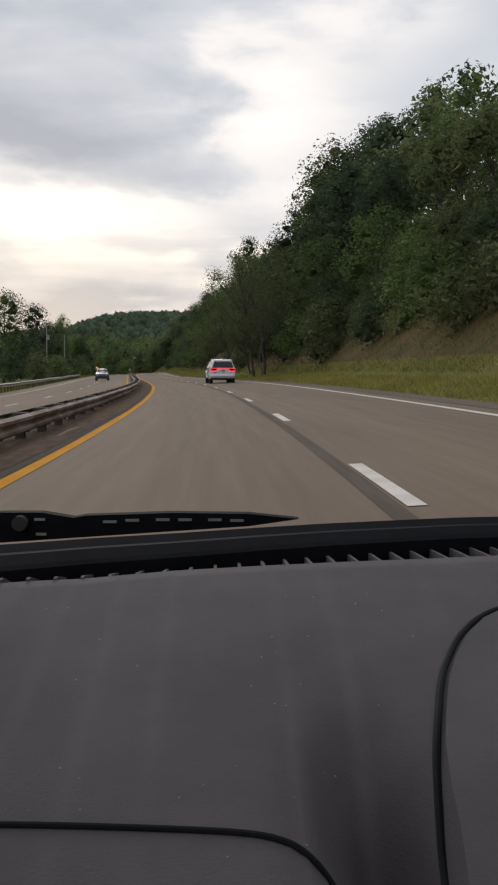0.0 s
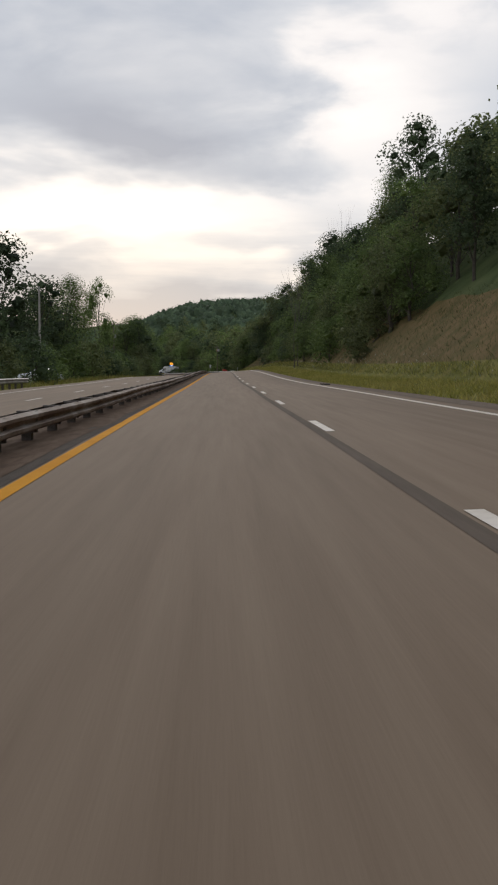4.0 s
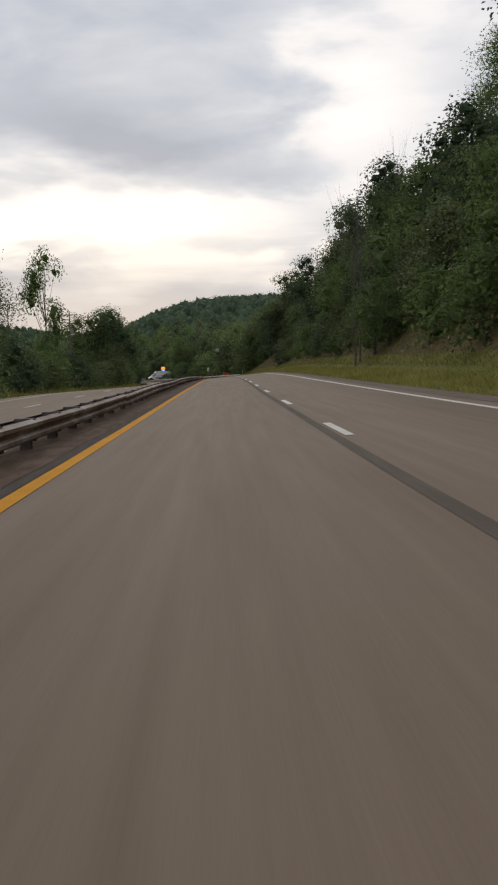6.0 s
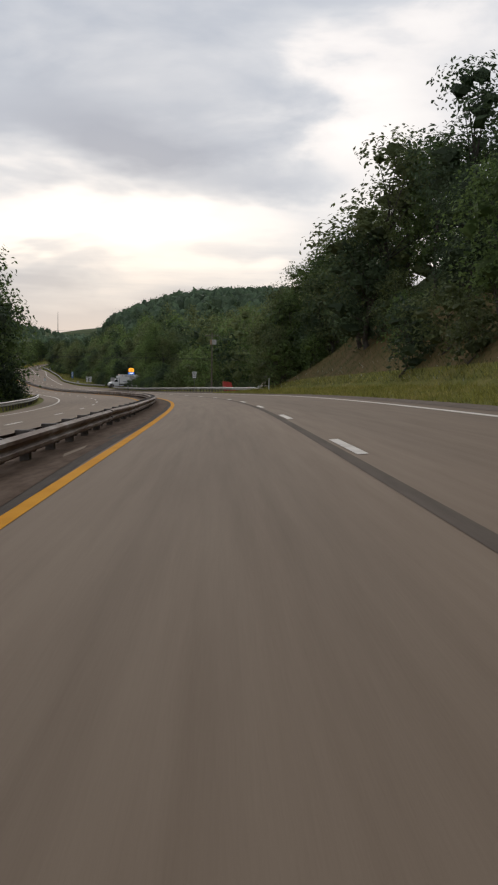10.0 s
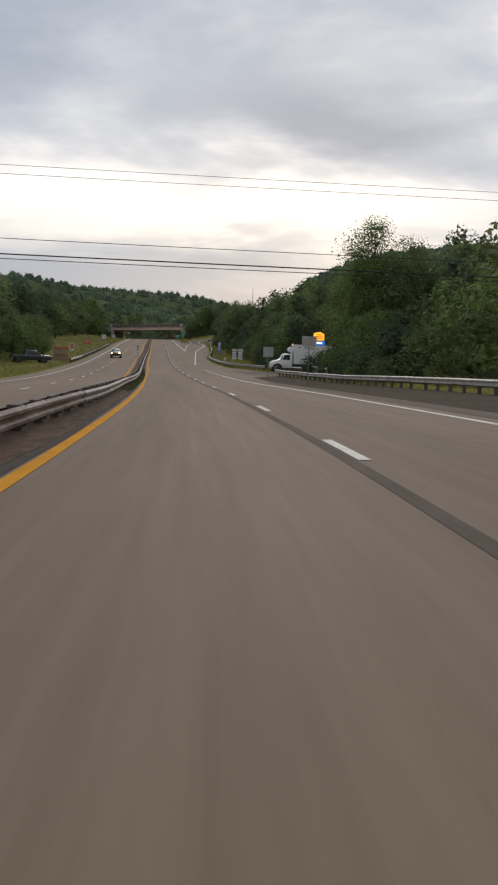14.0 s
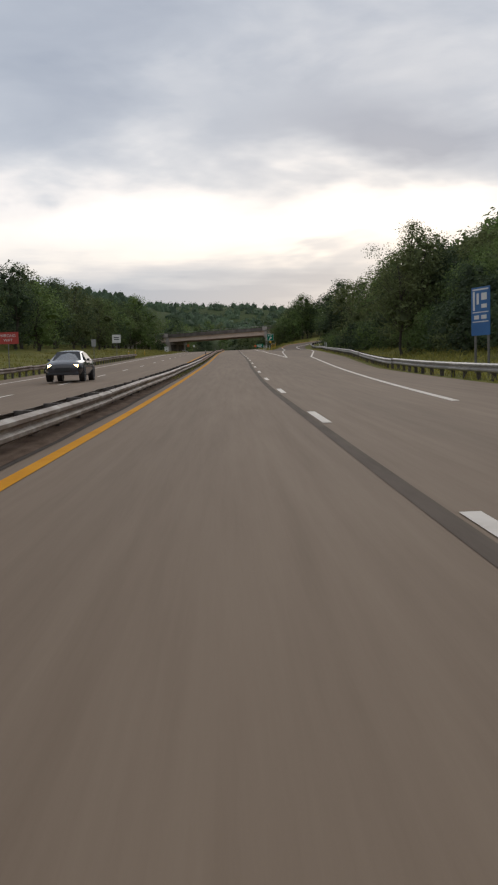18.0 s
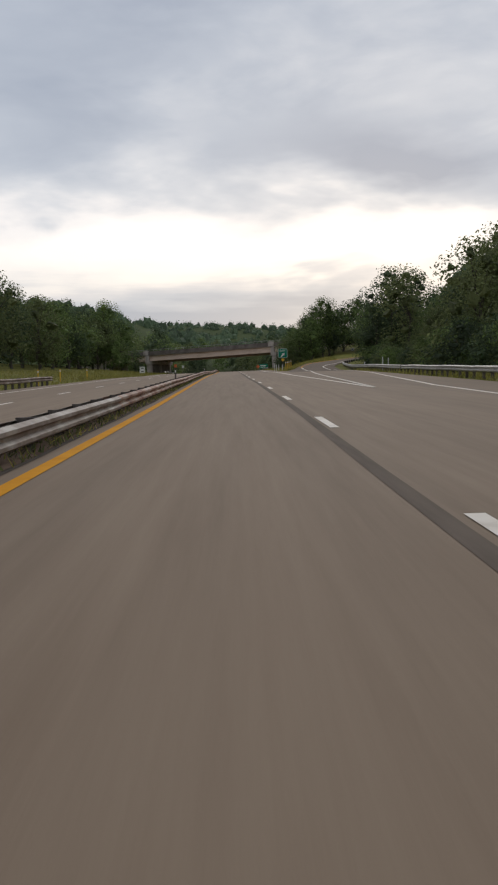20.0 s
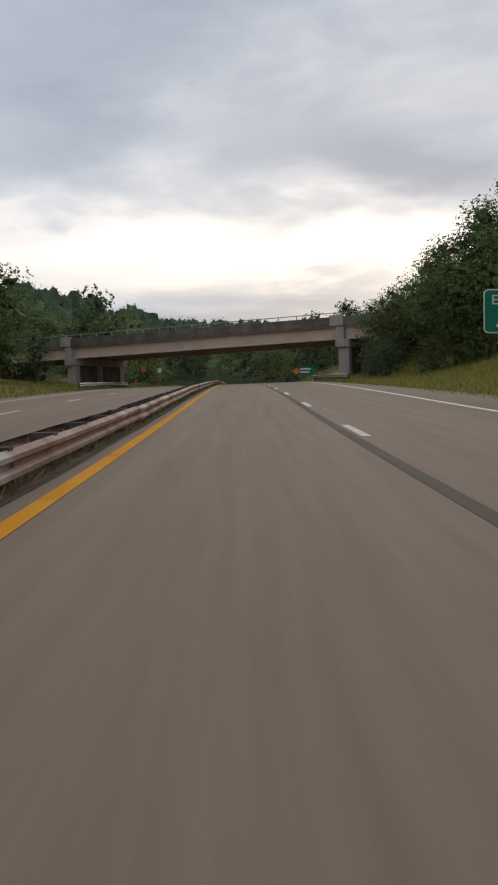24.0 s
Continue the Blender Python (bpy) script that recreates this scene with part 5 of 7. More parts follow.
def sport_utility(m):
    ob = thing("sport_utility_vehicle", m, "white sport utility vehicle with lit red tail lamps", "car")
    rings = [half_ring(0.02, 0.50, 0.86, 0.68, 0.93, 1.06, 0.90, 1.70, 0.66, 0.42), half_ring(0.10, 0.40, 0.88, 0.72, 0.955, 1.10, 0.925, 1.72, 0.68, 0.40),
             half_ring(0.55, 0.38, 0.88, 0.74, 0.965, 1.12, 0.935, 1.74, 0.70, 0.12), half_ring(1.6, 0.36, 0.88, 0.74, 0.96, 1.11, 0.93, 1.755, 0.70),
             half_ring(2.6, 0.36, 0.88, 0.74, 0.955, 1.09, 0.92, 1.73, 0.68), half_ring(3.05, 0.36, 0.88, 0.74, 0.955, 1.08, 0.915, 1.62, 0.66),
             half_ring(3.75, 0.36, 0.88, 0.74, 0.95, 1.06, 0.90, 1.13, 0.76), half_ring(4.7, 0.38, 0.86, 0.72, 0.93, 0.98, 0.86, 1.03, 0.70), half_ring(5.05, 0.45, 0.70, 0.70, 0.78, 0.88, 0.72, 0.92, 0.55)]
    loft("body", rings, white_car, ob)
    lean = 0.42
    yb = lambda z: 0.02 + max(0, z - 1.06) * lean - 0.012
    hatch = part("tailgate", prism([(-0.70, 0.66), (0.70, 0.66), (0.80, 0.80), (0.84, 1.06), (-0.84, 1.06), (-0.80, 0.80)], 0.03, "y", -0.012), white_car, ob)
    part("plate_recess", box(-0.34, 0.34, -0.016, 0.0, 0.86, 1.02, 0.008), white_car, hatch)
    part("tailgate_seam", box(-0.68, 0.68, -0.014, 0.0, 0.645, 0.662), black_plastic, hatch)
    part("tailgate_handle", box(-0.11, 0.11, -0.03, 0.0, 0.795, 0.825, 0.006), chrome, hatch, "thin chrome handle")
    for x, w, z in ((-0.55, 0.30, 0.80), (-0.62, 0.10, 0.745), (0.62, 0.10, 0.80)):
        part("badge", box(x - w / 2, x + w / 2, -0.02, 0.0, z - 0.013, z + 0.013, 0.003), black_plastic, hatch, "small dark badge bar")
    rw = pane("rear_window", [(-0.79, yb(1.18), 1.18), (0.79, yb(1.18), 1.18), (0.64, yb(1.60), 1.60), (-0.64, yb(1.60), 1.60)], glass_dark, ob)
    part("rear_wiper", rod((0.08, yb(1.24) - 0.02, 1.24), (0.46, yb(1.27) - 0.02, 1.27), 0.012), black_plastic, rw)
    part("spoiler", prism([(0.16, 1.655), (0.22, 1.64), (0.62, 1.78), (0.58, 1.80), (0.30, 1.755)], 1.32, "x", -0.66), white_car, ob)
    part("high_brake_lamp", box(-0.20, 0.20, 0.20, 0.24, 1.655, 1.672), tail_red, ob)
    lamp = part("tail_lamp_bar", box(-0.42, 0.42, -0.022, 0.02, 1.098, 1.122, 0.006), tail_glow, ob, "lit red lamp strip across the tailgate")
    for sx in (-1, 1):
        part("tail_lamp", prism([(sx * 0.90, 0.93), (sx * 0.52, 0.93), (sx * 0.42, 1.06), (sx * 0.40, 1.13), (sx * 0.90, 1.13)], 0.05, "y", -0.03), tail_red, ob, "dark red tail lamp glass")
        bm = bmesh.new()
        for a, b in (((0.91, 0.935), (0.53, 0.935)), ((0.53, 0.935), (0.40, 1.075)), ((0.91, 0.935), (0.91, 1.12)), ((0.91, 1.12), (0.40, 1.12))):
            add_rod(bm, (sx * a[0], -0.036, a[1]), (sx * b[0], -0.036, b[1]), 0.013, seg=6)
        part("lamp_ring", bm, tail_glow, lamp, "lit red ring of a tail lamp")
        part("side_lamp", box(min(sx * 0.90, sx * 0.955), max(sx * 0.90, sx * 0.955), -0.01, 0.16, 0.945, 1.115, 0.01), tail_red, lamp)
        part("exhaust_tip", rod((sx * 0.56, -0.03, 0.475), (sx * 0.56, 0.12, 0.475), 0.066, seg=14), black_plastic, ob, "dark round exhaust tip")
        part("exhaust_ring", rod((sx * 0.56, -0.034, 0.475), (sx * 0.56, 0.0, 0.475), 0.078, seg=14), chrome, ob)
        for name, y0, y1, y2, y3 in (("quarter_window", 0.52, 1.05, 1.05, 0.78), ("rear_door_window", 1.13, 2.06, 2.02, 1.16), ("front_door_window", 2.13, 3.32, 2.86, 2.10)):
            pane(name, [(sx * 0.942, y0, 1.14), (sx * 0.942, y1, 1.135), (sx * 0.735, y2, 1.62), (sx * 0.735, y3, 1.62)], glass_dark, ob)
        part("door_seam", box(min(sx * 0.95, sx * 0.966), max(sx * 0.95, sx * 0.966), 2.085, 2.10, 0.45, 1.10), black_plastic, ob)
        for y in (1.30, 2.35):
            part("door_handle", box(min(sx * 0.95, sx * 0.985), max(sx * 0.95, sx * 0.985), y, y + 0.22, 0.985, 1.02, 0.008), white_car, ob)
        part("sill_trim", box(min(sx * 0.90, sx * 0.965), max(sx * 0.90, sx * 0.965), 1.45, 3.6, 0.36, 0.46, 0.02), white_car, ob)
        part("door_moulding", box(min(sx * 0.95, sx * 0.972), max(sx * 0.95, sx * 0.972), 1.5, 3.4, 0.66, 0.70, 0.006), chrome, ob)
        mir = part("door_mirror", box(min(sx * 0.97, sx * 1.17), max(sx * 0.97, sx * 1.17), 2.98, 3.12, 1.08, 1.24, 0.04), black_plastic, ob)
        bm = bmesh.new()
        add_rod(bm, (sx * 0.66, 0.75, 1.80), (sx * 0.66, 2.7, 1.81), 0.02)
        for y in (0.75, 1.7, 2.7):
            add_rod(bm, (sx * 0.66, y, 1.74), (sx * 0.66, y, 1.80), 0.022)
        part("roof_rail", bm, chrome, ob)
        for y in (1.0, 4.05):
            bow = [(sx * 0.90, 0.50), (sx * 0.962, 0.485), (sx * 0.982, 0.462), (sx * 0.978, 0.440), (sx * 0.90, 0.440)]
            turn = np.linspace(-0.12, math.pi + 0.12, 19)
            mesh_object("wheel_arch", [(x, y + r * math.cos(a), 0.40 + r * math.sin(a)) for a in turn for x, r in bow], [(5 * i + j, 5 * i + j + 1, 5 * i + j + 6, 5 * i + j + 5) for i in range(18) for j in range(4)], white_car, ob, "flared white arch lip", smooth=True)
            part("arch_lining", rod((sx * 0.70, y, 0.40), (sx * 0.958, y, 0.40), 0.445, seg=24), black_plastic, ob)
            wheel(ob, sx * 0.84, y, 0.395, 0.265, alloy, sx)
    rows = [(0.36, 0.84, 0.10), (0.40, 0.90, 0.02), (0.46, 0.94, -0.045), (0.53, 0.955, -0.075), (0.555, 0.962, -0.105), (0.575, 0.965, -0.105), (0.60, 0.958, -0.075), (0.66, 0.955, -0.065), (0.70, 0.95, -0.02), (0.71, 0.93, 0.05)]
    arc = np.linspace(0, math.pi / 2, 6)
    ring = lambda z, w, y: [(-w, 0.58, z)] + [(-w + 0.26 * (1 - math.cos(a)), y + 0.26 * (1 - math.sin(a)), z) for a in arc] + [(w - 0.26 * (1 - math.cos(a)), y + 0.26 * (1 - math.sin(a)), z) for a in arc[::-1]] + [(w, 0.58, z)]
    n = len(ring(0, 1, 0))
    bump = mesh_object("rear_bumper", sum((ring(*r) for r in rows), []), [(i * n + j, i * n + j + 1, (i + 1) * n + j + 1, (i + 1) * n + j) for i in range(len(rows) - 1) for j in range(n - 1)], white_car, ob, smooth=True)
    part("bumper_underside", box(-0.80, 0.80, 0.04, 0.5, 0.30, 0.42, 0.03), black_plastic, bump)
    part("tow_hitch", box(-0.06, 0.06, -0.06, 0.3, 0.30, 0.38, 0.01), black_plastic, bump)
    part("underbody", box(-0.78, 0.78, 0.3, 4.8, 0.24, 0.42, 0.03), black_plastic, ob)
    plate = part("number_plate", box(-0.155, 0.155, -0.03, -0.01, 0.87, 1.025, 0.004), plate_white, ob)
    part("plate_band", box(-0.15, 0.15, -0.034, -0.03, 0.99, 1.02), plate_blue, plate)
    part("plate_band", box(-0.15, 0.15, -0.034, -0.03, 0.875, 0.905), plate_gold, plate)
    for k in range(7):
        part("plate_bar", box(-0.115 + k * 0.034, -0.092 + k * 0.034, -0.034, -0.03, 0.92, 0.978), plate_bar, plate)
    part("antenna_fin", prism([(0.95, 1.79), (1.16, 1.79), (1.02, 1.875), (0.97, 1.88)], 0.05, "x", -0.025), white_car, ob)
    return ob


sport_utility(road_pose(73.1, 3.40, 0.0, 1.0))


def saloon(m, mat, label, lit, tall=1.45):
    """A plain four-door car; y ahead is its nose."""
    ob = thing("car", m, label, "car")
    k = tall / 1.45
    R = lambda y, zs, zr, wr, ws=0.86, zb=0.25: half_ring(y, zb, 0.78, 0.55 * k, 0.90, zs * k, ws, zr * k, wr)
    rings = [half_ring(0.0, 0.40, 0.68, 0.6, 0.78, 0.90 * k, 0.74, 0.98 * k, 0.62), R(0.35, 0.92, 1.02, 0.66), R(0.75, 0.93, 1.08, 0.64), R(1.35, 0.93, 1.38, 0.56), R(2.1, 0.93, 1.42, 0.58), R(2.75, 0.92, 1.36, 0.56),
             R(3.45, 0.90, 0.97, 0.70), R(4.25, 0.80, 0.86, 0.64, 0.82), half_ring(4.62, 0.34, 0.62, 0.52, 0.70, 0.66 * k, 0.66, 0.72 * k, 0.52)]
    loft("body", rings, mat, ob)
    pane("windscreen", [(0.68, 3.42, 0.97 * k), (-0.68, 3.42, 0.97 * k), (-0.54, 2.78, 1.37 * k), (0.54, 2.78, 1.37 * k)], glass_dark, ob, 0.03)
    pane("rear_window", [(-0.62, 0.76, 1.07 * k), (0.62, 0.76, 1.07 * k), (0.54, 1.34, 1.37 * k), (-0.54, 1.34, 1.37 * k)], glass_dark, ob, 0.03)
    for sx in (-1, 1):
        pane("side_window", [(sx * 0.865, 1.15, 0.95 * k), (sx * 0.865, 3.1, 0.95 * k), (sx * 0.60, 2.6, 1.35 * k), (sx * 0.59, 1.45, 1.35 * k)], glass_dark, ob, 0.02)
        part("head_lamp", box(min(sx * 0.42, sx * 0.70), max(sx * 0.42, sx * 0.70), 4.36, 4.60, 0.60 * k, 0.74 * k, 0.03), head_glow if lit else chrome, ob, "lit head lamp" if lit else "")
        part("tail_lamp", box(min(sx * 0.45, sx * 0.74), max(sx * 0.45, sx * 0.74), -0.02, 0.1, 0.78 * k, 0.92 * k, 0.02), tail_red, ob)
        part("door_mirror", box(min(sx * 0.88, sx * 1.02), max(sx * 0.88, sx * 1.02), 2.9, 3.0, 0.95 * k, 1.05 * k, 0.02), mat, ob)
        for y in (0.85, 3.72):
            part("arch_lining", rod((sx * 0.66, y, 0.33), (sx * 0.905, y, 0.33), 0.375, seg=22), black_plastic, ob)
            wheel(ob, sx * 0.80, y, 0.325, 0.21, alloy, sx)
    part("grille", box(-0.38, 0.38, 4.50, 4.63, 0.42, 0.62 * k, 0.02), black_plastic, ob)
    part("front_bumper", box(-0.74, 0.74, 4.30, 4.62, 0.26, 0.42, 0.05), mat, ob)
    return ob


saloon(road_pose(137.6, -7.3, 0.0, 180), dark_car, "dark grey car coming down the far carriageway", False, 1.6)
saloon(road_pose(606.5, -7.6, 0.0, 180), dark_car, "dark oncoming car with lit head lamps", True)
saloon(road_pose(221, -15.6, float(ground_height(221, -15.6)) - 0.02, 95), white_car, "white parked car half hidden by roadside shrubs", False)


def box_truck(m):
    ob = thing("box_truck", m, "white box truck with a hooded cab waiting at the side road", "truck")
    cab = loft("cab", [half_ring(5.15, 0.62, 0.98, 1.0, 1.04, 1.55, 1.04, 2.25, 0.86), half_ring(6.1, 0.62, 0.98, 1.0, 1.04, 1.55, 1.03, 2.22, 0.84), half_ring(6.55, 0.62, 0.95, 1.0, 1.02, 1.50, 0.98, 1.58, 0.86), half_ring(7.35, 0.66, 0.90, 0.98, 0.96, 1.28, 0.88, 1.36, 0.74), half_ring(7.62, 0.70, 0.72, 0.95, 0.76, 1.12, 0.70, 1.18, 0.58)], truck_white, ob)
    pane("windscreen", [(0.90, 6.52, 1.60), (-0.90, 6.52, 1.60), (-0.80, 6.12, 2.20), (0.80, 6.12, 2.20)], glass_dark, cab, 0.03)
    for sx in (-1, 1):
        pane("side_window", [(sx * 1.045, 5.42, 1.58), (sx * 1.045, 6.30, 1.58), (sx * 0.90, 6.02, 2.14), (sx * 0.90, 5.42, 2.14)], glass_dark, cab, 0.02)
        part("door_mirror", box(min(sx * 1.12, sx * 1.30), max(sx * 1.12, sx * 1.30), 6.35, 6.45, 1.62, 2.10, 0.02), black_plastic, cab)
        part("step", box(min(sx * 0.9, sx * 1.08), max(sx * 0.9, sx * 1.08), 5.3, 6.2, 0.45, 0.62, 0.02), black_plastic, cab)
        part("fuel_tank", rod((sx * 0.86, 4.0, 0.62), (sx * 0.86, 5.1, 0.62), 0.26, seg=14), chrome, ob)
        part("head_lamp", box(min(sx * 0.55, sx * 0.82), max(sx * 0.55, sx * 0.82), 7.30, 7.56, 0.96, 1.12, 0.02), chrome, cab)
        part("arch_lining", rod((sx * 0.70, 6.85, 0.55), (sx * 1.05, 6.85, 0.55), 0.58, seg=22), black_plastic, ob)
        wheel(ob, sx * 0.93, 6.85, 0.50, 0.28, chrome, sx)
        wheel(ob, sx * 0.93, 1.6, 0.50, 0.40, chrome, sx)
        part("skirt_rail", box(min(sx * 1.18, sx * 1.21), max(sx * 1.18, sx * 1.21), 0.0, 5.0, 1.06, 1.18), galvanized, ob)
    cargo = part("cargo_box", box(-1.2, 1.2, 0.0, 5.0, 1.05, 3.35, 0.04), truck_white, ob)
    for y in np.arange(0.25, 5.0, 0.6):
        for sx in (-1, 1):
            part("box_rib", box(min(sx * 1.2, sx * 1.212), max(sx * 1.2, sx * 1.212), y, y + 0.04, 1.2, 3.25), truck_white, cargo)
    for sx in (-1, 1):
        for y0, y1, z, h, m2 in ((1.2, 4.2, 1.62, 0.10, plate_bar), (2.6, 3.9, 3.02, 0.06, plate_bar), (2.6, 3.7, 2.90, 0.05, plate_bar), (4.3, 4.45, 2.95, 0.2, sign_red)):
            part("writing_bar", box(min(sx * 1.212, sx * 1.218), max(sx * 1.212, sx * 1.218), y0, y1, z, z + h), m2, cargo)
    part("marker_lamp", box(-0.1, 0.1, 4.96, 5.02, 3.35, 3.42), amber_glow, cargo, "lit amber marker lamp")
    part("roof_fairing", rod((-0.7, 5.25, 2.75), (0.7, 5.25, 2.75), 0.3, seg=12), truck_white, cargo)
    part("chassis", box(-0.45, 0.45, 0.1, 7.0, 0.62, 0.95, 0.02), black_plastic, ob)
    part("front_bumper", box(-1.0, 1.0, 7.45, 7.68, 0.45, 0.75, 0.05), chrome, ob)
    part("tail_bumper", box(-1.1, 1.1, -0.1, 0.1, 0.55, 0.75, 0.02), black_plastic, ob)
    return ob


box_truck(road_pose(545.6, 19.9, -0.06, 90))


def pickup(m):
    ob = thing("pickup_truck", m, "dark pickup truck parked beside the far carriageway", "truck")
    loft("body", [half_ring(0, 0.5, 0.86, 0.8, 0.95, 1.08, 0.94, 1.12, 0.90), half_ring(1.75, 0.45, 0.86, 0.8, 0.96, 1.10, 0.94, 1.14, 0.90), half_ring(1.85, 0.45, 0.86, 0.8, 0.96, 1.12, 0.93, 1.75, 0.72), half_ring(3.3, 0.45, 0.86, 0.8, 0.96, 1.12, 0.93, 1.74, 0.70), half_ring(3.95, 0.45, 0.86, 0.8, 0.95, 1.08, 0.92, 1.14, 0.82), half_ring(5.3, 0.5, 0.82, 0.8, 0.90, 1.00, 0.86, 1.06, 0.78)], dark_car, ob)
    for sx in (-1, 1):
        pane("side_window", [(sx * 0.94, 2.0, 1.15), (sx * 0.94, 3.7, 1.15), (sx * 0.75, 3.25, 1.68), (sx * 0.75, 2.0, 1.68)], glass_dark, ob)
        for y in (0.95, 4.3):
            part("arch_lining", rod((sx * 0.70, y, 0.42), (sx * 0.965, y, 0.42), 0.46, seg=20), black_plastic, ob)
            wheel(ob, sx * 0.84, y, 0.39, 0.26, alloy, sx)
    part("rear_bumper", box(-0.9, 0.9, -0.12, 0.08, 0.5, 0.68, 0.02), chrome, ob)
    return ob


pickup(road_pose(566, -20.2, float(ground_height(566, -20.2)), -70))


# ---- signs ----
def sign_post(ob, x, top, foot=-0.6, w=0.05):
    return part("post", box(x - w / 2, x + w / 2, 0.012, 0.012 + w, foot, top, 0.004), post_steel, ob)


def sign(name, s, u, label, turn=0.0, category="road sign"):
    g = float(ground_height(s, u))
    return thing(name, road_pose(s, u, g, turn), label, category), -g


KEY = [(-0.27, 0.27), (-0.13, 0.27), (-0.13, 0.24), (0.13, 0.24), (0.13, 0.27), (0.27, 0.27), (0.24, -0.27), (-0.24, -0.27)]


def route_marker(s, u, centre, word, arrow=None):
    ob, lift = sign("route_marker", s, u, "white %s route 366 keystone marker on a steel post" % word.lower())
    z = centre + lift
    for y0, y1, zc, h in ((-0.01, 0, z, 0.62), (-0.01, 0, z + 0.48, 0.30)):
        part("panel", prism(moved(rounded(0.64, h, 0.04), 0, zc), 0.012, "y", -0.012), sign_white if h < 0.5 else sign_black, ob)
    part("keystone", prism(moved(KEY, 0, z), 0.006, "y", -0.019), sign_white, ob)
    lettering(word, 0.24, sign_black, ob, 0, -0.016, z + 0.48)
    lettering("366", 0.30, sign_black, ob, 0, -0.022, z - 0.02)
    if arrow is not None:
        part("arrow_panel", prism(moved(rounded(0.52, 0.38, 0.04), 0, z - 0.53), 0.012, "y", -0.012), sign_white, ob)
        a = arrow_shape(0.15, arrow)
        part("arrow", prism(moved(a, 0, z - 0.53), 0.004, "y", -0.017), sign_black, ob)
    sign_post(ob, 0, z + 0.6)
    return ob


def arrow_shape(r, turn):
    base = [(-0.22, -1), (0.22, -1), (0.22, 0.1), (0.62, 0.1), (0, 1), (-0.62, 0.1), (-0.22, 0.1)]
    c, q = math.cos(radians(turn)), math.sin(radians(turn))
    return [(r * (a * c + b * q), r * (b * c - a * q)) for a, b in base]


route_marker(443.4, 8.7, 2.25, "JCT")
route_marker(560.0, 9.35, 1.95, "EAST", 0)
route_marker(560.0, 10.15, 1.95, "WEST", 45)


def plain_sign(name, s, u, centre, w, h, mat, label, turn=0.0, plates=1, bars=(), posts=1, bar_mat=None):
    ob, lift = sign(name, s, u, label, turn)
    z = centre + lift
    for k in range(plates):
        zc = z + (plates - 1) * h / 2 - k * h
        part("panel", prism(moved(rounded(w, h * 0.97, 0.04), 0, zc), 0.014, "y", -0.014), mat, ob)
        for x0, x1, b0, b1 in bars:
            part("writing_bar", box(x0 * w, x1 * w, -0.02, -0.014, zc + b0 * h, zc + b1 * h), bar_mat or sign_black, ob)
    for k in range(posts):
        sign_post(ob, 0 if posts == 1 else (k - 0.5) * w * 0.7, z + plates * h / 2 - 0.05, w=0.05 if posts == 1 else 0.07)
    return ob


direction = plain_sign("direction_sign", 541.9, -2.97, 2.13, 0.56, 0.34, sign_white, "two stacked white direction plates on a leaning median post", plates=2)
z = 2.13 - float(ground_height(541.9, -2.97))
for k, zc in enumerate((z + 0.17, z - 0.17)):
    part("border", prism(moved(rounded(0.56, 0.33, 0.04), 0, zc), 0.010, "y", -0.0125), sign_black, direction)
    part("face", prism(moved(rounded(0.53, 0.30, 0.03), 0, zc), 0.006, "y", -0.017), sign_white, direction)
    part("writing_bar", box(-0.20, -0.10, -0.020, -0.017, zc + 0.045, zc + 0.105), sign_black, direction)
    part("writing_bar", box(-0.03, 0.20, -0.020, -0.017, zc + 0.045, zc + 0.105), sign_black, direction)
    lettering("10", 0.13, sign_black, direction, 0.03, -0.0185, zc - 0.07)
    part("arrow", prism(moved(arrow_shape(0.055, -90 if k == 0 else 90), -0.14 if k == 0 else 0.17, zc - 0.07), 0.003, "y", -0.020), sign_black, direction)
part("bent_bracket", prism([(0.0, z + 0.36), (0.05, z + 0.36), (0.17, z + 0.50), (0.07, z + 0.62), (0.05, z + 0.74), (0.01, z + 0.60)], 0.02, "y", 0.01), black_plastic, direction, "dark bent plate above the signs")
direction.matrix_world = direction.matrix_world @ pose(0, 0, 0, 0, -3.0, 0)
plain_sign("sign_back", 516.0, 8.3, 2.30, 0.88, 0.88, sign_pale, "pale grey back of a square road sign")
plain_sign("sign_back", 491.3, 7.9, 2.67, 0.88, 0.64, sign_pale, "pale grey back of a wide road sign")
plain_sign("white_sign", 670.5, -13.3, 2.55, 1.0, 1.0, sign_white, "pale square road sign beside the far carriageway", bars=((-0.3, 0.3, 0.1, 0.2), (-0.3, 0.3, -0.12, -0.02)))
plain_sign("white_sign", 653.5, -13.6, 2.1, 0.45, 0.75, sign_back, "narrow grey sign back beside the far carriageway")
plain_sign("white_sign", 805.0, -16.6, 0.95, 1.0, 0.62, sign_white, "two stacked white plates on a leaning post", plates=2, bars=((-0.25, 0.25, -0.15, 0.15),))
ww = plain_sign("wrong_way_sign", 617.0, -13.6, 2.4, 1.30, 0.76, sign_red, "faded red wrong way sign on a post")
z = 2.4 - float(ground_height(617.0, -13.6))
lettering("WRONG", 0.24, sign_white, ww, 0, -0.017, z + 0.14)
lettering("WAY", 0.24, sign_white, ww, 0, -0.017, z - 0.14)
dne = plain_sign("do_not_enter_sign", 588.6, -13.9, 2.15, 0.78, 0.78, sign_white, "red and white no entry sign on a post")
z = 2.15 - float(ground_height(588.6, -13.9))
part("disc", prism([(0.35 * math.cos(a), z + 0.35 * math.sin(a)) for a in np.linspace(0, 2 * np.pi, 25)[:-1]], 0.005, "y", -0.020), sign_red, dne)
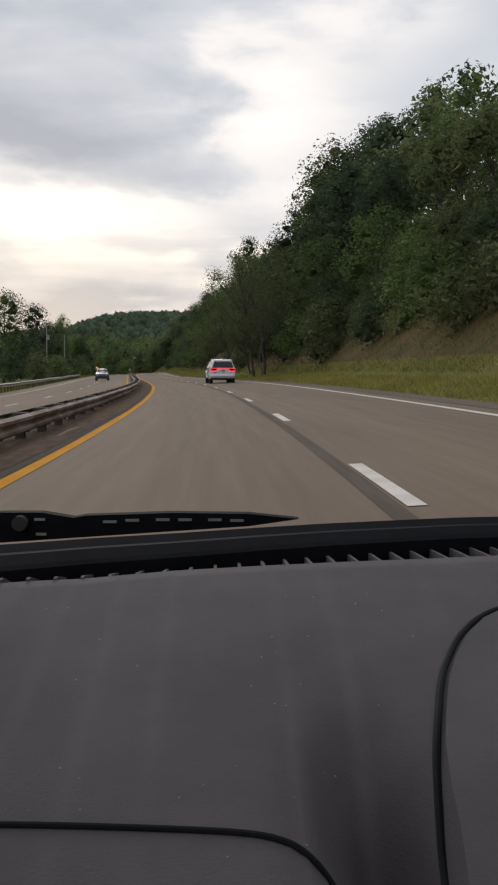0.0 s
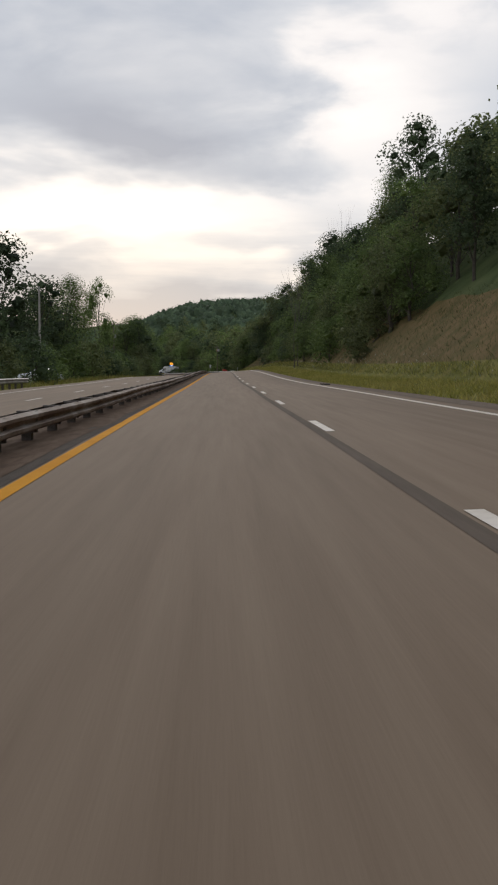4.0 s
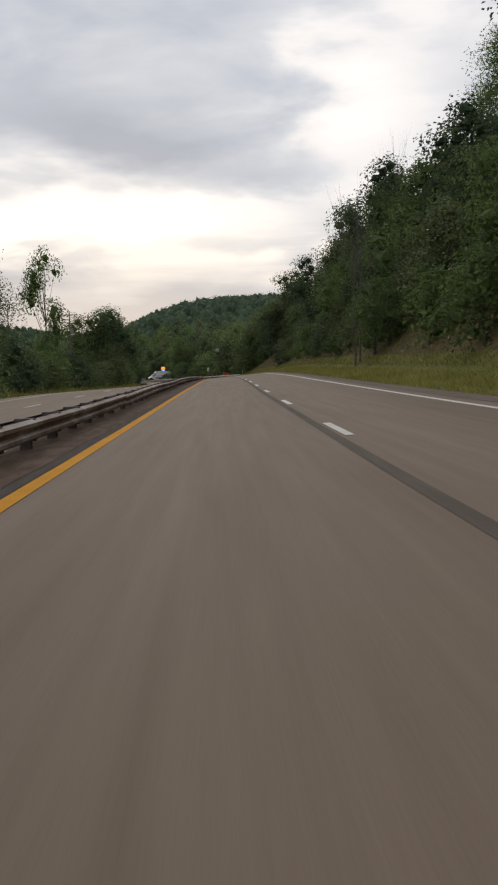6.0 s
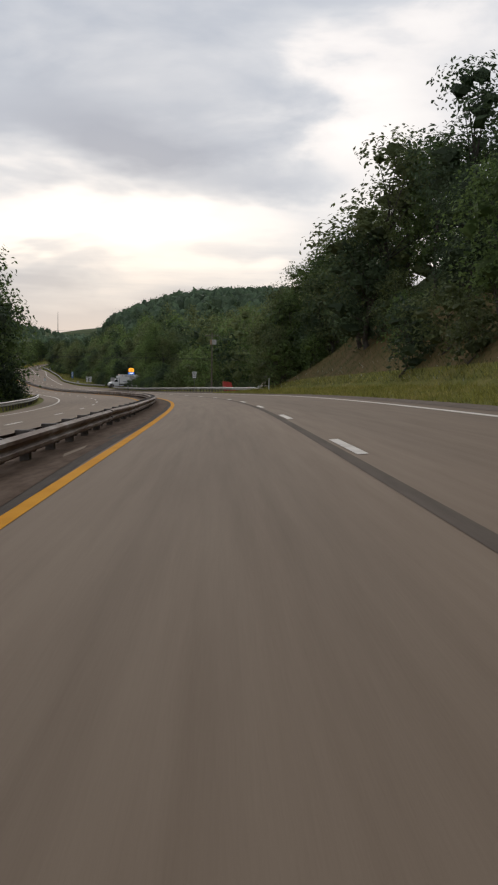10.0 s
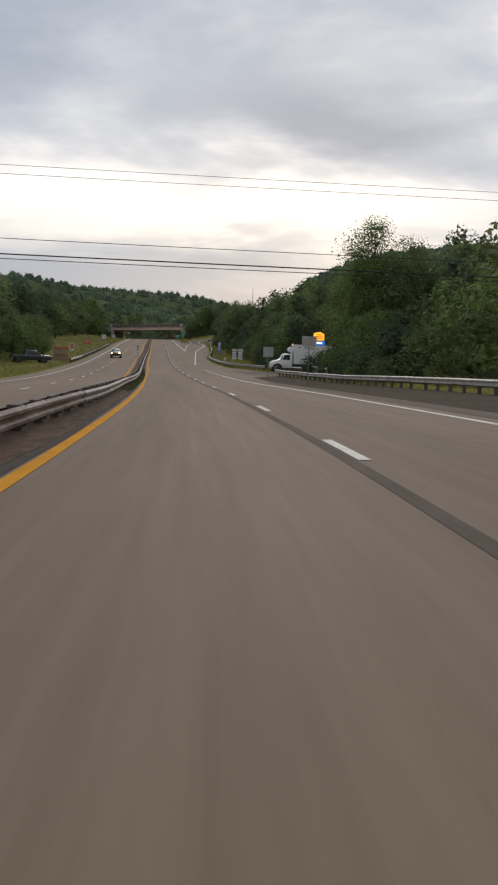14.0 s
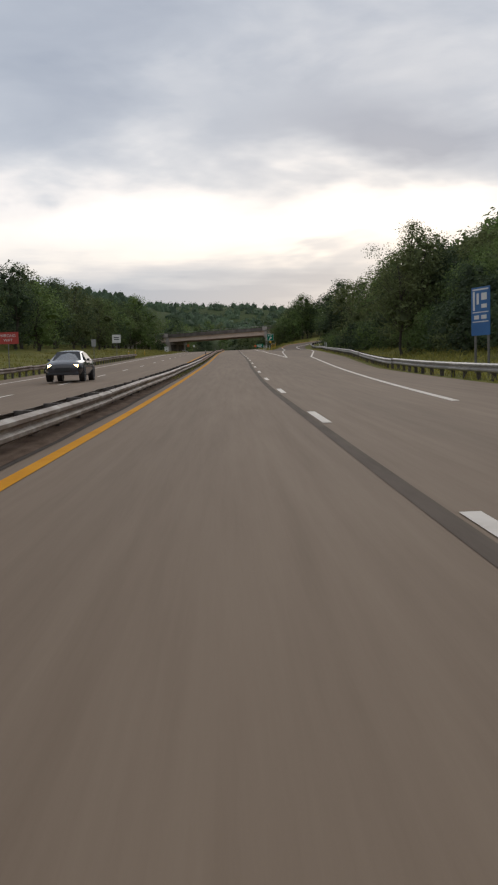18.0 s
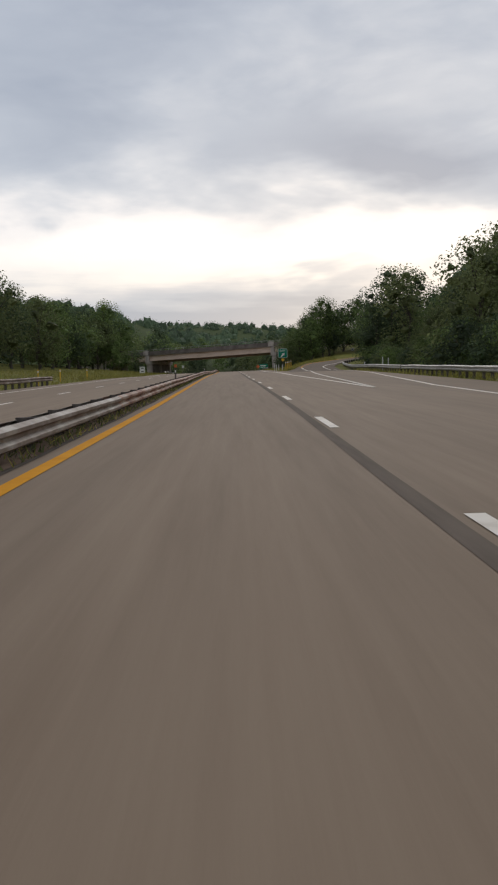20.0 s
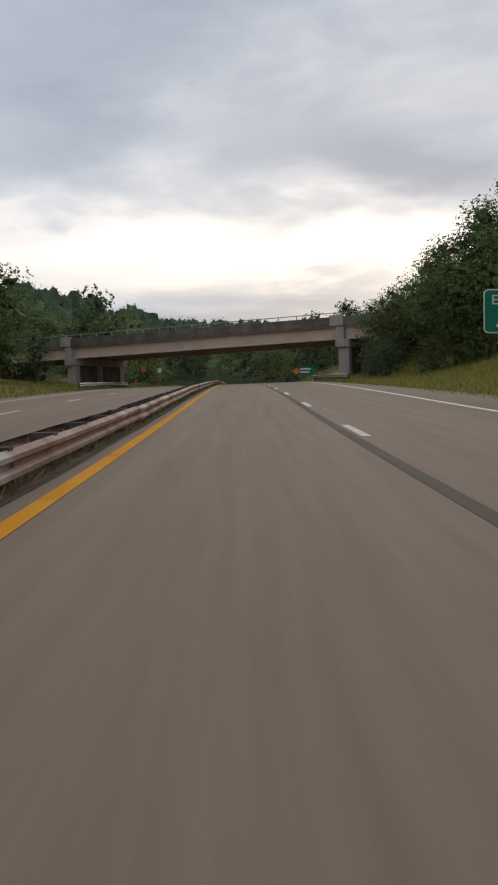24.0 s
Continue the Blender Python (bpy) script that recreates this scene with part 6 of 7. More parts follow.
part("bar", box(-0.26, 0.26, -0.025, -0.018, z - 0.05, z + 0.05), sign_white, dne)
part("lower_plate", box(-0.3, 0.3, -0.014, 0.0, z - 0.78, z - 0.55, 0.004), sign_white, dne)
plain_sign("services_sign", 592.5, 9.65, 2.43, 1.3, 1.85, sign_blue, "tall blue roadside services sign seen nearly edge on", turn=-73, posts=2, bars=((-0.42, 0.42, 0.42, 0.45), (-0.40, -0.30, 0.02, 0.40), (-0.20, -0.08, 0.14, 0.36), (0.05, 0.34, 0.22, 0.36), (0.05, 0.34, 0.06, 0.14), (-0.42, 0.42, -0.03, -0.01), (-0.34, -0.08, -0.16, -0.08), (0.04, 0.32, -0.16, -0.08), (-0.42, 0.42, -0.22, -0.20)), bar_mat=sign_white)


def exit_sign(s, u):
    ob, lift = sign("exit_sign", s, u, "green exit sign with a white slanting arrow and border")
    z = 2.75 + lift
    part("border", prism(moved(rounded(1.46, 1.46, 0.16), 0, z), 0.012, "y", -0.012), sign_white, ob)
    part("panel", prism(moved(rounded(1.38, 1.38, 0.13), 0, z), 0.006, "y", -0.020), sign_green, ob)
    lettering("EXIT", 0.46, sign_white, ob, 0, -0.024, z + 0.36)
    part("arrow", prism(moved(arrow_shape(0.40, 45), 0.02, z - 0.26), 0.005, "y", -0.026), sign_white, ob, "white arrow")
    part("diamond", prism([(0, z - 1.34), (0.30, z - 1.04), (0, z - 0.74), (-0.30, z - 1.04)], 0.012, "y", -0.012), sign_yellow, ob, "yellow diamond plate")
    sign_post(ob, 0.0, z + 0.6, w=0.07)
    return ob


exit_sign(774.0, 8.7)


def delineator(s, u, high, mat, label, w=0.09):
    g = float(ground_height(s, u)) if abs(u + 3.04) > 0.1 else 0.0
    ob = thing("delineator_post", road_pose(s, u, g), label, "post", "delineator posts")
    part("stake", box(-w / 2, w / 2, -w / 4, w / 4, -0.3, high, 0.008), mat, ob)
    part("reflector", box(-w / 2 + 0.005, w / 2 - 0.005, -w / 4 - 0.006, -w / 4, high - 0.2, high - 0.08), sign_white, ob)
    return ob


for s, u in ((764.8, 6.95), (764.4, 7.2), (763.6, 7.5), (763.8, 8.05)):
    delineator(s, u, 1.15, post_white, "thin white plastic delineator post in the grass")
for s, u in ((763.2, 8.55), (764.2, 8.85), (765.2, 9.15), (766.2, 9.5)):
    delineator(s, u, 1.35, post_yellow, "thick yellow plastic delineator post at the gore", 0.11)
for s, u, h in ((713, 15.2, 1.42), (708.4, 15.0, 1.30), (731, 15.9, 1.0)):
    delineator(s, u, h, post_white, "white delineator post behind the exit lane guardrail")
delineator(401.7, 9.1, 1.25, post_white, "white and dark roadside delineator post")
delineator(421.8, -3.04, 1.30, post_mat, "dark slim post standing in the median")
delineator(675.0, -3.04, 0.90, post_mat, "dark slim post standing in the median")
delineator(741.5, -3.04, 0.78, post_mat, "dark slim post standing in the median")
for s, u in ((715.3, -14.0), (640, -13.9), (690, -13.9), (700, -14.0)):
    delineator(s, u, 1.15, post_yellow, "slim yellow delineator post on the grass")
plain_sign("ramp_sign", 812.7, 24.8, 3.7, 0.6, 0.5, sign_white, "small white sign beside the exit ramp", bars=((-0.3, 0.3, -0.15, 0.15),))
plain_sign("guide_sign", 880, 9.34, 1.65, 2.3, 1.25, sign_green, "green guide sign beyond the overpass", posts=2, bars=((-0.35, 0.3, 0.1, 0.25), (-0.35, 0.2, -0.25, -0.1)), bar_mat=sign_white)
wd = plain_sign("work_sign", 876, 7.75, 1.55, 0.5, 0.5, sign_back, "orange diamond road work sign on a stand")
z = 1.55 - float(ground_height(876, 7.75))
part("diamond", prism([(0, z - 0.5), (0.5, z), (0, z + 0.5), (-0.5, z)], 0.01, "y", -0.03), sign_orange, wd)
plain_sign("white_sign", 905, 1.0 - 14.5, 3.0, 0.6, 0.75, sign_white, "small white sign beyond the overpass")
plain_sign("work_sign", 893, -15.0, 3.0, 0.8, 0.9, sign_orange, "orange-red road work panel beyond the overpass")
plain_sign("sign_back", 888, -17.5, 2.7, 1.3, 0.8, sign_back, "grey sign back beyond the overpass", posts=2)


def pylon_sign(s, u):
    ob, lift = sign("pylon_sign", s, u, "lit yellow and blue roadside business sign on a pole", category="sign")
    z = 4.35 + lift
    arch = [(-0.68, -0.45), (0.68, -0.45)] + [(0.68 * math.cos(a), 0.25 + 0.32 * math.sin(a)) for a in np.linspace(0, np.pi, 11)]
    part("cabinet", prism(moved(arch, 0, z), 0.3, "y", 0.0), sign_black, ob)
    part("yellow_face", prism([(a * 0.94, b * 0.94 + z) for a, b in arch], 0.02, "y", -0.02), pylon_yellow, ob, "backlit yellow face")
    for k, (w, dz) in enumerate(((0.5, 0.22), (0.95, 0.0), (0.95, -0.24))):
        part("writing_bar", box(-w / 2, w / 2, -0.026, -0.02, z + dz - 0.05, z + dz + 0.05), sign_red, ob)
    part("blue_box", box(-0.75, 0.75, 0.0, 0.28, z - 1.0, z - 0.5, 0.02), pylon_blue, ob, "backlit blue box")
    part("white_patch", box(-0.36, 0.42, -0.006, 0.0, z - 0.84, z - 0.62), pylon_white, ob)
    part("pole", box(-0.09, 0.09, 0.05, 0.23, -0.5, z - 1.0, 0.01), post_steel, ob)
    return ob


pylon_sign(547.0, 23.6 - 5.4)


# ---- utility poles and cables ----
def utility_pole(s, u, top, mat, label, arm=True, box_at=None, r=0.14):
    p = ground_at(s, u)
    h = float(on_road(s, u, top)[2] - p[2])
    ob = thing("utility_pole", road_pose(s, u, float(p[2] - on_road(s, u)[2])), label, "utility pole", "utility poles")
    part("pole", rod((0, 0, -0.5), (0, 0, h), r, r * 0.62, 10), mat, ob)
    if arm:
        part("crossarm", box(-1.25, 1.25, -0.06, 0.06, h - 0.62, h - 0.50, 0.01), pole_wood, ob)
        for x in (-1.1, -0.5, 0.5, 1.1):
            part("insulator", rod((x, 0, h - 0.50), (x, 0, h - 0.32), 0.05, 0.03, 8), sign_back, ob)
    if box_at:
        part("transformer", rod((0.3, 0, h - box_at - 0.45), (0.3, 0, h - box_at + 0.35), 0.22, seg=12), sign_back, ob)
    return ob, on_road(s, u, top)


utility_pole(167, -17.4, 8.6, pole_pale, "pale slim utility pole with a crossarm", box_at=1.6, r=0.12)
utility_pole(221, -17.9, 9.3, pole_pale, "pale slim utility pole among shrubs", arm=False)
_, pole_c = utility_pole(339.9, -23.5, 12.0, pole_wood, "dark wooden utility pole with a crossarm and transformer", box_at=3.0)
p_right, top_r = utility_pole(482.0, 20.8, 10.6, pole_wood, "wooden utility pole with a pale and rusty box", arm=True)
part("service_box", box(-0.05, 0.75, -0.3, 0.3, 8.9, 9.8, 0.03), sign_pale, p_right, "pale and rusty box near the top")
part("box_side", box(-0.35, -0.05, -0.25, 0.25, 8.9, 9.8, 0.03), plywood, p_right)
_, top_l = utility_pole(480.0, -34.0, 11.5, pole_wood, "wooden utility pole beyond the far carriageway")
utility_pole(455.0, 27.0, 4.5, pole_pale, "short pale lamp pole beside the yard", arm=False, r=0.08)


def cable(name, a, b, sag, r, label):
    pts = [Vector(a).lerp(Vector(b), i / 24) - Vector((0, 0, sag * 4 * (i / 24) * (1 - i / 24))) for i in range(25)]
    across = (Vector(b) - Vector(a)).cross(Vector((0, 0, 1))).normalized()
    ring = [(math.cos(k * math.pi / 3) * r, math.sin(k * math.pi / 3) * r) for k in range(6)]
    verts = [p + across * x + Vector((0, 0, z)) for p in pts for x, z in ring]
    faces = [(i * 6 + k, i * 6 + (k + 1) % 6, i * 6 + 6 + (k + 1) % 6, i * 6 + 6 + k) for i in range(24) for k in range(6)]
    ob = mesh_object(name, verts, faces, wire_mat, smooth=True)
    return tagged(ob, label, "cable", "overhead cables")


for s_, z_mid, r in ((482.5, 10.38, 0.012), (482.5, 9.95, 0.012), (481.0, 6.17, 0.034), (481.0, 5.95, 0.020), (480.6, 6.86, 0.017)):
    cable("overhead_cable", on_road(s_ + 4, 60.0, z_mid + (0.75 if z_mid > 9 else 0.15)), on_road(s_ - 4, -60.0, z_mid + 0.6), 0.35, r, "black overhead cable slung across the road")
for dz, du in ((0.0, -1.0), (0.0, 1.0)):
    cable("overhead_cable", on_road(167, -17.4 + du, 8.3), on_road(339.9, -23.5 + du, 11.7), 0.5, 0.012, "thin black cable between utility poles")
    cable("overhead_cable", on_road(339.9, -23.5 + du, 11.7), on_road(480, -34 + du, 11.2), 2.0, 0.012, "thin black cable between utility poles")


# ---- the yard, the hut and other small things ----
def house():
    g = float(ground_height(448, 25))
    ob = thing("house", road_pose(449.0, 26.5, g, 0), "small pale stucco building with a dark low roof", "house")
    part("wall", box(-5.4, 5.4, -4, 4, -0.4, 2.9, 0.02), plaster, ob)
    part("roof", prism([(-5.9, 2.85), (5.9, 2.85), (5.9, 3.0), (0, 4.3), (-5.9, 3.0)], 8.9, "y", -4.45), roof_dark, ob)
    part("corner_post", box(-5.46, -5.28, -4.06, -3.9, -0.4, 2.9), roof_dark, ob)
    w = part("window", box(-1.2, 0.4, -4.05, -3.95, 1.0, 2.1, 0.02), glass_dark, ob)
    part("frame", box(-1.3, 0.5, -4.04, -3.96, 0.92, 2.18), sign_white, w)
    return ob


house()


def trailer(m):
    ob = thing("flatbed_trailer", m, "grimy white low trailer parked in the yard", "trailer")
    part("deck", box(-1.2, 1.2, 0, 9.5, 1.0, 1.5, 0.04), trailer_grey, ob)
    part("cargo", prism([(0.4, 1.5), (9.2, 1.5), (9.2, 2.15), (0.4, 2.35)], 2.2, "x", -1.1), trailer_grey, ob)
    part("tank", rod((0, 0.6, 2.6), (0, 1.6, 2.6), 0.45, seg=16), trailer_grey, ob)
    part("machine", box(-0.6, 0.6, 1.9, 3.4, 2.3, 3.1, 0.06), sign_back, ob)
    part("exhaust_stack", rod((0.2, 2.6, 3.1), (0.2, 2.6, 4.6), 0.04), sign_back, ob)
    for sx in (-1, 1):
        for y in (1.2, 2.4, 8.2):
            wheel(ob, sx * 1.0, y, 0.5, 0.3, sign_back, sx)
    return ob


trailer(road_pose(462, 28.6, float(ground_height(466, 28)) - 0.02, 10))


def red_machine(m):
    ob = thing("red_machine", m, "faded red work machine with a tilted body in the yard", "machine")
    part("body", prism([(0, 0.9), (2.4, 0.9), (2.6, 2.6), (1.2, 2.4), (0.9, 1.3), (0, 1.2)], 1.8, "x", -0.9), red_paint, ob)
    part("boom", rod((0, 0.4, 1.2), (0, -2.4, 1.5), 0.12), red_paint, ob)
    part("bucket", box(-0.6, 0.6, -3.2, -2.3, 0.7, 1.6, 0.08), trailer_grey, ob)
    for sx in (-1, 1):
        for y in (0.4, 2.0):
            wheel(ob, sx * 0.85, y, 0.45, 0.3, alloy, sx)
    return ob


red_machine(road_pose(478.5, 24.6, float(ground_height(478.5, 24.6)) - 0.02, 84))


def hut():
    g = float(ground_height(585, -15.3))
    ob = thing("roadside_shed", road_pose(585.5, -15.3, g, 4), "tan boarded roadside stall with an orange top edge", "shed")
    part("wall", box(-1.1, 1.1, -0.8, 0.8, -0.2, 1.9, 0.02), plywood, ob)
    part("top_edge", box(-1.2, 1.2, -0.9, 0.9, 1.9, 2.08, 0.03), cone_orange, ob)
    part("counter", box(-1.05, 1.05, -0.95, -0.8, 0.85, 0.95, 0.01), plywood, ob)
    return ob


hut()
for u in (-14.0, -16.8):
    p = float(ground_height(584, u))
    ob = thing("traffic_cone", road_pose(584.0, u, p), "small orange traffic cone beside the stall", "cone")
    part("cone", rod((0, 0, 0.03), (0, 0, 0.62), 0.15, 0.03, 12), cone_orange, ob)
    part("foot", box(-0.2, 0.2, -0.2, 0.2, -0.02, 0.04, 0.01), cone_orange, ob)

bm = bmesh.new()
for k in range(6):
    a = k * 0.22
    add_rod(bm, (0.30 * math.cos(a * 3) - 0.2, a * 0.55, 0.04), (0.30 * math.cos((a + 0.22) * 3) - 0.2, (a + 0.22) * 0.55, 0.06 + 0.03 * (k % 2)), 0.06, 0.05, 7)
scrap = part("tyre_scrap", bm, rubber)
scrap.matrix_world = road_pose(179.8, 6.3, 0.02, 75) @ Matrix.Diagonal((0.45, 0.7, 0.6, 1))
tagged(scrap, "curled black strip of torn tyre on the shoulder", "debris")
mast = part("radio_mast", rod((0, 0, 0), (0, 0, 45), 0.7, 0.25, 6), post_steel)
mast.matrix_world = Matrix.Translation((-414, 1765, 45))
tagged(mast, "distant slim radio mast above the woods", "mast")


def pipe_barrier(s, u, length):
    """A low rail of bent galvanized pipe behind the guardrail's end."""
    m = road_pose(s, u, 0.0, -3)
    ob = thing("pipe_barrier", m, "low bent galvanized pipe barrier behind the guardrail", "barrier")
    bm = bmesh.new()
    arc = [(0.55 * (1 - math.cos(a)), 0.40 + 0.55 * math.sin(a)) for a in np.linspace(0, math.pi / 2, 7)]
    pts = [(0, 0.0, -0.3)] + [(0, y, z) for y, z in arc] + [(0, length, 0.95)]
    for p, q in zip(pts, pts[1:]):
        add_rod(bm, p, q, 0.075, seg=10)
    part("top_pipe", bm, galvanized, ob)
    part("lower_pipe", rod((0, 0.1, 0.52), (0, length, 0.52), 0.055, seg=10), galvanized, ob)
    for y in np.linspace(length * 0.25, length * 0.95, 4):
        part("post", rod((0, y, -0.3), (0, y, 0.92), 0.05, seg=8), galvanized, ob)
    return ob


pipe_barrier(515.0, 13.3, 15.5)
pipe_barrier(577.5, 9.6, 8.0)


# ---- grass, weeds and litter of the verges ----
def blades(name, s0, s1, count, u_of, high, mat, seed, label, wide=0.035, lift=0.0):
    rng = np.random.RandomState(seed)
    s = rng.uniform(s0, s1, count)
    u = u_of(s, rng.rand(count))
    z = ground_height(s, u) + lift
    p = on_road(s, u, z - 0.03)
    a = rng.uniform(0, 2 * np.pi, count)
    h = high * rng.uniform(0.45, 1.25, count)
    w = wide * rng.uniform(0.6, 1.3, count)
    side = np.stack([np.cos(a) * w, np.sin(a) * w, 0 * a], 1)
    tip = p + np.stack([rng.normal(0, 0.6, count) * h, rng.normal(0, 0.6, count) * h, h], 1)
    V_ = np.stack([p - side, p + side, tip], 1).reshape(-1, 3)
    me = bpy.data.meshes.new(name)
    me.from_pydata(V_.tolist(), [], np.arange(3 * count).reshape(-1, 3).tolist())
    me.materials.append(mat)
    return tagged(new(name, me), label, "grass", kind="stuff")


blades("verge_grass", 0, 424, 85000, lambda s, r: pave_right(s) + 0.35 + 4.4 * r**1.1, 0.26, weed_mat, 41, "dry yellow-green roadside grass on the verge", 0.022)
blades("bank_weeds", 20, 425, 60000, lambda s, r: 10.6 + 7.0 * r**1.4, 0.26, leaf_olive, 42, "rough olive weeds on the cutting's foot", 0.014)
blades("verge_grass", 440, 735, 26000, lambda s, r: np.where(s < 529, 12.9, pave_right(s) + 0.5) + 6.5 * r, 0.32, weed_mat, 43, "dry yellow-green roadside grass by the exit lane")
blades("far_grass", 40, 860, 42000, lambda s, r: PAVE_L - 0.6 - 12 * r**1.3, 0.45, weed_mat, 44, "green and yellow grass beyond the far carriageway")
blades("gore_grass", 759, 838, 22000, lambda s, r: 7.3 + r * (np.minimum(np.interp(s, RAMP_S, RAMP_U) - 1.0, 18) - 7.3), 0.34, weed_mat, 45, "dry grass between the road and the ramp")
blades("median_weeds", 600, 850, 4500, lambda s, r: -2.95 + 0.75 * r**0.7 - np.where(r > 0.85, 0.9, 0), 0.15, weed_mat, 46, "low weeds growing under the median rail", 0.014, 0.20)
blades("median_weeds", 474, 548, 6500, lambda s, r: -3.0 + 0.75 * r, 0.10, leaf_olive, 49, "low green weeds under the median rail", 0.018, 0.20)
blades("median_weeds", 604, 860, 6500, lambda s, r: -3.0 + 0.75 * r, 0.11, leaf_olive, 48, "low green weeds under the median rail", 0.018, 0.22)
blades("bank_blossom", 20, 425, 900, lambda s, r: 10.0 + 2.5 * r, 0.22, flower_mat, 47, "pale weed blossoms on the cutting's foot", 0.03)


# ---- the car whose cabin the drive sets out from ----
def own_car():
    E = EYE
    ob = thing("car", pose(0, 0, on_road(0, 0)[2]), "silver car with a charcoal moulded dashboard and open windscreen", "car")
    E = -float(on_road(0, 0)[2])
    dash_mat = material("grained_charcoal_plastic", [(0.108, 0.094, 0.093), (0.126, 0.110, 0.109), (0.146, 0.128, 0.127)], 0.85, scale=7, bump=0.18, bump_scale=420, large=0.14, spec=0.2)
    gloss_black = material("satin_black_trim", [(0.009, 0.009, 0.010), (0.015, 0.015, 0.017)], 0.7, scale=20, spec=0.04)
    deep_black = material("black_slot", [(0.004, 0.004, 0.004), (0.007, 0.007, 0.007)], 0.9)
    dust = material("pale_dust", [(0.35, 0.34, 0.32), (0.45, 0.44, 0.42)], 0.9)
    edge_x = [-0.75, -0.40, -0.221, -0.139, -0.055, 0.032, 0.122, 0.214, 0.297, 0.45, 0.75]
    edge_y = [0.80, 0.91, 0.952, 0.963, 0.984, 0.998, 1.010, 1.020, 1.031, 1.035, 0.98]
    glass_y = [0.72, 0.92, 0.996, 1.034, 1.066, 1.104, 1.140, 1.168, 1.193, 1.215, 1.16]
    lip = lambda x: np.interp(x, edge_x, edge_y)
    base = lambda x: np.interp(x, edge_x, glass_y)
    high = lambda x, y: E - 0.205 - 0.16 * (1.0 - y)
    # dip added to the shape, deep enough to bring soft shade beside the hood
    hollow = lambda x, y: -0.095 * np.exp(-((x - 0.108) / 0.036) ** 2 - ((y - 0.565) / 0.10) ** 2)
    # the moulded top
    gx = np.unique(np.concatenate([np.linspace(-0.75, 0.75, 31), np.linspace(-0.2, 0.25, 46)]))
    f = np.linspace(0, 1, 34)
    X = np.repeat(gx[:, None], len(f), 1)
    Y = 0.34 + (lip(X) - 0.34) * f
    Z = high(X, Y) + hollow(X, Y) - 0.14 * np.clip(0.46 - Y, 0, None) * 3
    P = np.stack([X, Y, Z], -1).reshape(-1, 3)
    front = np.stack([gx, 0 * gx + 0.33, 0 * gx + 0.30], -1)
    n = len(f)
    faces = [(i * n + j, (i + 1) * n + j, (i + 1) * n + j + 1, i * n + j + 1) for i in range(len(gx) - 1) for j in range(n - 1)]
    o = len(P)
    P = np.concatenate([P, front, np.stack([gx, lip(gx), high(gx, lip(gx)) - 0.05], -1)])
    m = len(gx)
    faces += [(o + i, o + i + 1, (i + 1) * n, i * n) for i in range(m - 1)]
    faces += [(i * n + n - 1, (i + 1) * n + n - 1, o + m + i + 1, o + m + i) for i in range(m - 1)]
    dash = mesh_object("dashboard", P, faces, dash_mat, ob, "charcoal grained dashboard top", smooth=True)
    # the defroster slot with its fins
    xs = np.linspace(-0.74, 0.74, 60)
    bed = np.concatenate([np.stack([xs, lip(xs) - 0.002, 0 * xs + E - 0.245], -1), np.stack([xs, base(xs) + 0.01, 0 * xs + E - 0.245], -1)])
    slot = mesh_object("defroster_slot", bed, [(i, i + 1, 61 + i, 60 + i) for i in range(59)], deep_black, dash, "black defroster slot")
    for k in range(-12, 22):
        x = -0.168 + 0.0265 * k
        if abs(x) < 0.72:
            y0, y1 = float(lip(x)), float(base(x))
            part("fin", prism([(y0, E - 0.245), (y1, E - 0.245), (y1, E - 0.222), (y0 + 0.01, E - 0.210), (y0, E - 0.210)], 0.0035, "x", x - 0.0017), dash_mat, slot)
    # the trim under the windscreen
    rows = [(0.0, -0.210), (0.008, -0.2065), (0.03, -0.199), (0.05, -0.2005), (0.07, -0.1945), (0.075, -0.205), (0.03, -0.245), (0.0, -0.245)]
    T = np.concatenate([np.stack([xs * (1 + dy * 0.6), base(xs) + dy, 0 * xs + E + dz], -1) for dy, dz in rows])
    k = len(xs)
    mesh_object("windscreen_trim", T, [(r * k + i, r * k + i + 1, ((r + 1) % 8) * k + i + 1, ((r + 1) % 8) * k + i) for r in range(8) for i in range(k - 1)], gloss_black, ob, "satin black trim under the windscreen", smooth=False)
    # seams: round the instrument hood and over the lower panel
    hood = [(0.285, 0.895), (0.256, 0.884), (0.230, 0.861), (0.206, 0.826), (0.188, 0.788), (0.173, 0.748), (0.160, 0.700), (0.149, 0.654), (0.141, 0.600), (0.137, 0.560), (0.130, 0.512), (0.124, 0.46)]
    lid = [(-0.34, 0.562), (-0.27, 0.5645), (-0.20, 0.566), (-0.133, 0.566), (-0.065, 0.563), (0.002, 0.558), (0.035, 0.552), (0.055, 0.544), (0.067, 0.535), (0.078, 0.523), (0.089, 0.512), (0.100, 0.48)]
    for raw, r in ((hood, 0.0030), (lid, 0.0022)):
        q = np.linspace(0, len(raw) - 1, 60)
        pts = list(zip(knots([p[0] for p in raw], 1.0, q), knots([p[1] for p in raw], 1.0, q)))
        bm = bmesh.new()
        for (x0, y0), (x1, y1) in zip(pts, pts[1:]):
            a = (x0, y0, float(high(x0, y0) + hollow(x0, y0)) + 0.001)
            b = (x1, y1, float(high(x1, y1) + hollow(x1, y1)) + 0.001)
            add_rod(bm, a, b, r, seg=8)
        part("seam", bm, deep_black, dash, "black seam between dashboard panels")
    hx, hy = np.array([p[0] for p in hood]), np.array([p[1] for p in hood])
    g = np.linspace(0, 1, 14)
    HX = hx[:, None] + 0.006 + (0.62 - hx[:, None]) * g
    HY = np.repeat(hy[:, None], 14, 1) + 0.03 * np.sin(g * 3)
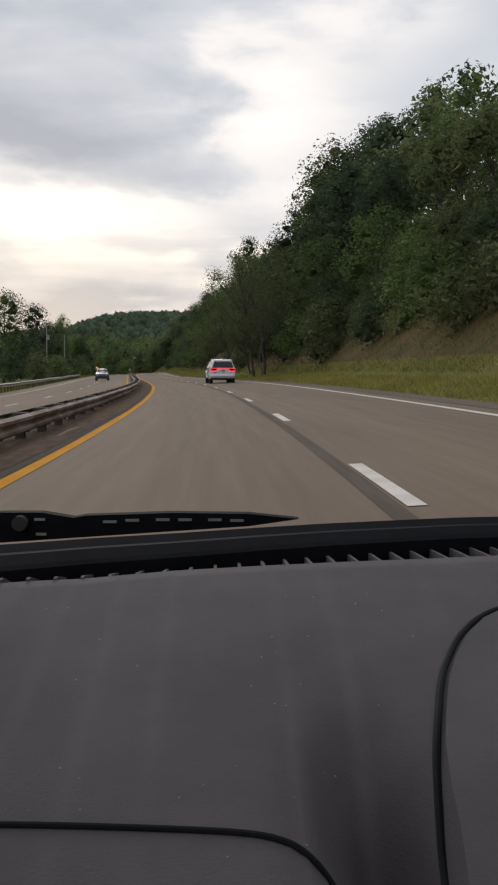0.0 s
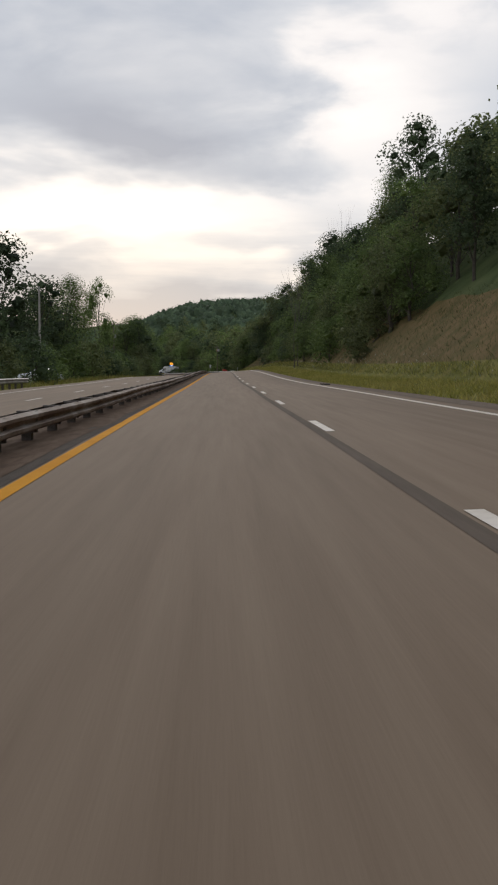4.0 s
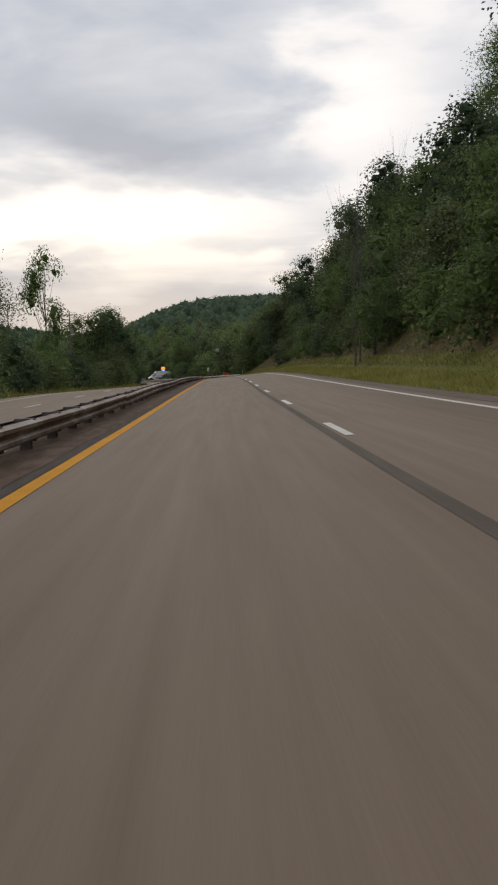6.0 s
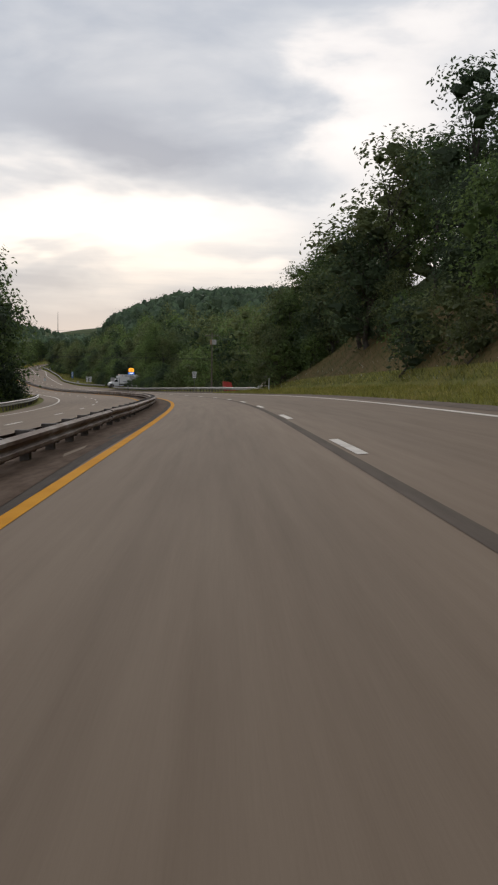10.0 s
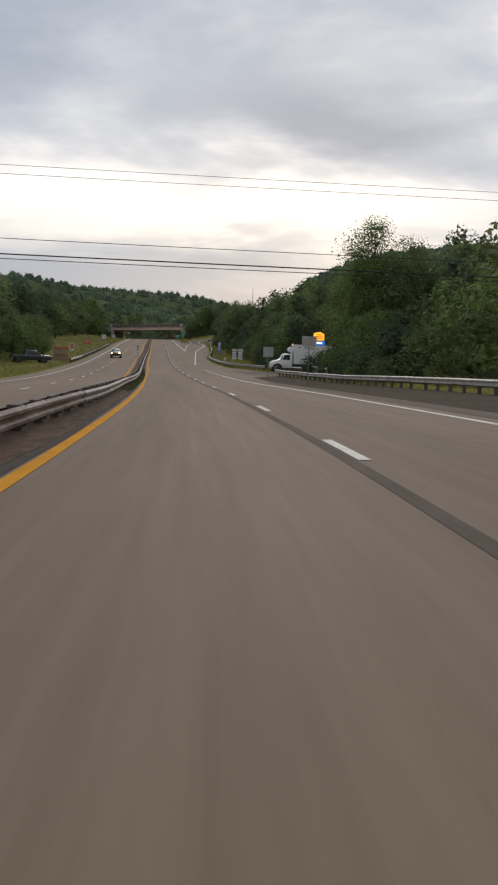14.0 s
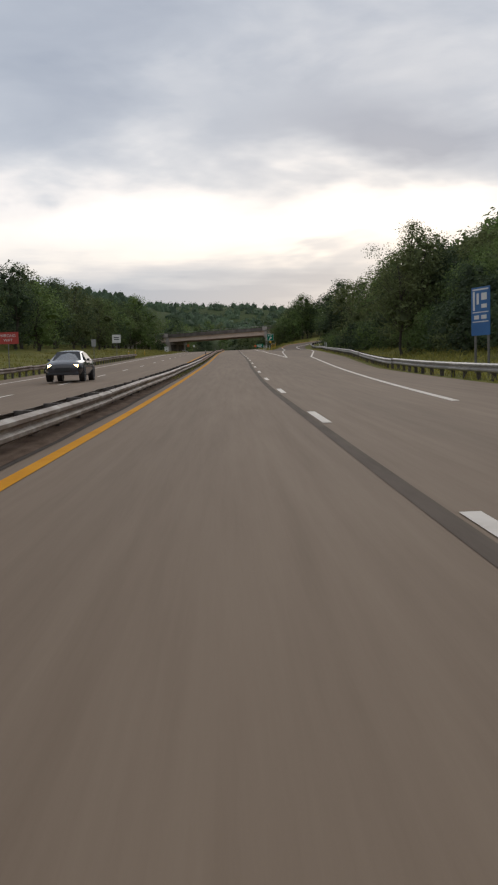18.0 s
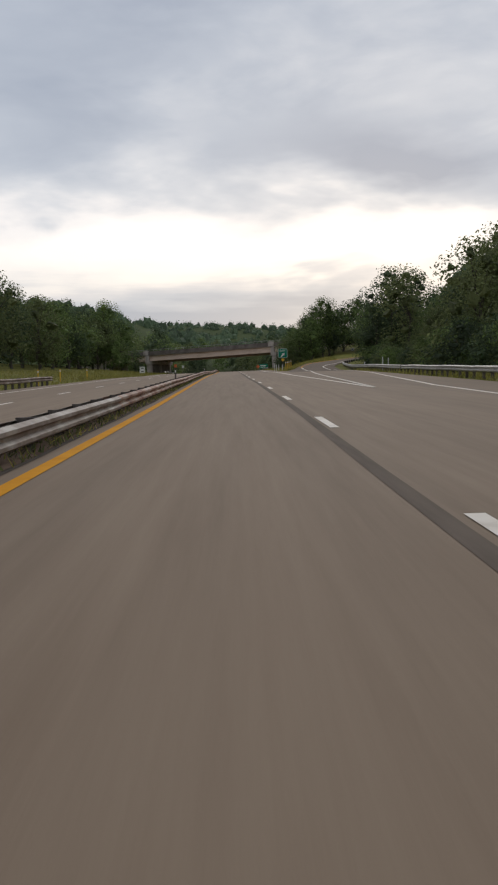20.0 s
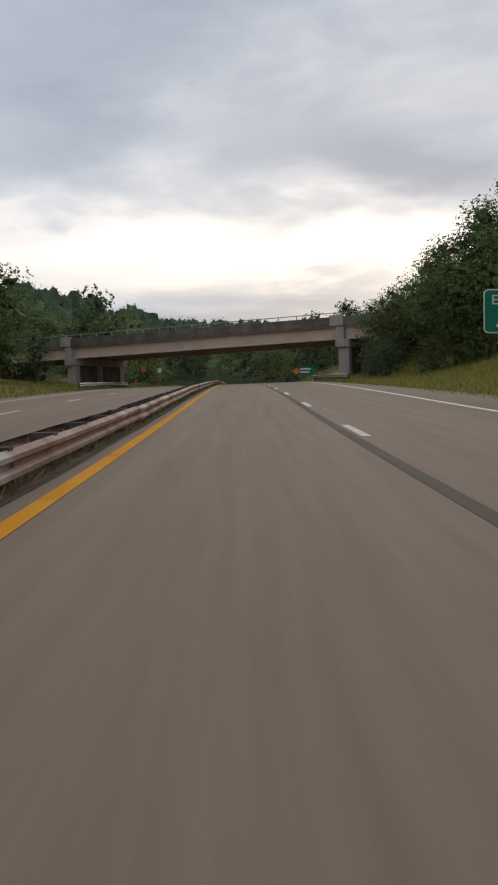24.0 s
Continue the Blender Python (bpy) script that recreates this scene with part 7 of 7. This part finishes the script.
    HZ = high(HX, HY) + 0.003 + 0.05 * np.sin(np.clip(g * 2.2, 0, 1.57)) ** 2 * 0.3
    mesh_object("instrument_hood", np.stack([HX, HY, HZ], -1).reshape(-1, 3), [(i * 14 + j, i * 14 + j + 1, (i + 1) * 14 + j + 1, (i + 1) * 14 + j) for i in range(len(hx) - 1) for j in range(13)], dash_mat, dash, "grained instrument hood", smooth=True)
    rng = np.random.RandomState(9)
    bm = bmesh.new()
    for _ in range(46):
        x, y = rng.uniform(-0.2, 0.3), rng.uniform(0.52, 0.96)
        bmesh.ops.create_icosphere(bm, subdivisions=1, radius=rng.uniform(0.0004, 0.0011), matrix=Matrix.Translation((x, y, float(high(x, y) + hollow(x, y)))))
    part("dust_specks", bm, dust, dash, "pale dust specks")
    # the wiper at rest on the scuttle
    wip = part("wiper", prism([(-0.45, E - 0.21), (-0.30, E - 0.195), (-0.244, E - 0.195), (-0.202, E - 0.202), (-0.187, E - 0.199), (-0.073, E - 0.195), (0.033, E - 0.196), (0.102, E - 0.203), (0.034, E - 0.213), (-0.111, E - 0.223), (-0.30, E - 0.236), (-0.45, E - 0.24)], 0.02, "y", 1.30), gloss_black, ob, "black windscreen wiper at rest")
    part("pivot", rod((-0.272, 1.285, E - 0.208), (-0.272, 1.31, E - 0.208), 0.010, seg=14), post_mat, wip)
    for x, z, w in ((-0.153, -0.207, 0.018), (-0.123, -0.205, 0.018), (-0.082, -0.204, 0.018), (-0.052, -0.204, 0.018), (-0.012, -0.204, 0.018), (0.018, -0.205, 0.018), (-0.247, -0.204, 0.014), (-0.245, -0.224, 0.014)):
        part("wiper_slot", box(x - w / 2, x + w / 2, 1.297, 1.301, E + z - 0.0016, E + z + 0.0016), sign_back, wip)
    # the shell round the cabin
    bonnet = [half_ring(1.30, 0.35, 0.76, 0.55, 0.84, 0.72, 0.80, 0.755, 0.62), half_ring(1.9, 0.30, 0.76, 0.52, 0.83, 0.64, 0.78, 0.665, 0.58), half_ring(2.45, 0.32, 0.70, 0.48, 0.76, 0.56, 0.70, 0.58, 0.50)]
    loft("bonnet", bonnet, silver_car, ob)
    part("scuttle", box(-0.72, 0.72, 1.265, 1.33, 0.60, 0.795, 0.01), deep_black, ob)
    part("floor_pan", box(-0.78, 0.78, -1.9, 1.3, 0.20, 0.27, 0.02), black_plastic, ob)
    part("roof", box(-0.62, 0.62, -1.3, 0.42, 1.44, 1.48, 0.02), silver_car, ob)
    part("tail", box(-0.78, 0.78, -2.1, -1.55, 0.30, 0.95, 0.06), silver_car, ob)
    for sx in (-1, 1):
        part("door", box(min(sx * 0.80, sx * 0.86), max(sx * 0.80, sx * 0.86), -1.6, 1.3, 0.28, 0.86, 0.02), silver_car, ob)
        part("screen_pillar", rod((sx * 0.80, 1.22, 0.80), (sx * 0.60, 0.40, 1.45), 0.04), silver_car, ob)
        part("rear_pillar", rod((sx * 0.80, -1.75, 0.90), (sx * 0.60, -1.2, 1.45), 0.06), silver_car, ob)
        for y in (-1.35, 1.72):
            wheel(ob, sx * 0.76, y, 0.30, 0.2, alloy, sx)
    return ob


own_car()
